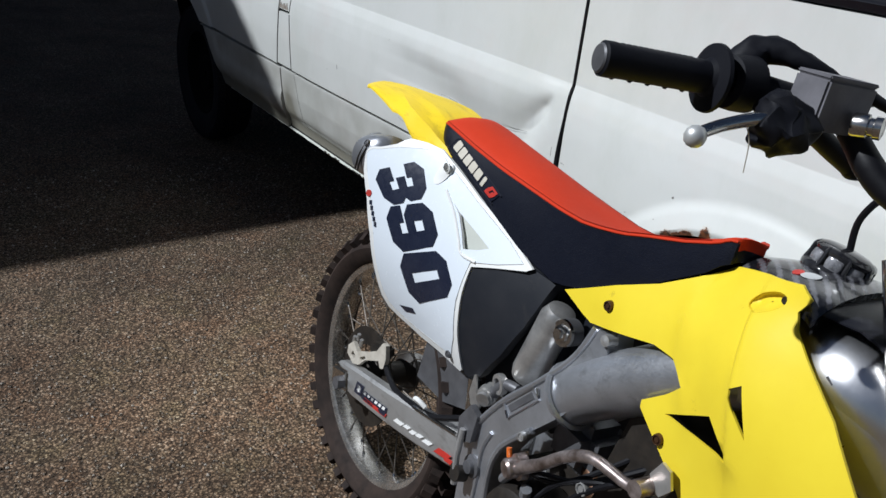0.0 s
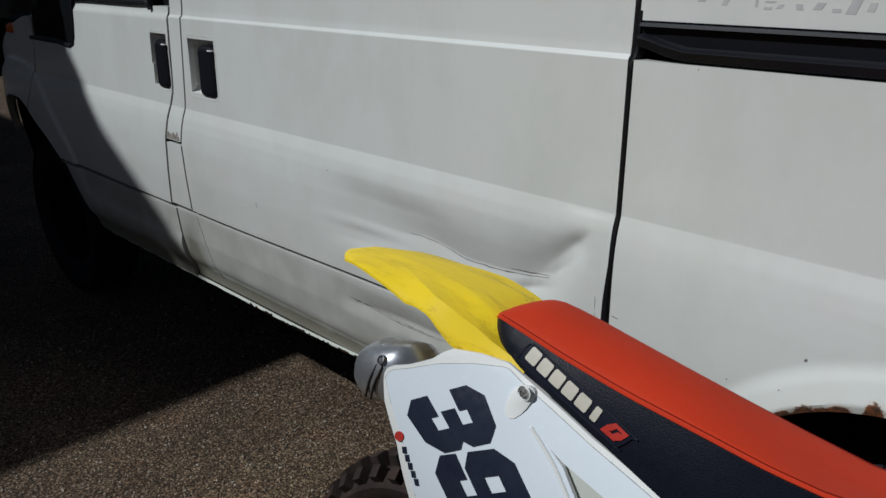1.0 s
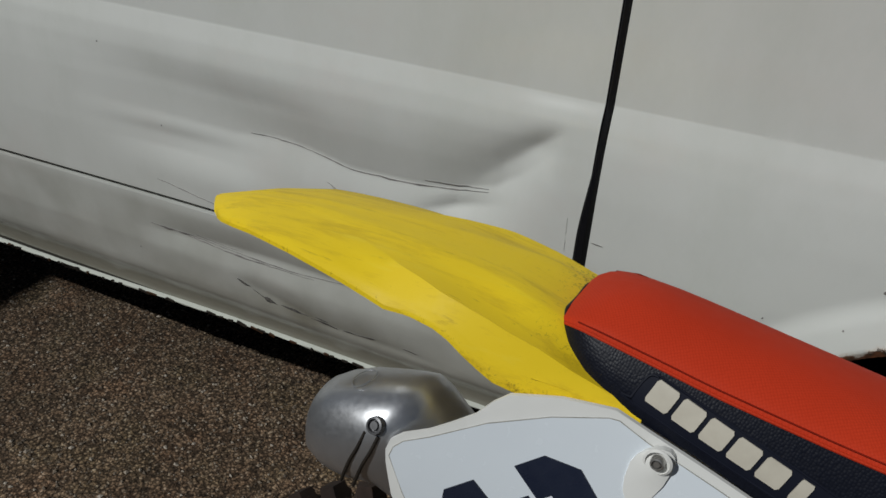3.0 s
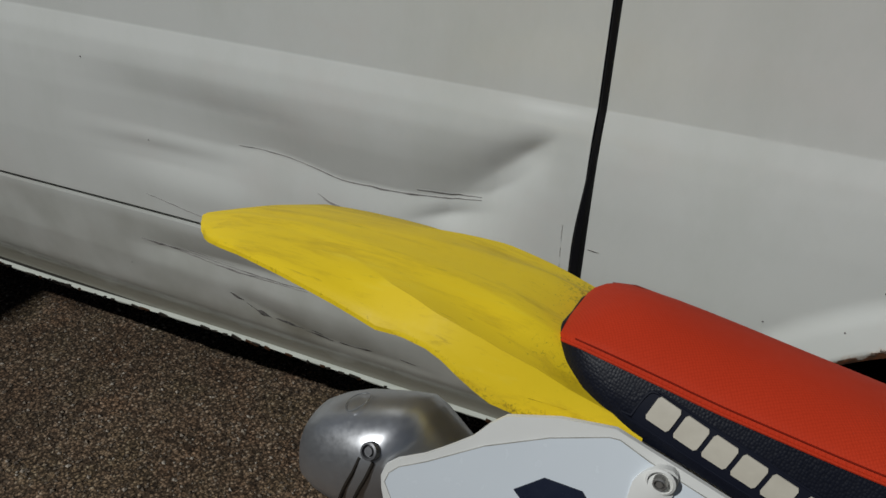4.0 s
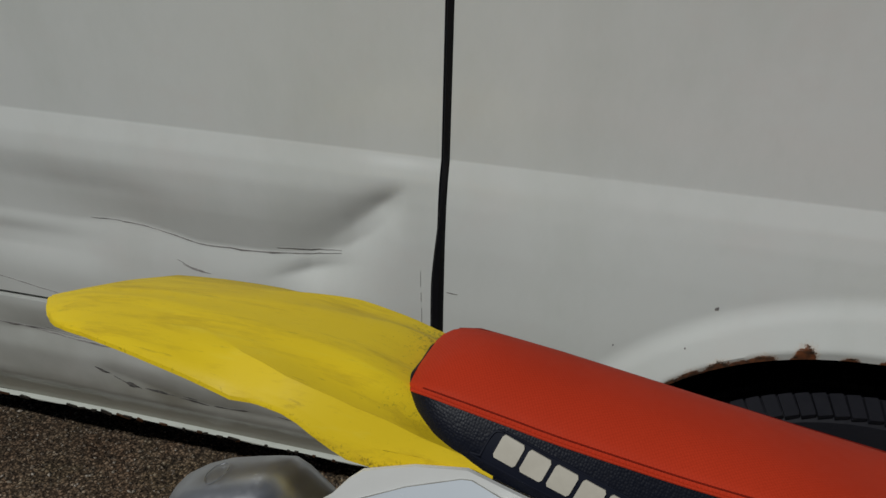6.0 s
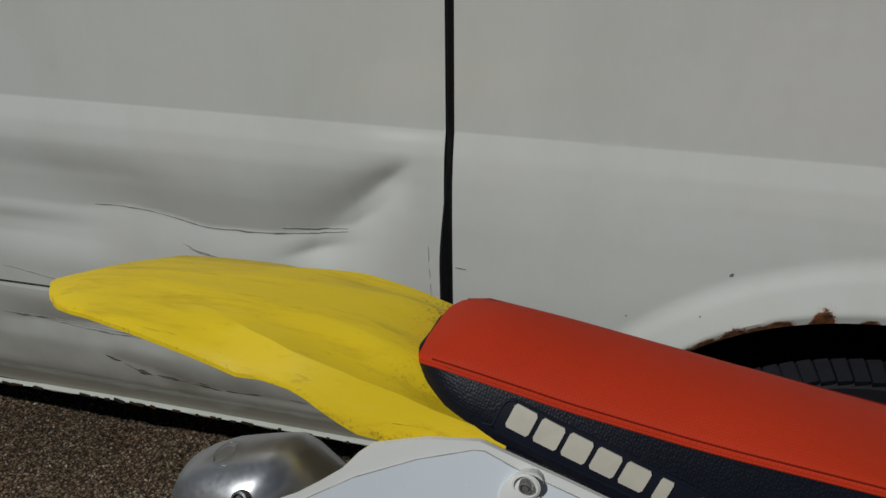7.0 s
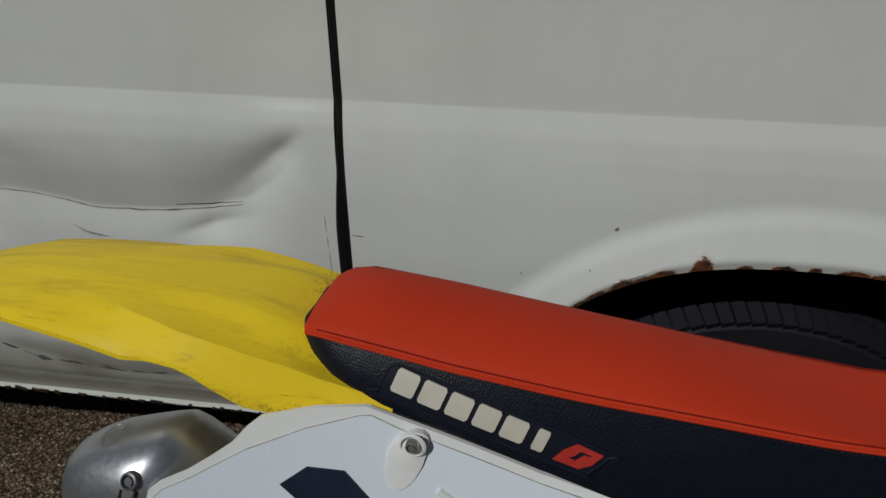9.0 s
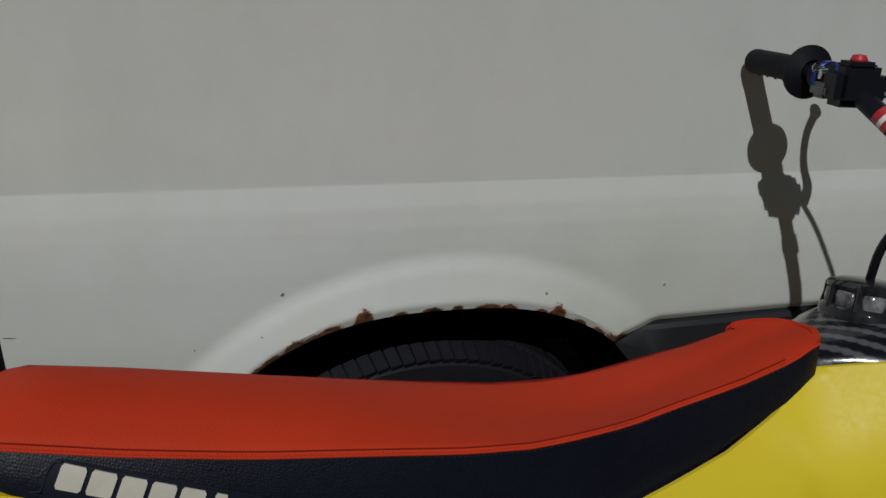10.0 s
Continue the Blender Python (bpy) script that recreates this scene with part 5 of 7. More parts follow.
for v in bm.verts:
    edge = abs(v.co.y - cv(v.co.x)) / tab(FH, v.co.x)
    inner = (tab(FF, v.co.x) + tab(FB, v.co.x)) / 2
    # along the lip: dirt plus the edge's shaded thickness, both put into the colour
    v[gl] = (0.16 + 0.30 * smooth01(-0.01, 0.05, v.co.y)) * smooth01(0.02, 0.085, v.co.x) * smooth01(0.98, 0.7, edge) + 0.12 * smooth01(-0.03, 0.06, v.co.x) * bump1(edge, inner, 0.14) + 0.40 * smooth01(0.972, 1.0, edge) * (0.6 + 0.4 * smooth01(0.0, 0.06, v.co.x)) + 0.4 * bump1(v.co.x, -0.30, 0.03) * bump1(v.co.y, 0.04, 0.03)
part("rear_mudguard", thicken(bm, (0, 0, -1), 0.004), "yellowworn", bike, "yellow plastic rear mudguard, scuffed", 40)

# a dark line on the mudguard along the seat's rear edge
def on_guard(u, v):
    a = min(1.0, abs(v - cv(u)) / tab(FH, u))
    return mudguard_w(u, a, tab(FF, u), tab(FC, u), tab(FE, u) if v < cv(u) else tab(FG, u))


line = [(u, -tab(SH, u)) for u in (0.115, 0.10, 0.09, 0.081, 0.075, 0.0715)] + [(0.0700, 0.034 * q) for q in (-0.8, -0.4, 0, 0.4, 0.8)] + [(u, tab(SH, u)) for u in (0.0715, 0.075, 0.081, 0.09, 0.10)]
part("seat_joint_line", tube([(u + 0.0020, cv(u) + v, on_guard(u + 0.0020, cv(u) + v) + 0.0006) for u, v in line], [0.0010 if v < -0.03 else 0.0017 for u, v in line], 8, smooth=3), "blackpanel", seat)

# side number panels
def panel_v(u, w):
    return 0.7134 + 0.0214 * u - 2.2775 * w + 0.4123 * u * w - 0.3836 * u * u + 1.4623 * w * w


WHITE = [(-0.0145, 0.898), (-0.013, 0.906), (-0.006, 0.911), (0.012, 0.917), (0.027, 0.925), (0.042, 0.934), (0.052, 0.945), (0.062, 0.952), (0.10, 0.956), (0.141, 0.955), (0.169, 0.945), (0.225, 0.926), (0.284, 0.906), (0.40, 0.875), (0.479, 0.851), (0.468, 0.842), (0.40, 0.817), (0.343, 0.794), (0.342, 0.74), (0.348, 0.66), (0.360, 0.583), (0.350, 0.573), (0.32, 0.572), (0.289, 0.573), (0.205, 0.570), (0.13, 0.580), (0.10, 0.588), (0.084, 0.610), (0.074, 0.658), (0.057, 0.738), (0.030, 0.809), (-0.002, 0.862), (-0.012, 0.888)]
wedge = [(0.236, 0.879), (0.262, 0.868), (0.318, 0.853), (0.366, 0.840), (0.340, 0.826), (0.308, 0.814), (0.288, 0.838), (0.262, 0.864)]
np_right = part("number_panel", plate(WHITE, [wedge], panel_v, 0.004, cuts=3), "whiteplastic", bike, "white side number panel with dark race number", 40)
DEC = [(-0.0105, 0.894), (-0.009, 0.901), (-0.003, 0.9065), (0.0155, 0.913), (0.053, 0.930), (0.097, 0.9425), (0.138, 0.9495), (0.146, 0.9490), (0.170, 0.9385), (0.225, 0.9195), (0.284, 0.8995), (0.40, 0.8690), (0.455, 0.850), (0.40, 0.824), (0.338, 0.801), (0.332, 0.72), (0.337, 0.64), (0.325, 0.595), (0.28, 0.59), (0.20, 0.588), (0.13, 0.596), (0.11, 0.605), (0.095, 0.63), (0.086, 0.665), (0.068, 0.745), (0.040, 0.815), (0.006, 0.866)]
DEC_RIM = [(u, panel_v(u, w) - 0.0010, w) for u, w in DEC]
part("panel_decal", plate(DEC, [wedge], lambda u, w: panel_v(u, w) - 0.0012, 0.0008, cuts=3), "decalwhite", np_right, "glossy white vinyl backing")
part("decal_edge", tube(DEC_RIM + DEC_RIM[:1], 0.00045, 5), "dirtline", np_right, "grey dirt along the vinyl edge")
# duller than the panel: the recess's shading is put into its colour
part("panel_recess", plate([(0.226, 0.884), (0.262, 0.872), (0.32, 0.860), (0.376, 0.844), (0.342, 0.820), (0.300, 0.808), (0.278, 0.838), (0.25, 0.866)], [], lambda u, w: panel_v(u, w) + 0.008 + 0.05 * (u - 0.24), 0.002, cuts=2), "dullwhite", np_right)
part("panel_rib", tube([(u, panel_v(u, w) - 0.001, w) for u, w in ((0.205, 0.893), (0.25, 0.862), (0.290, 0.824), (0.308, 0.805), (0.35, 0.806))], 0.003, 8, smooth=4), "whiteplastic", np_right)


def mirror_v(f):
    return lambda u, w: 2 * cv(u) - f(u, w)


part("number_panel", plate([(max(u, 0.03), w) for u, w in WHITE[5:27]], [], mirror_v(panel_v), -0.004, cuts=2), "whiteplastic", bike, "white side number panel", 40)

OCT = [(0.24, 0), (0.76, 0), (1, 0.16), (1, 0.84), (0.76, 1), (0.24, 1), (0, 0.84), (0, 0.16)]
DIGITS = {
    "3": ([(0.24, 0), (0.76, 0), (1, 0.16), (1, 0.41), (0.88, 0.5), (1, 0.59), (1, 0.84), (0.76, 1), (0.24, 1), (0, 0.84), (0, 0.64), (0.38, 0.64), (0.38, 0.74), (0.62, 0.74), (0.62, 0.6), (0.32, 0.6), (0.32, 0.42), (0.62, 0.42), (0.62, 0.26), (0.38, 0.26), (0.38, 0.36), (0, 0.36), (0, 0.16)], []),
    "9": ([(0.24, 0), (0.76, 0), (1, 0.16), (1, 0.84), (0.76, 1), (0.24, 1), (0, 0.84), (0, 0.52), (0.22, 0.40), (0.62, 0.40), (0.62, 0.26), (0.38, 0.26), (0.38, 0.36), (0, 0.36), (0, 0.16)], [[(0.38, 0.58), (0.62, 0.58), (0.62, 0.76), (0.38, 0.76)]]),
    "0": (OCT, [[(0.40, 0.22), (0.60, 0.22), (0.60, 0.78), (0.40, 0.78)]]),
}


def digit(ch, quad):
    """A block digit laid into a quad given as its lower left, upper left, upper right and lower right corners."""
    ll, ul, ur, lr = (Vector(q) for q in quad)

    def place(p):
        x, y = p
        q = ll * (1 - x) * (1 - y) + lr * x * (1 - y) + ul * (1 - x) * y + ur * x * y
        return (q.x, q.y)
    outer, holes = DIGITS[ch]
    part("digit", plate([place(p) for p in outer], [[place(p) for p in h] for h in holes], lambda u, w: panel_v(u, w) - 0.0026, 0.001, cuts=2), "navy", np_right)


digit("3", [(0.021, 0.866), (0.1165, 0.9245), (0.174, 0.866), (0.089, 0.815)])
digit("9", [(0.081, 0.809), (0.184, 0.861), (0.252, 0.798), (0.143, 0.734)])
digit("0", [(0.144, 0.732), (0.265, 0.793), (0.328, 0.728), (0.202, 0.645)])
part("maker_dot", plate([(0.033 + 0.007 * math.cos(a), 0.822 + 0.007 * math.sin(a)) for a in [k * math.pi / 6 for k in range(12)]], [], lambda u, w: panel_v(u, w) - 0.0024, 0.001, 0), "redprint", np_right)
for k in range(5):
    u, w = 0.040 + 0.0062 * k, 0.809 - 0.0098 * k
    part("maker_mark", plate([(u, w), (u + 0.006, w + 0.002), (u + 0.009, w - 0.007), (u + 0.003, w - 0.009)], [], lambda u, w: panel_v(u, w) - 0.0024, 0.001, 0), "navy", np_right)
part("maker_bar", plate([(0.15, 0.618), (0.196, 0.634), (0.206, 0.626), (0.168, 0.612)], [], lambda u, w: panel_v(u, w) - 0.0026, 0.001, 0), "navy", np_right)


def bolt(at, r, material="grey", way=(0, 1, 0), parent=None, name="bolt"):
    p = part(name, lathe([(0.0, -0.004), (r * 0.45, -0.004), (r * 0.5, -0.001), (r * 0.62, -0.001), (r * 0.7, -0.0045), (r * 0.92, -0.004), (r, 0.0), (r, 0.004)], at, way, 20), material, parent or bike)
    return p


# bolt boss at the seat
bu, bw = 0.182, 0.931
part("bolt_boss", plate([(bu - 0.004 + 0.0155 * math.cos(a) + 0.005 * math.sin(a), bw - 0.007 + (0.015 if math.sin(a) > 0 else 0.030) * math.sin(a)) for a in [k * math.pi / 8 for k in range(16)]], [], lambda u, w: panel_v(u, w) - 0.002 - 0.006 * bump1(u, bu, 0.014) * bump1(w, bw, 0.018), 0.006, 2), "whiteplastic", np_right)
part("bolt_well", lathe([(0.0, 0.001), (0.010, 0.0005), (0.0115, -0.002), (0.0095, -0.003)], (bu, panel_v(bu, bw) - 0.0078, bw), (0, 1, 0), 20), "whiteplastic", np_right)
bolt((bu, panel_v(bu, bw) - 0.009, bw), 0.0058, "shockmetal", parent=np_right)
bolt((0.318, panel_v(0.318, 0.594) - 0.002, 0.594), 0.008, "grey", parent=np_right)

# black airbox side
BLK = [(0.345, 0.800), (0.40, 0.821), (0.470, 0.848), (0.530, 0.846), (0.520, 0.800), (0.508, 0.755), (0.472, 0.680), (0.42, 0.605), (0.385, 0.575), (0.356, 0.574), (0.346, 0.66), (0.341, 0.74)]
part("airbox_cover", plate(BLK, [], lambda u, w: panel_v(min(u, 0.40), w) + 0.004 + 0.10 * max(0, u - 0.40), 0.02, 3), "blackpanel", bike, "black plastic airbox side", 40)
bm = bmesh.new()
box((0.30, 0.12, 0.24), (0.38, 0.0, 0.76), Matrix.Rotation(radians(-14), 3, "Y"), 0.02, bm)
part("airbox", bm, "blackpanel", bike)

# muffler
rows = []
for cu, cl, cw, r, t in ((-0.104, -0.112, 0.868, 0.020, 0), (-0.104, -0.112, 0.868, 0.030, 0), (-0.100, -0.112, 0.869, 0.036, 0), (-0.085, -0.112, 0.872, 0.044, 0), (-0.070, -0.111, 0.8755, 0.0492, 0.08), (-0.050, -0.110, 0.879, 0.053, 0.17), (-0.036, -0.108, 0.8815, 0.0548, 0.24), (-0.025, -0.1045, 0.882, 0.0556, 0.3), (-0.016, -0.100, 0.875, 0.0545, 0.36), (0.04, -0.060, 0.800, 0.046, 0.5), (0.10, -0.040, 0.765, 0.046, 0.5), (0.30, -0.04, 0.69, 0.050, 0.5), (0.34, -0.035, 0.67, 0.03, 0.5), (0.42, -0.03, 0.65, 0.02, 0.5)):
    c = Vector((cu, cl, cw))
    n1, n2 = Vector((t, 0, 1)).normalized(), Vector((0, 1, 0))
    ring = []
    for k in range(32):
        a = 2 * math.pi * k / 32
        ca, sa = math.cos(a), math.sin(a)
        q = (abs(ca) ** 2.4 + abs(sa) ** 2.4) ** (-1 / 2.4)
        ring.append(c + n1 * (r * 0.96 * q * sa) + n2 * (r * 0.92 * q * ca))
    rows.append(ring)
muf = part("muffler", rows_mesh(rows, close_v=True, caps=True), "titan", bike, "brushed metal muffler with a bolted end cap", 50)
for off in (-0.006, 0.006):
    part("muffler_strap", tube([(-0.030 + off, -0.1545, 0.903), (-0.034 + off, -0.1582, 0.888), (-0.040 + off, -0.1590, 0.872), (-0.048 + off, -0.1560, 0.846)], 0.0018, 6, smooth=4), "dark", muf)
bolt((-0.028, -0.1525, 0.911), 0.0078, "grey", parent=muf, way=(0.1, 0.88, -0.45))
# worn oval emblem pressed into the cap
def cap_top(u, v):
    r = tab([(-0.085, 0.044), (-0.070, 0.0492), (-0.050, 0.053), (-0.036, 0.0548)], u)
    w = tab([(-0.085, 0.872), (-0.070, 0.8755), (-0.050, 0.879), (-0.036, 0.8815)], u)
    return w + 0.96 * r * (1 - min(0.98, abs(v + 0.1105) / (0.92 * r)) ** 2.4) ** (1 / 2.4)



oval = [Vector((-0.062 + 0.009 * math.cos(a), -0.118 + 0.013 * math.sin(a), 0.0)) for a in [2 * math.pi * k / 14 for k in range(15)]]
part("cap_emblem", tube([(p.x, p.y, cap_top(p.x, p.y)) for p in oval], 0.0005, 6, smooth=2), "titan", muf)
part("tail_hole", lathe([(0.0, 0.003), (0.018, 0.002), (0.021, -0.003), (0.017, -0.004)], (-0.105, -0.112, 0.868), (1, 0, 0), 20), "inner", muf)

# radiator shrouds
shroud_base = surface([(0.565, 0.853, -0.078), (0.676, 0.88, -0.090), (0.79, 0.982, -0.072), (0.829, 1.017, -0.052), (0.862, 1.027, -0.070), (0.895, 1.037, -0.088), (0.86, 0.975, -0.108), (0.958, 1.054, -0.122), (0.98, 1.02, -0.131), (1.02, 0.99, -0.146), (1.075, 0.958, -0.164), (1.13, 0.908, -0.178), (1.19, 0.77, -0.184), (0.80, 0.8, -0.12), (0.91, 0.73, -0.13), (0.84, 0.87, -0.118), (0.95, 0.92, -0.158), (0.645, 0.838, -0.085), (1.0, 0.85, -0.165), (0.91, 1.0, -0.122), (1.05, 0.68, -0.16)])


def shroud_v(u, w):
    # a pressed step runs down the shroud behind the radiator edge
    line = 0.935 + 0.34 * (0.95 - w)
    return shroud_base(u, w) - 0.012 * smooth01(-0.007, 0.007, u - line) * smooth01(1.05, 0.98, w) * smooth01(0.70, 0.80, w) - 0.006 * bump1(u - (0.80 + 0.55 * (0.98 - w)), 0, 0.02) * smooth01(1.0, 0.93, w) * smooth01(0.80, 0.86, w)


SHR = [(0.566, 0.856), (0.61, 0.880), (0.668, 0.913), (0.74, 0.950), (0.79, 0.984), (0.815, 1.004), (0.829, 1.017), (0.862, 1.028), (0.895, 1.038), (0.93, 1.047), (0.960, 1.056), (0.980, 1.046), (0.972, 1.028), (0.984, 1.012), (1.015, 0.993), (1.045, 0.976), (1.075, 0.958), (1.13, 0.908), (1.17, 0.85), (1.19, 0.77), (1.18, 0.69), (1.14, 0.645), (1.09, 0.625), (1.03, 0.645), (0.97, 0.69), (0.915, 0.73), (0.86, 0.764), (0.808, 0.796), (0.806, 0.806), (0.840, 0.836), (0.866, 0.864), (0.853, 0.872), (0.828, 0.883), (0.785, 0.880), (0.72, 0.860), (0.645, 0.838), (0.62, 0.842)]
H1 = [(0.852, 0.814), (0.928, 0.864), (0.975, 0.832)]

def oval_at(scale):
    """The scoop's slanted oval, shrunk by scale."""
    return [(0.927 + scale * (0.029 * 0.86 * math.cos(a) - 0.012 * 0.51 * math.sin(a)), 1.018 + scale * (0.029 * 0.51 * math.cos(a) + 0.012 * 0.86 * math.sin(a))) for a in [2 * math.pi * k / 20 for k in range(20)]]


H3 = oval_at(1.0)
H2 = [(0.944, 0.914), (0.964, 0.932), (0.996, 0.880)]
for sg in (-1, 1):
    f = shroud_v if sg < 0 else mirror_v(shroud_v)
    low = 0.0 if sg < 0 else 0.035
    sh = part("radiator_shroud", plate([(u, w - low) for u, w in SHR], [[(u, w - low) for u, w in h] for h in (H1, H2, H3)], f, 0.004 * -sg, 5), "yellow", bike, "yellow plastic radiator shroud with two slots", 50)
    bolt((0.676, f(0.676, 0.883) + 0.002 * sg, 0.883), 0.0085, "brown", (0, -sg, 0), sh)
    bolt((0.858, f(0.858, 0.778) + 0.002 * sg, 0.778), 0.0085, "brown", (0, -sg, 0), sh)
    if sg > 0:
        continue
    dish = [[(u, shroud_v(u, w) + d, w) for u, w in oval_at(k)] for k, d in ((1.06, 0.0035), (0.98, 0.0045), (0.88, 0.008), (0.7, 0.0115), (0.4, 0.014), (0.05, 0.0145))]
    part("shroud_scoop", rows_mesh(dish, close_v=True), "yellow", sh)
    part("scoop_hole", lathe([(0.0, 0.0), (0.0045, -0.0004), (0.0052, 0.001)], (0.946, shroud_v(0.946, 1.029) + 0.006, 1.029), (0, 1, 0), 12), "dark", sh)

# tank with a carbon cover, red tongue, cap and hose
rows = []
for u, w, h in ((0.80, 0.985, 0.050), (0.86, 1.020, 0.070), (0.92, 1.030, 0.085), (0.975, 1.036, 0.105), (0.985, 1.040, 0.116), (1.03, 1.046, 0.126), (1.06, 1.043, 0.122), (1.10, 1.030, 0.108), (1.14, 1.0, 0.086)):
    ring = []
    for k in range(25):
        a = math.pi * k / 24
        q = (abs(math.cos(a)) ** 2.05 + abs(math.sin(a)) ** 2.05) ** (-1 / 2.05)
        ring.append((u, cv(u) - h * math.cos(a) * q, w - 0.078 + 0.078 * math.sin(a) * q))
    # the sides run on down behind the shrouds
    under = [(0.985, 0.100), (0.94, 0.125), (0.84, 0.145)]
    ring = [(u, cv(u) - h * f, w - d) for f, d in under[::-1]] + ring + [(u, cv(u) + h * f, w - d) for f, d in under]
    rows.append(ring)
part("fuel_tank", thicken(rows_mesh(rows), (0, 0, -1), 0.012), "tank", bike, "polished metal fuel tank between the shrouds", 60)
rows = []
for u, w, h in ((0.955, 1.0375, 0.100), (0.985, 1.0425, 0.119), (1.04, 1.049, 0.127), (1.10, 1.033, 0.125), (1.14, 1.003, 0.103)):
    ring = []
    for k in range(13):
        a = math.pi * (0.24 + 0.52 * k / 12)
        q = (abs(math.cos(a)) ** 3 + abs(math.sin(a)) ** 3) ** (-1 / 3)
        ring.append((u, cv(u) - h * math.cos(a) * q, w - 0.055 + 0.058 * math.sin(a) * q))
    rows.append(ring)
part("tank_skirt", thicken(rows_mesh(rows), (0, 0, 1), 0.002), "blackplastic", bike, "glossy black top of the fuel tank", 60)
part("radiator_hose", tube([(1.045, -0.115, 0.950), (1.070, -0.12, 0.962), (1.095, -0.115, 0.950), (1.105, -0.11, 0.922), (1.095, -0.10, 0.895)], 0.010, 12, smooth=5), "seal", bike, "black coolant hose")
part("hose_clamp", box((0.020, 0.03, 0.045), (1.030, -0.128, 0.968), Matrix.Rotation(radians(35), 3, "Y"), 0.005), "grey", bike)
COVER = [(0.815, 1.018, 0.024), (0.845, 1.034, 0.038), (0.865, 1.041, 0.048), (0.895, 1.050, 0.064), (0.93, 1.056, 0.084), (0.965, 1.060, 0.102), (0.992, 1.054, 0.112)]


def cover_w(u, v):
    """The tank cover's top surface."""
    w, h = tab([(p[0], p[1]) for p in COVER], u), tab([(p[0], p[2]) for p in COVER], u)
    return w - (0.012 + 0.018 * smooth01(0.85, 0.96, u)) * min(1.0, abs(v - cv(u)) / h) ** 2.5 + 0.003


rows = []
for u, w, h in COVER:
    rows.append([(u, cv(u) + h * s, w - (0.012 + 0.018 * smooth01(0.85, 0.96, u)) * abs(s) ** 2.5 + 0.003) for s in (-1, -0.8, -0.6, -0.3, 0, 0.3, 0.6, 0.8, 1)])
part("tank_cover", thicken(rows_mesh(rows), (0, 0, -1), 0.008), "carbon", bike, "carbon weave tank cover", 60)
for name, u, v, a, b, m in (("cover_dot", 0.918, -0.066, 0.007, 0.006, "redprint"), ("cover_emblem", 0.936, -0.068, 0.013, 0.007, "faded")):
    ring = [(u + a * math.cos(q), v + b * math.sin(q)) for q in [2 * math.pi * k / 16 for k in range(16)]]
    part(name, thicken(rows_mesh([[(x, y, cover_w(x, y) + 0.0014) for x, y in [(u + (x - u) * k, v + (y - v) * k) for x, y in ring]] for k in (0.05, 0.5, 1.0)], close_v=True), (0, 0, -1), 0.001), m, bike)
CAP_AT, CAP_UP = Vector((0.925, 0.0, 1.048)), Vector((0.12, 0.16, 0.98)).normalized()
cap = part("fuel_cap", lathe([(0.0, 0.037), (0.016, 0.037), (0.027, 0.0355), (0.035, 0.0325), (0.039, 0.0285), (0.0385, 0.025), (0.036, 0.022), (0.036, 0.010), (0.041, 0.007), (0.043, 0.003), (0.042, -0.006)], CAP_AT, CAP_UP, 40), "smoke", bike, "glossy dark fuel cap with clear finger lobes and breather hose")
c1 = CAP_UP.orthogonal().normalized()
c2 = CAP_UP.cross(c1)
for k in range(8):
    a = 2 * math.pi * (k + 0.35) / 8
    out, way = c1 * math.cos(a) + c2 * math.sin(a), c2 * math.cos(a) - c1 * math.sin(a)
    bm = bmesh.new()
    bmesh.ops.create_icosphere(bm, subdivisions=2, radius=1.0)
    for v in bm.verts:
        q = v.co.copy()
        v.co = CAP_AT + out * (0.0345 + 0.0045 * q.x) + way * (0.0112 * math.copysign(abs(q.y) ** 0.7, q.y)) + CAP_UP * (0.0160 + 0.0110 * math.copysign(abs(q.z) ** 0.7, q.z) - 0.002 * q.x)
    part("cap_lobe", bm, "lug", cap)
    post = out * math.cos(math.pi / 8) + way * math.sin(math.pi / 8)
    part("cap_rib", tube([CAP_AT + post * 0.033 + CAP_UP * 0.0315, CAP_AT + post * 0.0378 + CAP_UP * 0.027, CAP_AT + post * 0.0385 + CAP_UP * 0.016, CAP_AT + post * 0.0405 + CAP_UP * 0.005], [0.002, 0.0028, 0.0028, 0.0028], 8, smooth=4), "smoke", cap)
part("breather_hose", tube([CAP_AT + CAP_UP * 0.036, (0.930, -0.002, 1.125), (0.955, -0.01, 1.165), (1.0, -0.02, 1.18), (1.05, -0.01, 1.15)], 0.0045, 8, smooth=6), "seal", cap, "black breather hose")

# frame, shock, swingarm
part("inner_mudguard", plate([(0.355, 0.54), (0.32, 0.66), (0.33, 0.80), (0.62, 0.85), (0.66, 0.72), (0.56, 0.56)], [], lambda u, w: 0.0, 0.01, 1), "blackpanel", bike)
CAST = [(0.477, 0.36), (0.470, 0.434), (0.460, 0.477), (0.467, 0.525), (0.494, 0.56), (0.52, 0.602), (0.553, 0.650), (0.596, 0.701), (0.632, 0.752), (0.651, 0.79), (0.664, 0.838), (0.692, 0.842), (0.705, 0.80), (0.69, 0.72), (0.669, 0.685), (0.625, 0.631), (0.578, 0.575), (0.558, 0.537), (0.550, 0.498), (0.552, 0.44), (0.565, 0.36)]


def cast_v(u, w):
    return -0.108 - 0.010 * bump1(w, 0.60, 0.12) + 0.018 * smooth01(0.70, 0.84, w)


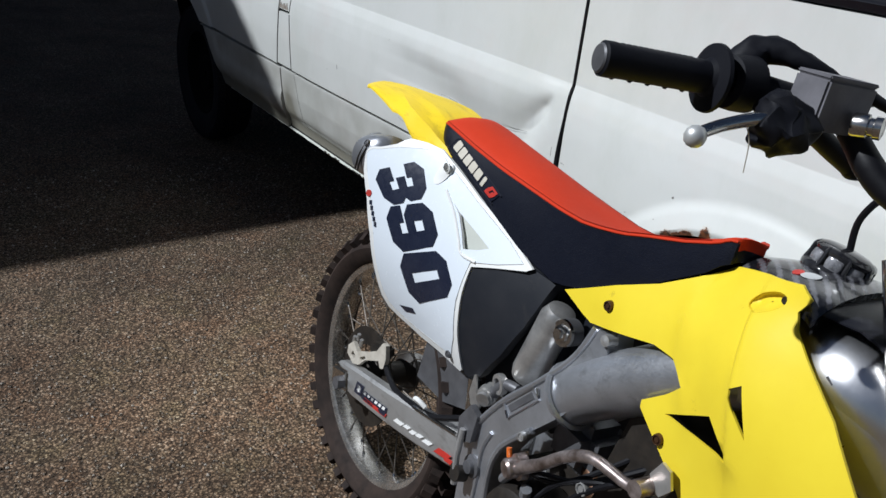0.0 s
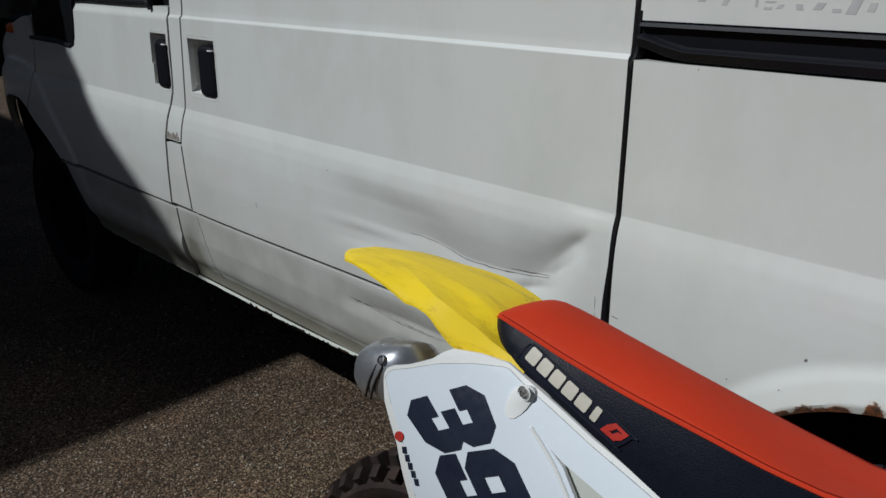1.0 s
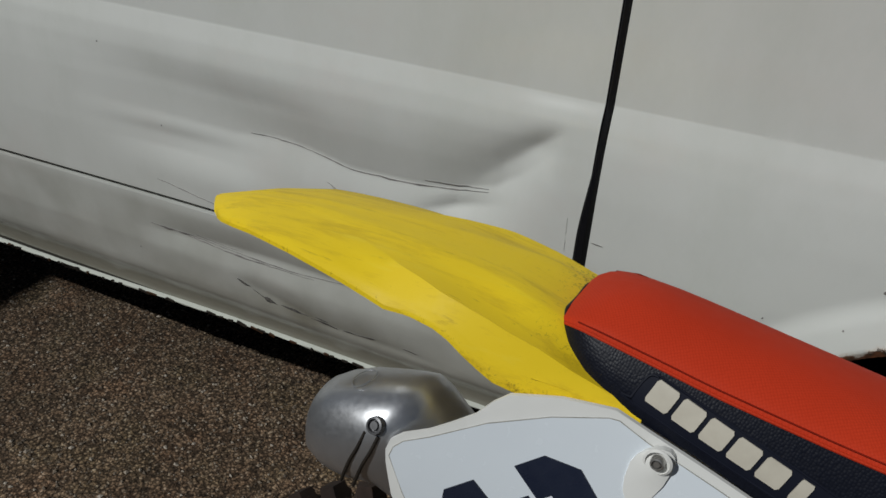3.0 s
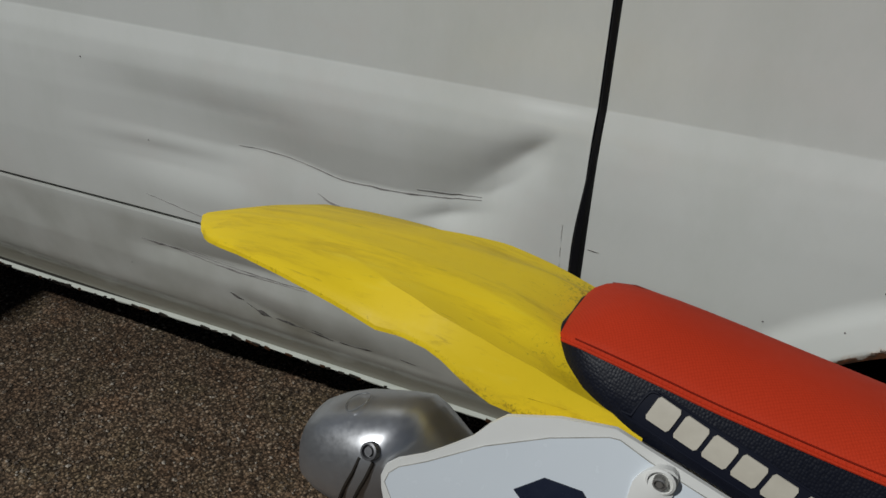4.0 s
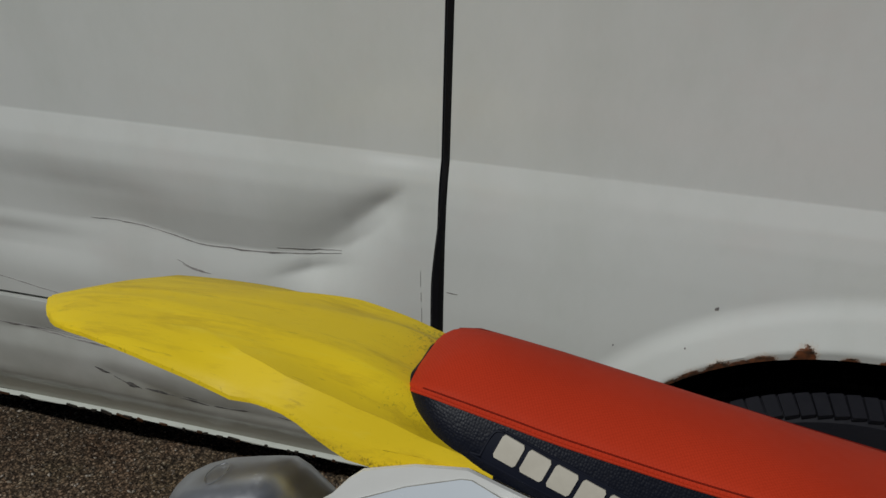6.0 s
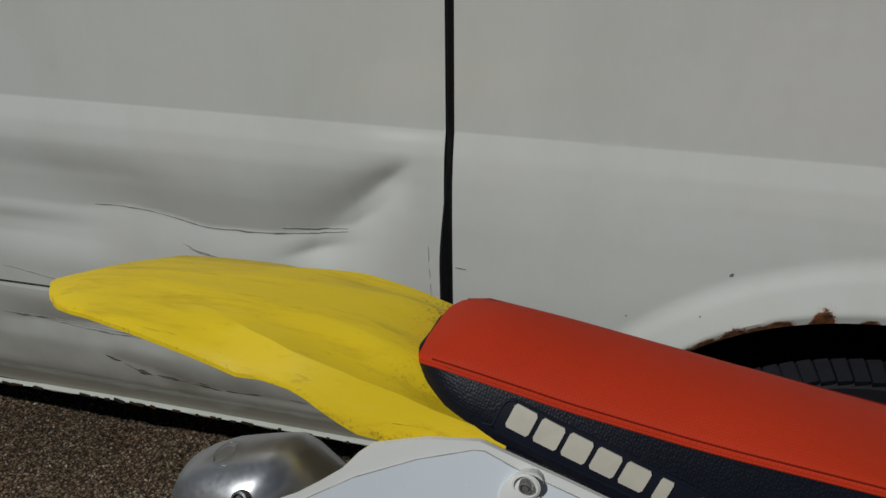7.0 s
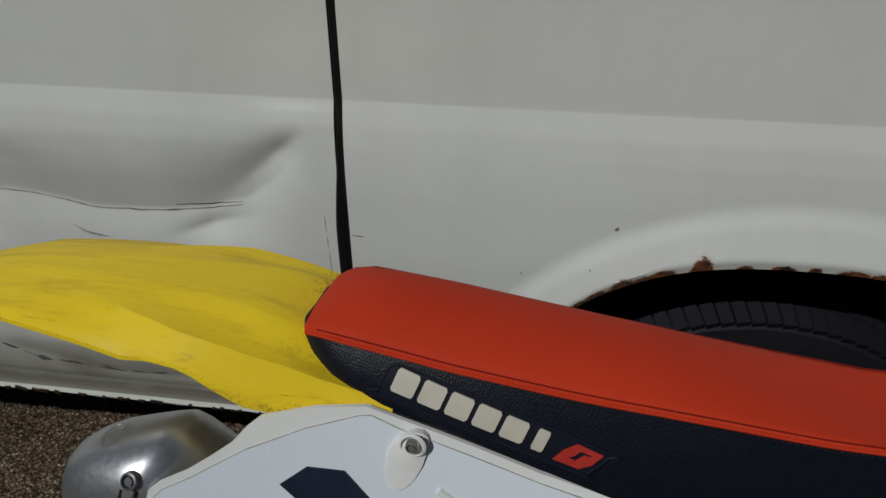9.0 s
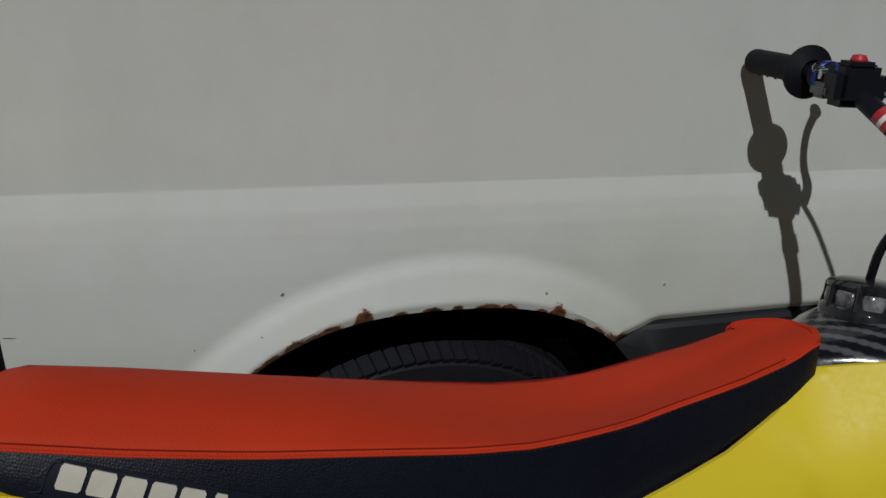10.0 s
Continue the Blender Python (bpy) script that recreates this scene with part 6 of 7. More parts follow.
fr = part("frame", plate(CAST, [], cast_v, 0.055, 3), "alloy", bike, "grey cast alloy frame", 40)
part("casting_edge", tube([(u, cast_v(u, w), w) for u, w in CAST[3:11]], 0.0055, 8, smooth=4), "alloy", fr)
part("casting_edge", tube([(u, cast_v(u, w), w) for u, w in CAST[15:21]], 0.0065, 8, smooth=4), "alloy", fr)
part("casting_rib", tube([(u, cast_v(u, w) - 0.001, w) for u, w in ((0.525, 0.37), (0.522, 0.46), (0.520, 0.52), (0.535, 0.565))], 0.004, 8, smooth=4), "alloy", fr)
part("main_tube", tube([(0.635, -0.072, 0.695), (0.70, -0.070, 0.755), (0.82, -0.062, 0.845), (0.95, -0.05, 0.93), (1.03, -0.02, 0.96)], [0.049, 0.050, 0.052, 0.045, 0.04], 22, smooth=5), "alloy", fr)
part("gusset_lug", lathe([(0.0, -0.012), (0.009, -0.010), (0.010, 0.010)], (0.694, -0.088, 0.834), (0, 1, 0), 14), "swing", fr)
part("frame_spar", tube([(0.505, 0.075, 0.40), (0.508, 0.085, 0.50), (0.53, 0.09, 0.575), (0.60, 0.095, 0.66), (0.70, 0.10, 0.755), (0.82, 0.095, 0.84), (0.95, 0.06, 0.92), (1.03, 0.02, 0.96)], [0.04, 0.046, 0.05, 0.047, 0.052, 0.054, 0.05, 0.04], 18, smooth=5), "alloy", fr)
part("frame_weld", lathe([(0.051, -0.005), (0.0565, -0.002), (0.0565, 0.003), (0.051, 0.006)], (0.645, -0.072, 0.705), (0.72, 0, 0.69), 28), "alloy", fr)
badge = [(0.546, 0.633), (0.596, 0.696), (0.618, 0.686), (0.566, 0.619)]
part("badge_frame", tube([(u, cast_v(u, w) - 0.001, w) for u, w in badge + badge[:1]], 0.003, 6), "alloy", fr)
for q0, q1 in (((0.556, 0.6255), (0.566, 0.6165)), ((0.607, 0.700), (0.614, 0.690))):
    part("badge_end", tube([(q0[0], cast_v(*q0) - 0.003, q0[1]), (q1[0], cast_v(*q1) - 0.003, q1[1])], 0.0026, 8), "chrome", fr)
part("frame_badge", plate([(0.556, 0.634), (0.597, 0.686), (0.607, 0.680), (0.566, 0.628)], [], lambda u, w: cast_v(u, w) - 0.0015, 0.003, 1), "grey", fr)
part("steering_head", lathe([(0.028, -0.09), (0.036, -0.08), (0.036, 0.08), (0.028, 0.09)], (1.06, 0, 0.98), (0.45, 0, -0.89), 24), "alloy", fr)
part("cradle", tube([(1.06, -0.02, 0.92), (1.02, -0.06, 0.70), (0.98, -0.09, 0.45), (0.86, -0.10, 0.33), (0.62, -0.10, 0.31), (0.505, -0.075, 0.40)], 0.02, 12, smooth=5), "alloy", fr)
part("cradle", tube([(1.06, 0.02, 0.92), (1.02, 0.06, 0.70), (0.98, 0.09, 0.45), (0.86, 0.10, 0.33), (0.62, 0.10, 0.31), (0.505, 0.075, 0.40)], 0.02, 12, smooth=5), "alloy", fr)
part("pivot_bolt", lathe([(0.0, -0.016), (0.012, -0.015), (0.014, -0.008), (0.021, -0.006), (0.023, 0.002)], (0.505, cast_v(0.5, 0.47), 0.472), (0, 1, 0), 24), "grey", fr)
part("master_bracket", plate([(0.462, 0.50), (0.452, 0.545), (0.475, 0.585), (0.50, 0.575), (0.498, 0.52)], [], lambda u, w: -0.128, 0.012, 1), "grey", fr)
sk = part("shock_body", tube([(0.559, -0.06, 0.816), (0.558, -0.06, 0.812), (0.553, -0.06, 0.796), (0.523, -0.06, 0.676), (0.519, -0.06, 0.662), (0.518, -0.06, 0.658)], [0.012, 0.024, 0.031, 0.031, 0.027, 0.016], 28), "shockmetal", bike, "grey metal shock reservoir")
part("shock_mount", tube([(0.592, -0.055, 0.790), (0.592, -0.078, 0.790)], 0.023, 20), "grey", sk)
part("shock_washer", lathe([(0.0, -0.012), (0.008, -0.012), (0.009, -0.006), (0.014, -0.005), (0.015, -0.001), (0.0225, -0.001), (0.0235, 0.004)], (0.592, -0.081, 0.790), (0, 1, 0), 24), "chrome", sk, "bright bolt and washer")
part("linkage_arm", tube([(0.478, -0.092, 0.604), (0.495, -0.096, 0.622), (0.515, -0.098, 0.648), (0.545, -0.095, 0.655)], [0.013, 0.011, 0.010, 0.009], 12, smooth=4), "grey", sk)
part("linkage_eye", lathe([(0.0115, -0.007), (0.0185, -0.006), (0.0195, 0.0), (0.0185, 0.006), (0.0115, 0.007)], (0.504, -0.100, 0.642), (0.15, 1, 0.1), 22, closed=True), "shockmetal", sk)
part("pump_cap", lathe([(0.0, -0.020), (0.013, -0.020), (0.0145, -0.015), (0.0165, -0.014), (0.0165, -0.007), (0.0185, -0.006), (0.0185, 0.006), (0.014, 0.008), (0.014, 0.02)], (0.480, -0.100, 0.606), (-0.45, 0.85, 0.2), 22), "shockmetal", sk, "grey pump cap")
part("pump_bracket", plate([(0.446, 0.628), (0.452, 0.630), (0.460, 0.605), (0.482, 0.582), (0.476, 0.570), (0.456, 0.572), (0.444, 0.590)], [], lambda u, w: -0.113, 0.004, 1), "shockmetal", sk)
part("pump_rod", tube([(0.476, -0.132, 0.535), (0.480, -0.134, 0.48), (0.489, -0.132, 0.425)], 0.006, 10), "swing", sk)
part("rod_knuckle", tube([(0.492, -0.140, 0.452), (0.494, -0.118, 0.448)], 0.015, 14), "dark", sk)
bolt((0.452, -0.102, 0.577), 0.016, "chrome", parent=sk)
part("brake_reservoir", tube([(0.418, -0.085, 0.60), (0.43, -0.085, 0.54)], 0.012, 14), "chrome", sk)


def arm_sheet(sg):
    rows = []
    for u, w, h, v in ((-0.055, 0.342, 0.022, 0.098), (-0.03, 0.348, 0.030, 0.102), (0.05, 0.367, 0.036, 0.110), (0.20, 0.402, 0.038, 0.114), (0.33, 0.433, 0.039, 0.112), (0.43, 0.455, 0.038, 0.106), (0.50, 0.470, 0.034, 0.095)):
        t = 0.018
        rows.append([(u, sg * (v + a), w + b) for a, b in ((0, -h), (0.006, -h + 0.006), (0.008, 0), (0.006, h - 0.006), (0, h), (-t, h), (-t - 0.004, 0), (-t, -h))])
    return rows_mesh(rows, close_v=True, caps=True)


sw = part("swingarm", arm_sheet(-1), "swing", bike, "grey alloy swingarm with worn stickers", 30)
part("swingarm_leg", arm_sheet(1), "swing", sw, angle=30)
part("swingarm_bridge", box((0.10, 0.20, 0.06), (0.405, 0, 0.45), Matrix.Rotation(radians(-14), 3, "Y"), 0.012), "swing", sw)


def arm_mark(u0, u1, lo, hi, material, off=0.0, name="sticker"):
    def wl(u):
        return 0.352 + 0.21 * u
    quad = [(u0, wl(u0) + lo), (u1, wl(u1) + lo), (u1 + off, wl(u1) + hi), (u0 + off, wl(u0) + hi)]
    part(name, plate(quad, [], lambda u, w: -tab([(-0.03, 0.102), (0.05, 0.110), (0.2, 0.114), (0.33, 0.112), (0.43, 0.106)], u) - 0.0095, 0.001, 1), material, sw)


arm_mark(0.066, 0.100, -0.010, 0.020, "navy", 0.006)
arm_mark(0.076, 0.092, -0.003, 0.013, "whiteplastic", 0.004)
arm_mark(0.104, 0.212, -0.012, 0.011, "navy", 0.004)
for k in range(6):
    arm_mark(0.110 + 0.017 * k, 0.121 + 0.017 * k, 0.001, 0.009, "whiteplastic", 0.003)
arm_mark(0.112, 0.214, -0.013, -0.003, "redprint", 0.004)
for k, (a, b) in enumerate(((0.245, 0.275), (0.281, 0.300), (0.305, 0.322), (0.327, 0.345), (0.351, 0.375))):
    arm_mark(a, b, -0.006 + 0.003 * (k % 2), 0.005 + 0.002 * (k % 2), "whiteplastic", 0.010)
arm_mark(0.392, 0.432, -0.010, 0.006, "redprint", 0.012)
arm_mark(0.425, 0.448, -0.014, -0.003, "redprint", 0.004)
part("edge_trim", tube([(0.30, -0.120, 0.466), (0.37, -0.118, 0.481), (0.44, -0.112, 0.494)], 0.004, 8), "chrome", sw)
part("axle_block", box((0.075, 0.03, 0.05), (-0.012, -0.106, 0.345), Matrix.Rotation(radians(-14), 3, "Y"), 0.006), "chrome", sw)
part("axle_nut", tube([(0.008, -0.118, 0.345), (0.008, -0.138, 0.345)], 0.016, 6), "grey", sw)
cal = part("brake_caliper", box((0.07, 0.030, 0.030), (0.085, -0.080, 0.470), Matrix.Rotation(radians(-18), 3, "Y"), 0.007), "dark", bike, "rear brake caliper on a pale alloy bracket")
part("caliper_bracket", plate([(-0.022, 0.405), (-0.024, 0.425), (-0.005, 0.445), (0.02, 0.432), (0.055, 0.450), (0.10, 0.478), (0.118, 0.508), (0.132, 0.508), (0.142, 0.480), (0.138, 0.455), (0.126, 0.450), (0.115, 0.462), (0.06, 0.432), (0.035, 0.405), (0.01, 0.395)], [[(-0.004, 0.412), (0.0, 0.424), (0.018, 0.418), (0.012, 0.408)], [(0.035, 0.424), (0.055, 0.440), (0.062, 0.438), (0.045, 0.422)]], lambda u, w: -0.104, 0.010, 1), "pale", cal, "pale alloy caliper bracket")
for q in ((-0.012, 0.438), (0.004, 0.452), (0.02, 0.446)):
    part("bracket_pin", tube([(q[0], -0.098, q[1]), (q[0] + 0.004, -0.100, q[1] + 0.018)], 0.0045, 8), "swing", cal)
part("brake_hose", tube([(0.13, -0.095, 0.462), (0.20, -0.105, 0.444), (0.28, -0.110, 0.458), (0.36, -0.115, 0.482), (0.44, -0.11, 0.53)], 0.0065, 8, smooth=6), "seal", cal)
part("hose_clip", tube([(0.312, -0.112, 0.480), (0.310, -0.128, 0.492), (0.328, -0.134, 0.502), (0.346, -0.126, 0.495)], 0.005, 8, smooth=4), "whiteplastic", cal)
part("inner_guard", plate([(0.20, 0.47), (0.21, 0.60), (0.30, 0.60), (0.36, 0.56), (0.38, 0.50), (0.30, 0.47)], [], lambda u, w: -0.055 + 0.02 * (u - 0.2), 0.004, 1), "grey", bike)
part("chain_guide", box((0.16, 0.03, 0.05), (0.22, 0.10, 0.36), None, 0.01), "blackpanel", bike)

# engine
eng = part("engine", box((0.30, 0.20, 0.24), (0.72, 0, 0.46), None, 0.05), "dark", bike, "dark alloy engine with clutch cover and kick lever")
part("clutch_cover", lathe([(0.0, -0.03), (0.055, -0.03), (0.072, -0.022), (0.078, 0.0), (0.08, 0.03)], (0.66, -0.12, 0.46), (0, 1, 0), 32), "dark", eng)
part("cylinder", box((0.16, 0.15, 0.24), (0.82, 0, 0.66), Matrix.Rotation(radians(10), 3, "Y"), 0.02), "dark", eng)
kick = part("kick_lever", tube([(0.640, -0.145, 0.572), (0.668, -0.152, 0.598), (0.700, -0.156, 0.627), (0.738, -0.158, 0.668), (0.772, -0.157, 0.694), (0.800, -0.156, 0.704), (0.858, -0.155, 0.708), (0.880, -0.155, 0.722)], [0.012, 0.011, 0.010, 0.0095, 0.0095, 0.009, 0.008, 0.008], 14, smooth=5), "kick", eng, "worn grey metal kick lever")
part("kick_boss", lathe([(0.0, -0.022), (0.014, -0.022), (0.017, -0.018), (0.017, -0.002), (0.022, 0.0), (0.022, 0.016), (0.012, 0.018)], (0.638, -0.142, 0.573), (0.25, 1, 0.15), 20), "kick", kick)
part("kick_joint", tube([(0.882, -0.176, 0.724), (0.882, -0.138, 0.724)], 0.013, 14), "kick", kick)
part("kick_plate", plate([(0.878, 0.742), (0.890, 0.768), (0.906, 0.764), (0.916, 0.742), (0.902, 0.722), (0.888, 0.726)], [], lambda u, w: -0.150, 0.005, 1), "shockmetal", kick)
part("breather", tube([(0.606, -0.138, 0.588), (0.612, -0.138, 0.574)], 0.0048, 10), "orange", eng)
part("header_pipe", tube([(0.88, -0.05, 0.66), (0.97, -0.09, 0.66), (1.02, -0.11, 0.60), (0.98, -0.12, 0.52), (0.90, -0.12, 0.50)], 0.022, 14, smooth=6), "brown", eng)
part("mid_pipe", tube([(0.90, -0.10, 0.50), (0.75, -0.05, 0.56), (0.60, 0.0, 0.64), (0.45, 0.0, 0.68)], 0.021, 14, smooth=5), "brown", eng)
part("carburettor", box((0.10, 0.10, 0.09), (0.66, -0.02, 0.62), None, 0.02), "grey", eng)
for k in range(4):
    pts = [(0.60 + 0.03 * k, -0.10 - 0.01 * k, 0.50), (0.62 + 0.05 * k, -0.13, 0.56 + 0.02 * k), (0.72 + 0.04 * k, -0.12, 0.60 + 0.03 * k), (0.80 + 0.03 * k, -0.06, 0.70)]
    part("cable", tube(pts, 0.005, 8, smooth=6), "seal", eng)
for k in range(9):
    ru = random.Random(k)
    at = (0.58 + 0.30 * ru.random(), -0.115 - 0.02 * ru.random(), 0.42 + 0.26 * ru.random())
    bolt(at, 0.007 + 0.005 * ru.random(), "swing", parent=eng)
for k in range(5):
    ru = random.Random(40 + k)
    a = Vector((0.60 + 0.06 * k, -0.125, 0.50 + 0.04 * ru.random()))
    part("engine_fitting", tube([a, a + Vector((0.03 * ru.random(), -0.012, 0.035))], 0.009 + 0.005 * ru.random(), 10), "alloy", eng)
part("foot_peg", box((0.06, 0.10, 0.02), (0.60, -0.18, 0.36), None, 0.006), "grey", bike)
part("radiator", box((0.04, 0.12, 0.28), (1.03, -0.08, 0.80), Matrix.Rotation(radians(12), 3, "Y"), 0.006), "dark", bike)
part("radiator", box((0.04, 0.12, 0.28), (1.03, 0.05, 0.80), Matrix.Rotation(radians(12), 3, "Y"), 0.006), "dark", bike)

# handlebar, turned to the right with the fork
BE = Vector((0.159, 0.987, 0.018)).normalized()
BF = Vector((BE.y, -BE.x, 0)).normalized()
BC = Vector((0.9295, -0.0305, 1.2615))
UP = Vector((0, 0, 1))


def hb(along, fwd=0.0, up=0.0):
    return BC + BE * along + BF * fwd + UP * up


bar = part("handlebar", tube([hb(-0.400), hb(-0.285, 0.018, 0.0), hb(-0.22, 0.030, -0.004), hb(-0.12, 0.062, -0.055), hb(-0.09, 0.066, -0.062), hb(0.09, 0.066, -0.062), hb(0.12, 0.062, -0.055), hb(0.22, 0.030, -0.004), hb(0.285, 0.018, 0.0), hb(0.400)], 0.0115, 14, smooth=6), "blackplastic", bike, "black handlebar with rubber grips and levers")
for sg in (-1, 1):
    e, i = hb(0.405 * sg), hb(0.285 * sg, 0.018)
    d = (i - e).normalized()
    g = part("grip", lathe([(0.0, 0.0), (0.012, 0.0), (0.0165, 0.003), (0.0168, 0.012), (0.0160, 0.02), (0.0160, 0.112), (0.019, 0.116), (0.033, 0.118), (0.0335, 0.122), (0.020, 0.128), (0.016, 0.13)], e, d, 28), "grip", bar, "black ribbed rubber grip")
    bm = bmesh.new()
    side = (d.cross(UP)).normalized()
    for k in range(13):
        box((0.0045, 0.003, 0.0012), e + d * (0.022 + 0.006 * k) + UP * 0.0158 - side * 0.003, Matrix((d, side, UP)).transposed(), 0.0004, bm)
    for k in range(5):
        box((0.005, 0.004, 0.003), e + d * (0.018 + 0.019 * k) - UP * 0.0160, Matrix((d, side, UP)).transposed(), 0.001, bm)
    part("grip_ribs", bm, "grip", g)
    part("grip_end", lathe([(0.0, -0.0015), (0.0125, -0.001), (0.014, 0.0008)], e, d, 20), "grey", g)
# throttle housing, cable, brake lever and master cylinder on the right
th = part("throttle_housing", lathe([(0.018, 0.0), (0.026, 0.003), (0.028, 0.02), (0.028, 0.032), (0.02, 0.036)], hb(-0.272, 0.02), BE, 24), "grip", bar, "black throttle housing")
bm = tube([(0.913, -0.272, 1.240), (0.898, -0.268, 1.266), (0.896, -0.262, 1.283), (0.906, -0.25, 1.293), (0.928, -0.24, 1.292), (0.946, -0.225, 1.286), (0.961, -0.21, 1.281), (0.977, -0.19, 1.275), (0.991, -0.17, 1.268), (1.03, -0.10, 1.24)], [0.023, 0.021, 0.0175, 0.0145, 0.0105, 0.0085, 0.0065, 0.0055, 0.005, 0.0045], 22, smooth=6)
for v in bm.verts:
    v.co += Vector((noise.noise(v.co * 70), noise.noise(v.co * 70 + Vector((9, 0, 0))), noise.noise(v.co * 70 + Vector((0, 9, 0))))) * 0.003
part("throttle_spout", bm, "grip", th, "creased black rubber throttle boot")
part("throttle_cable", tube([(0.955, -0.20, 1.262), (0.975, -0.17, 1.266), (0.995, -0.165, 1.266), (1.04, -0.10, 1.23)], 0.005, 8, smooth=5), "seal", th)
tz = Matrix.Rotation(-math.atan2(BE.x, BE.y), 3, "Z")
mc = part("master_cylinder", box((0.042, 0.066, 0.048), hb(-0.188, 0.075, 0.0), tz, 0.0025), "mcgrey", bar, "worn grey brake master cylinder", 20)
part("reservoir_cap", box((0.041, 0.065, 0.004), hb(-0.188, 0.075, 0.0255), tz, 0.0012), "mcgrey", mc, angle=20)
part("bar_clamp", tube([hb(-0.235, 0.028, -0.004), hb(-0.170, 0.046, -0.010)], 0.0175, 18), "grip", mc)
part("hose_union", lathe([(0.0, 0.0), (0.0105, 0.0), (0.0115, 0.002), (0.0115, 0.014), (0.009, 0.015), (0.009, 0.019), (0.011, 0.020), (0.011, 0.026), (0.006, 0.028), (0.0, 0.028)], (1.001, -0.225, 1.247), (0.024, 0.010, 0.003), 20), "chrome", mc)
part("brake_line", tube([(0.985, -0.205, 1.240), (1.000, -0.20, 1.228), (1.018, -0.20, 1.213), (1.04, -0.195, 1.197), (1.08, -0.185, 1.18), (1.14, -0.15, 1.15)], [0.010, 0.013, 0.014, 0.014, 0.012, 0.01], 14, smooth=6), "seal", mc)
lev = part("brake_lever", tube([hb(-0.205, 0.084, -0.022), hb(-0.235, 0.086, -0.020), hb(-0.270, 0.080, -0.022), hb(-0.308, 0.078, -0.032), hb(-0.335, 0.080, -0.042)], [0.011, 0.009, 0.0068, 0.006, 0.006], 12, smooth=5), "chrome", bar, "polished brake lever with ball end")
part("lever_ball", lathe([(0.0, -0.0105), (0.0055, -0.009), (0.009, -0.0055), (0.0105, 0.0), (0.009, 0.0055), (0.0055, 0.009), (0.0, 0.0105)], hb(-0.339, 0.081, -0.045), (0, 0, 1), 20), "ball", lev)
bm = tube([(0.952, -0.300, 1.232), (0.954, -0.298, 1.232), (0.960, -0.290, 1.232), (0.968, -0.276, 1.230), (0.978, -0.264, 1.234), (0.986, -0.256, 1.240)], [0.012, 0.022, 0.028, 0.029, 0.025, 0.012], 30, smooth=6)
for v in bm.verts:
    v.co += Vector((noise.noise(v.co * 60), noise.noise(v.co * 60 + Vector((9, 0, 0))), noise.noise(v.co * 60 + Vector((0, 9, 0))))) * 0.008
part("dust_cover", bm, "grip", lev, "crumpled black rubber dust cover")
part("straw", tube([hb(-0.282, 0.078, -0.030), hb(-0.270, 0.076, -0.045), hb(-0.262, 0.074, -0.075)], 0.0006, 5, smooth=4), "cream", lev)
# clutch side
cp = part("clutch_perch", tube([hb(0.262, 0.020), hb(0.215, 0.030)], 0.0170, 18), "blackplastic", bar, "black, blue and red clutch lever perch")
part("perch_band", lathe([(0.0172, -0.006), (0.0185, -0.005), (0.0185, 0.005), (0.0172, 0.006)], hb(0.246, 0.023), BE, 20, closed=True), "blue", cp)
part("band_clip", box((0.014, 0.007, 0.010), hb(0.243, 0.008, 0.010), tz, 0.002), "chrome", cp)
part("perch_body", box((0.060, 0.046, 0.046), hb(0.208, 0.036, -0.006), tz, 0.009), "blackplastic", cp)
part("perch_cap", box((0.034, 0.030, 0.008), hb(0.206, 0.034, 0.019), tz, 0.003), "blackplastic", cp)
part("perch_arm", box((0.020, 0.030, 0.018), hb(0.228, 0.010, -0.014), tz, 0.005), "grey", cp)
part("hot_start_knob", lathe([(0.0, 0.006), (0.007, 0.005), (0.0095, 0.0), (0.008, -0.006)], hb(0.203, 0.033, 0.025), (0, 0, 1), 16), "red", cp)
part("clutch_lever", tube([hb(0.215, 0.075, -0.012), hb(0.25, 0.086, -0.016), hb(0.30, 0.084, -0.016), hb(0.345, 0.092, -0.018), hb(0.372, 0.104, -0.016), hb(0.382, 0.108, -0.015)], [0.009, 0.008, 0.006, 0.006, 0.006, 0.010], 12, smooth=5), "grey", cp)
part("perch_wrap", tube([hb(0.160, 0.047, -0.028), hb(0.143, 0.055, -0.041)], 0.0135, 14), "red", cp)
part("wrap_band", tube([hb(0.153, 0.050, -0.033), hb(0.149, 0.052, -0.036)], 0.0142, 14), "whiteplastic", cp)
part("perch_bolt", lathe([(0.0, -0.006), (0.006, -0.005), (0.007, 0.004)], hb(0.232, 0.010, 0.004), BF, 12), "chrome", cp)
part("perch_screw", lathe([(0.0, -0.006), (0.005, -0.005), (0.006, 0.004)], hb(0.215, 0.020, 0.012), BF, 12), "blue", cp)
part("clutch_cable", tube([hb(0.20, 0.07, -0.006), hb(0.14, 0.10, -0.01), hb(0.06, 0.14, -0.04), hb(0.03, 0.14, -0.12)], 0.004, 8, smooth=6), "seal", cp)

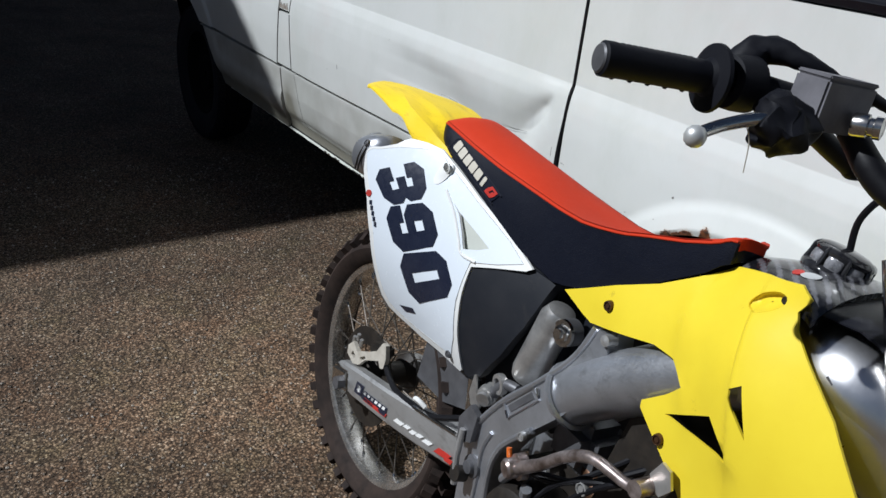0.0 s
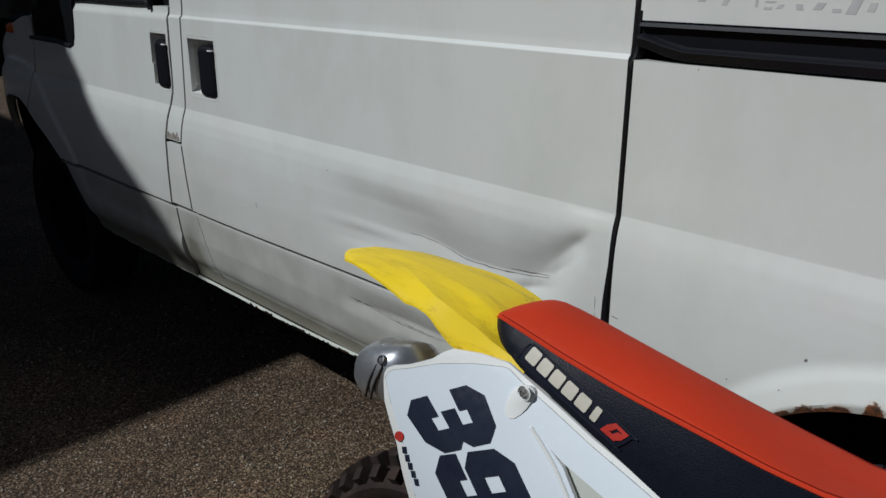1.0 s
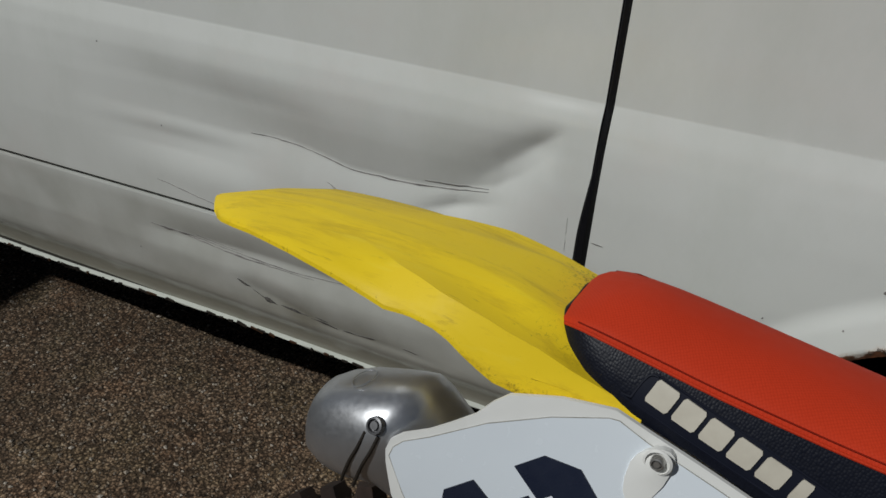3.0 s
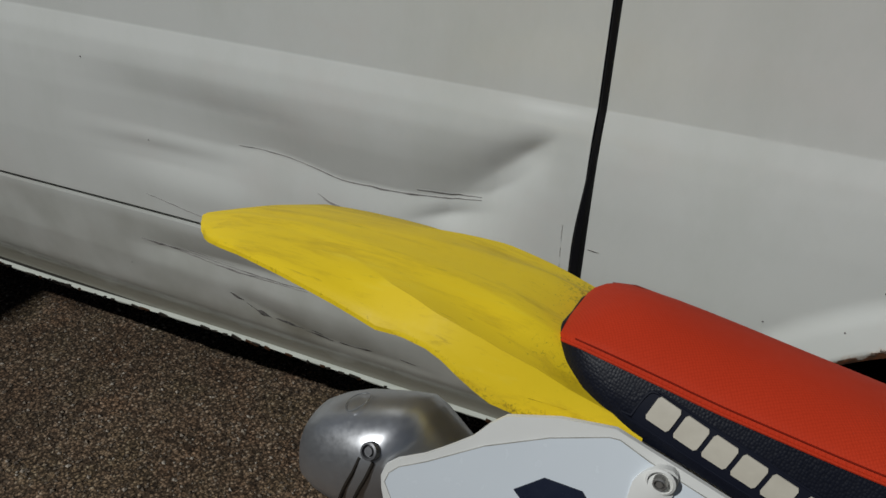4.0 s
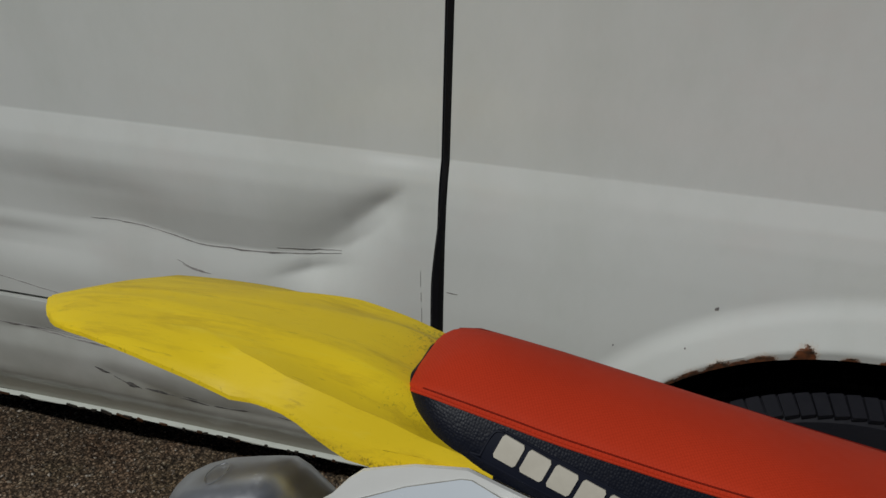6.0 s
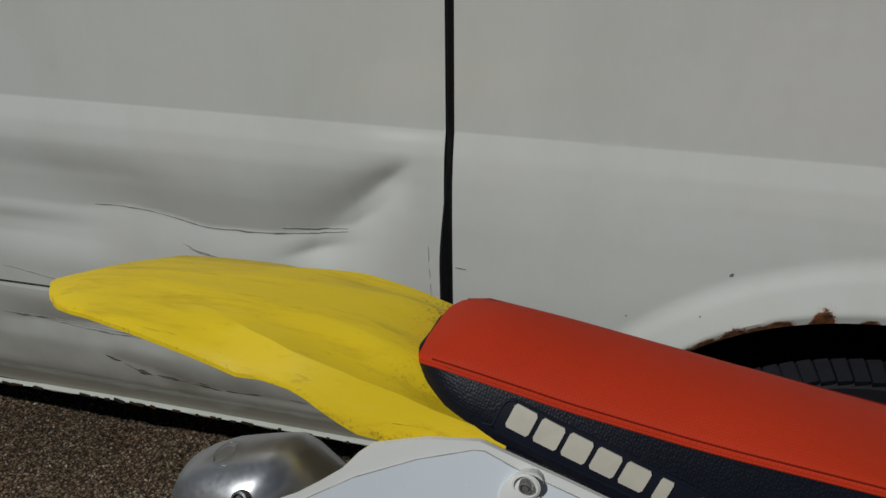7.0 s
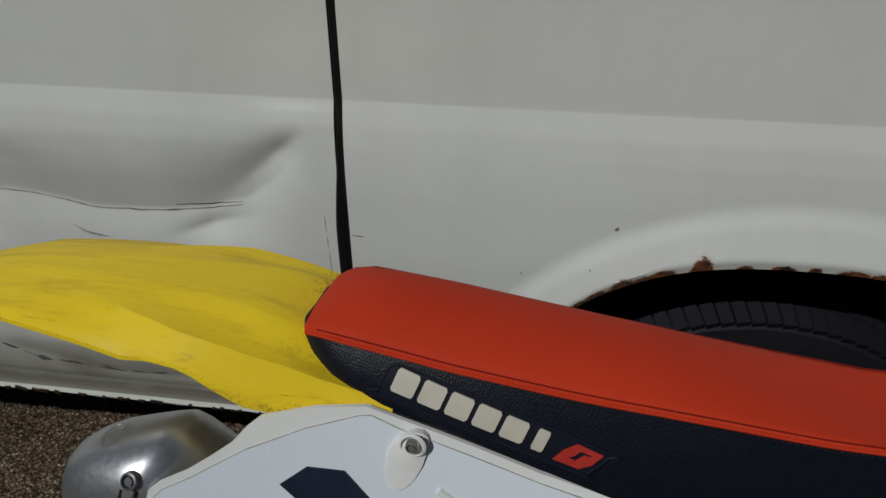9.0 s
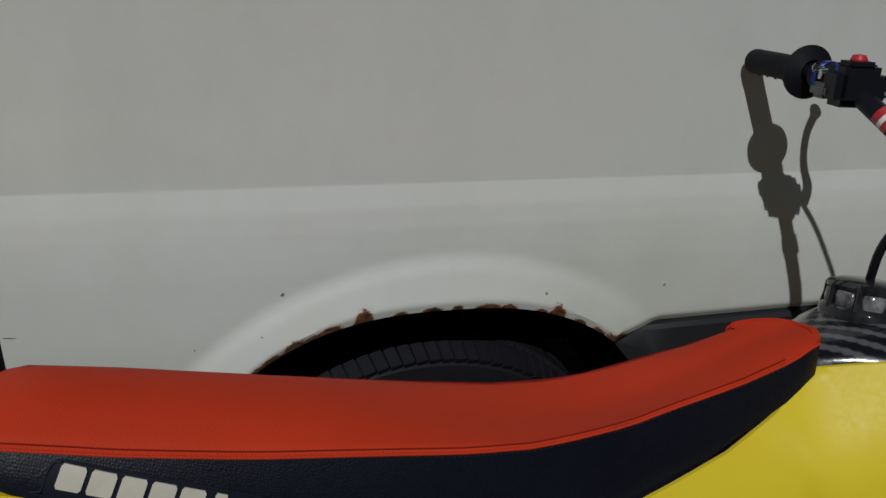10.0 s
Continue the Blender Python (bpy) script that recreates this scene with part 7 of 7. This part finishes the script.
# fork, front wheel and mudguard
HEAD = Vector((1.075, -0.005, 1.10))
RAKE = (BF * 0.46 + UP * -0.89).normalized()
frk = part("fork", box((0.07, 0.22, 0.03), HEAD + RAKE * 0.02, Matrix.Rotation(-math.atan2(BE.x, BE.y), 3, "Z"), 0.01), "alloy", bike, "upside-down fork in its clamps")
for sg in (-1, 1):
    s = BE * (0.098 * sg)
    part("fork_tube", tube([HEAD + s - RAKE * 0.03, HEAD + s + RAKE * 0.48], 0.027, 20), "chrome", frk)
    part("fork_leg", tube([HEAD + s + RAKE * 0.48, HEAD + s + RAKE * 0.80, HEAD + s * 0.9 + RAKE * 0.88], [0.022, 0.024, 0.03], 18), "alloy", frk)
turn = Matrix.Rotation(-math.atan2(BE.x, BE.y), 3, "Z")
FWC = HEAD + RAKE * 0.86
FWC.z = 0.352
bike_wheel(FWC, turn, 0.350, 0.09, 0.272, 40, "front_wheel")
rows = []
for a in np.linspace(0.5, 2.5, 14):
    c = FWC + BF * (-0.43 * math.cos(a)) + UP * (0.43 * math.sin(a) + 0.03)
    rows.append([c + BE * (0.065 * s) - UP * 0.03 * abs(s) ** 2 for s in (-1, -0.6, 0, 0.6, 1)])
part("front_mudguard", thicken(rows_mesh(rows), (0, 0, -1), 0.004), "yellow", bike, "yellow front mudguard", 50)

# ---- loose stones on the yard where the camera passes near ----
def stones(name, count, x0, x1, y0, y1, r0, r1):
    rng = np.random.default_rng(5)
    base = np.array([(1, 0, 0), (-1, 0, 0), (0, 1, 0), (0, -1, 0), (0, 0, 1), (0, 0, -1)], float)
    tri = [(0, 2, 4), (2, 1, 4), (1, 3, 4), (3, 0, 4), (2, 0, 5), (1, 2, 5), (3, 1, 5), (0, 3, 5)]
    verts, faces = [], []
    for i in range(count):
        r = r0 + (r1 - r0) * rng.random() ** 3
        a = rng.random() * 6.28
        rot = np.array([[math.cos(a), -math.sin(a), 0], [math.sin(a), math.cos(a), 0], [0, 0, 1]])
        p = (base * (r * (0.7 + 0.6 * rng.random((6, 1))))) * (1, 0.8, 0.6) @ rot.T + (x0 + (x1 - x0) * rng.random(), y0 + (y1 - y0) * rng.random(), r * 0.3)
        verts += p.tolist()
        faces += [tuple(6 * i + k for k in t) for t in tri]
    me = bpy.data.meshes.new(name)
    me.from_pydata(verts, [], faces)
    me.materials.append(M["stone"])
    tagged(new(name, me), "small loose brown and grey stones on asphalt", "gravel", kind="stuff")


stones("loose_stones", 26000, -2.6, 0.9, -1.3, 0.75, 0.0018, 0.0068)
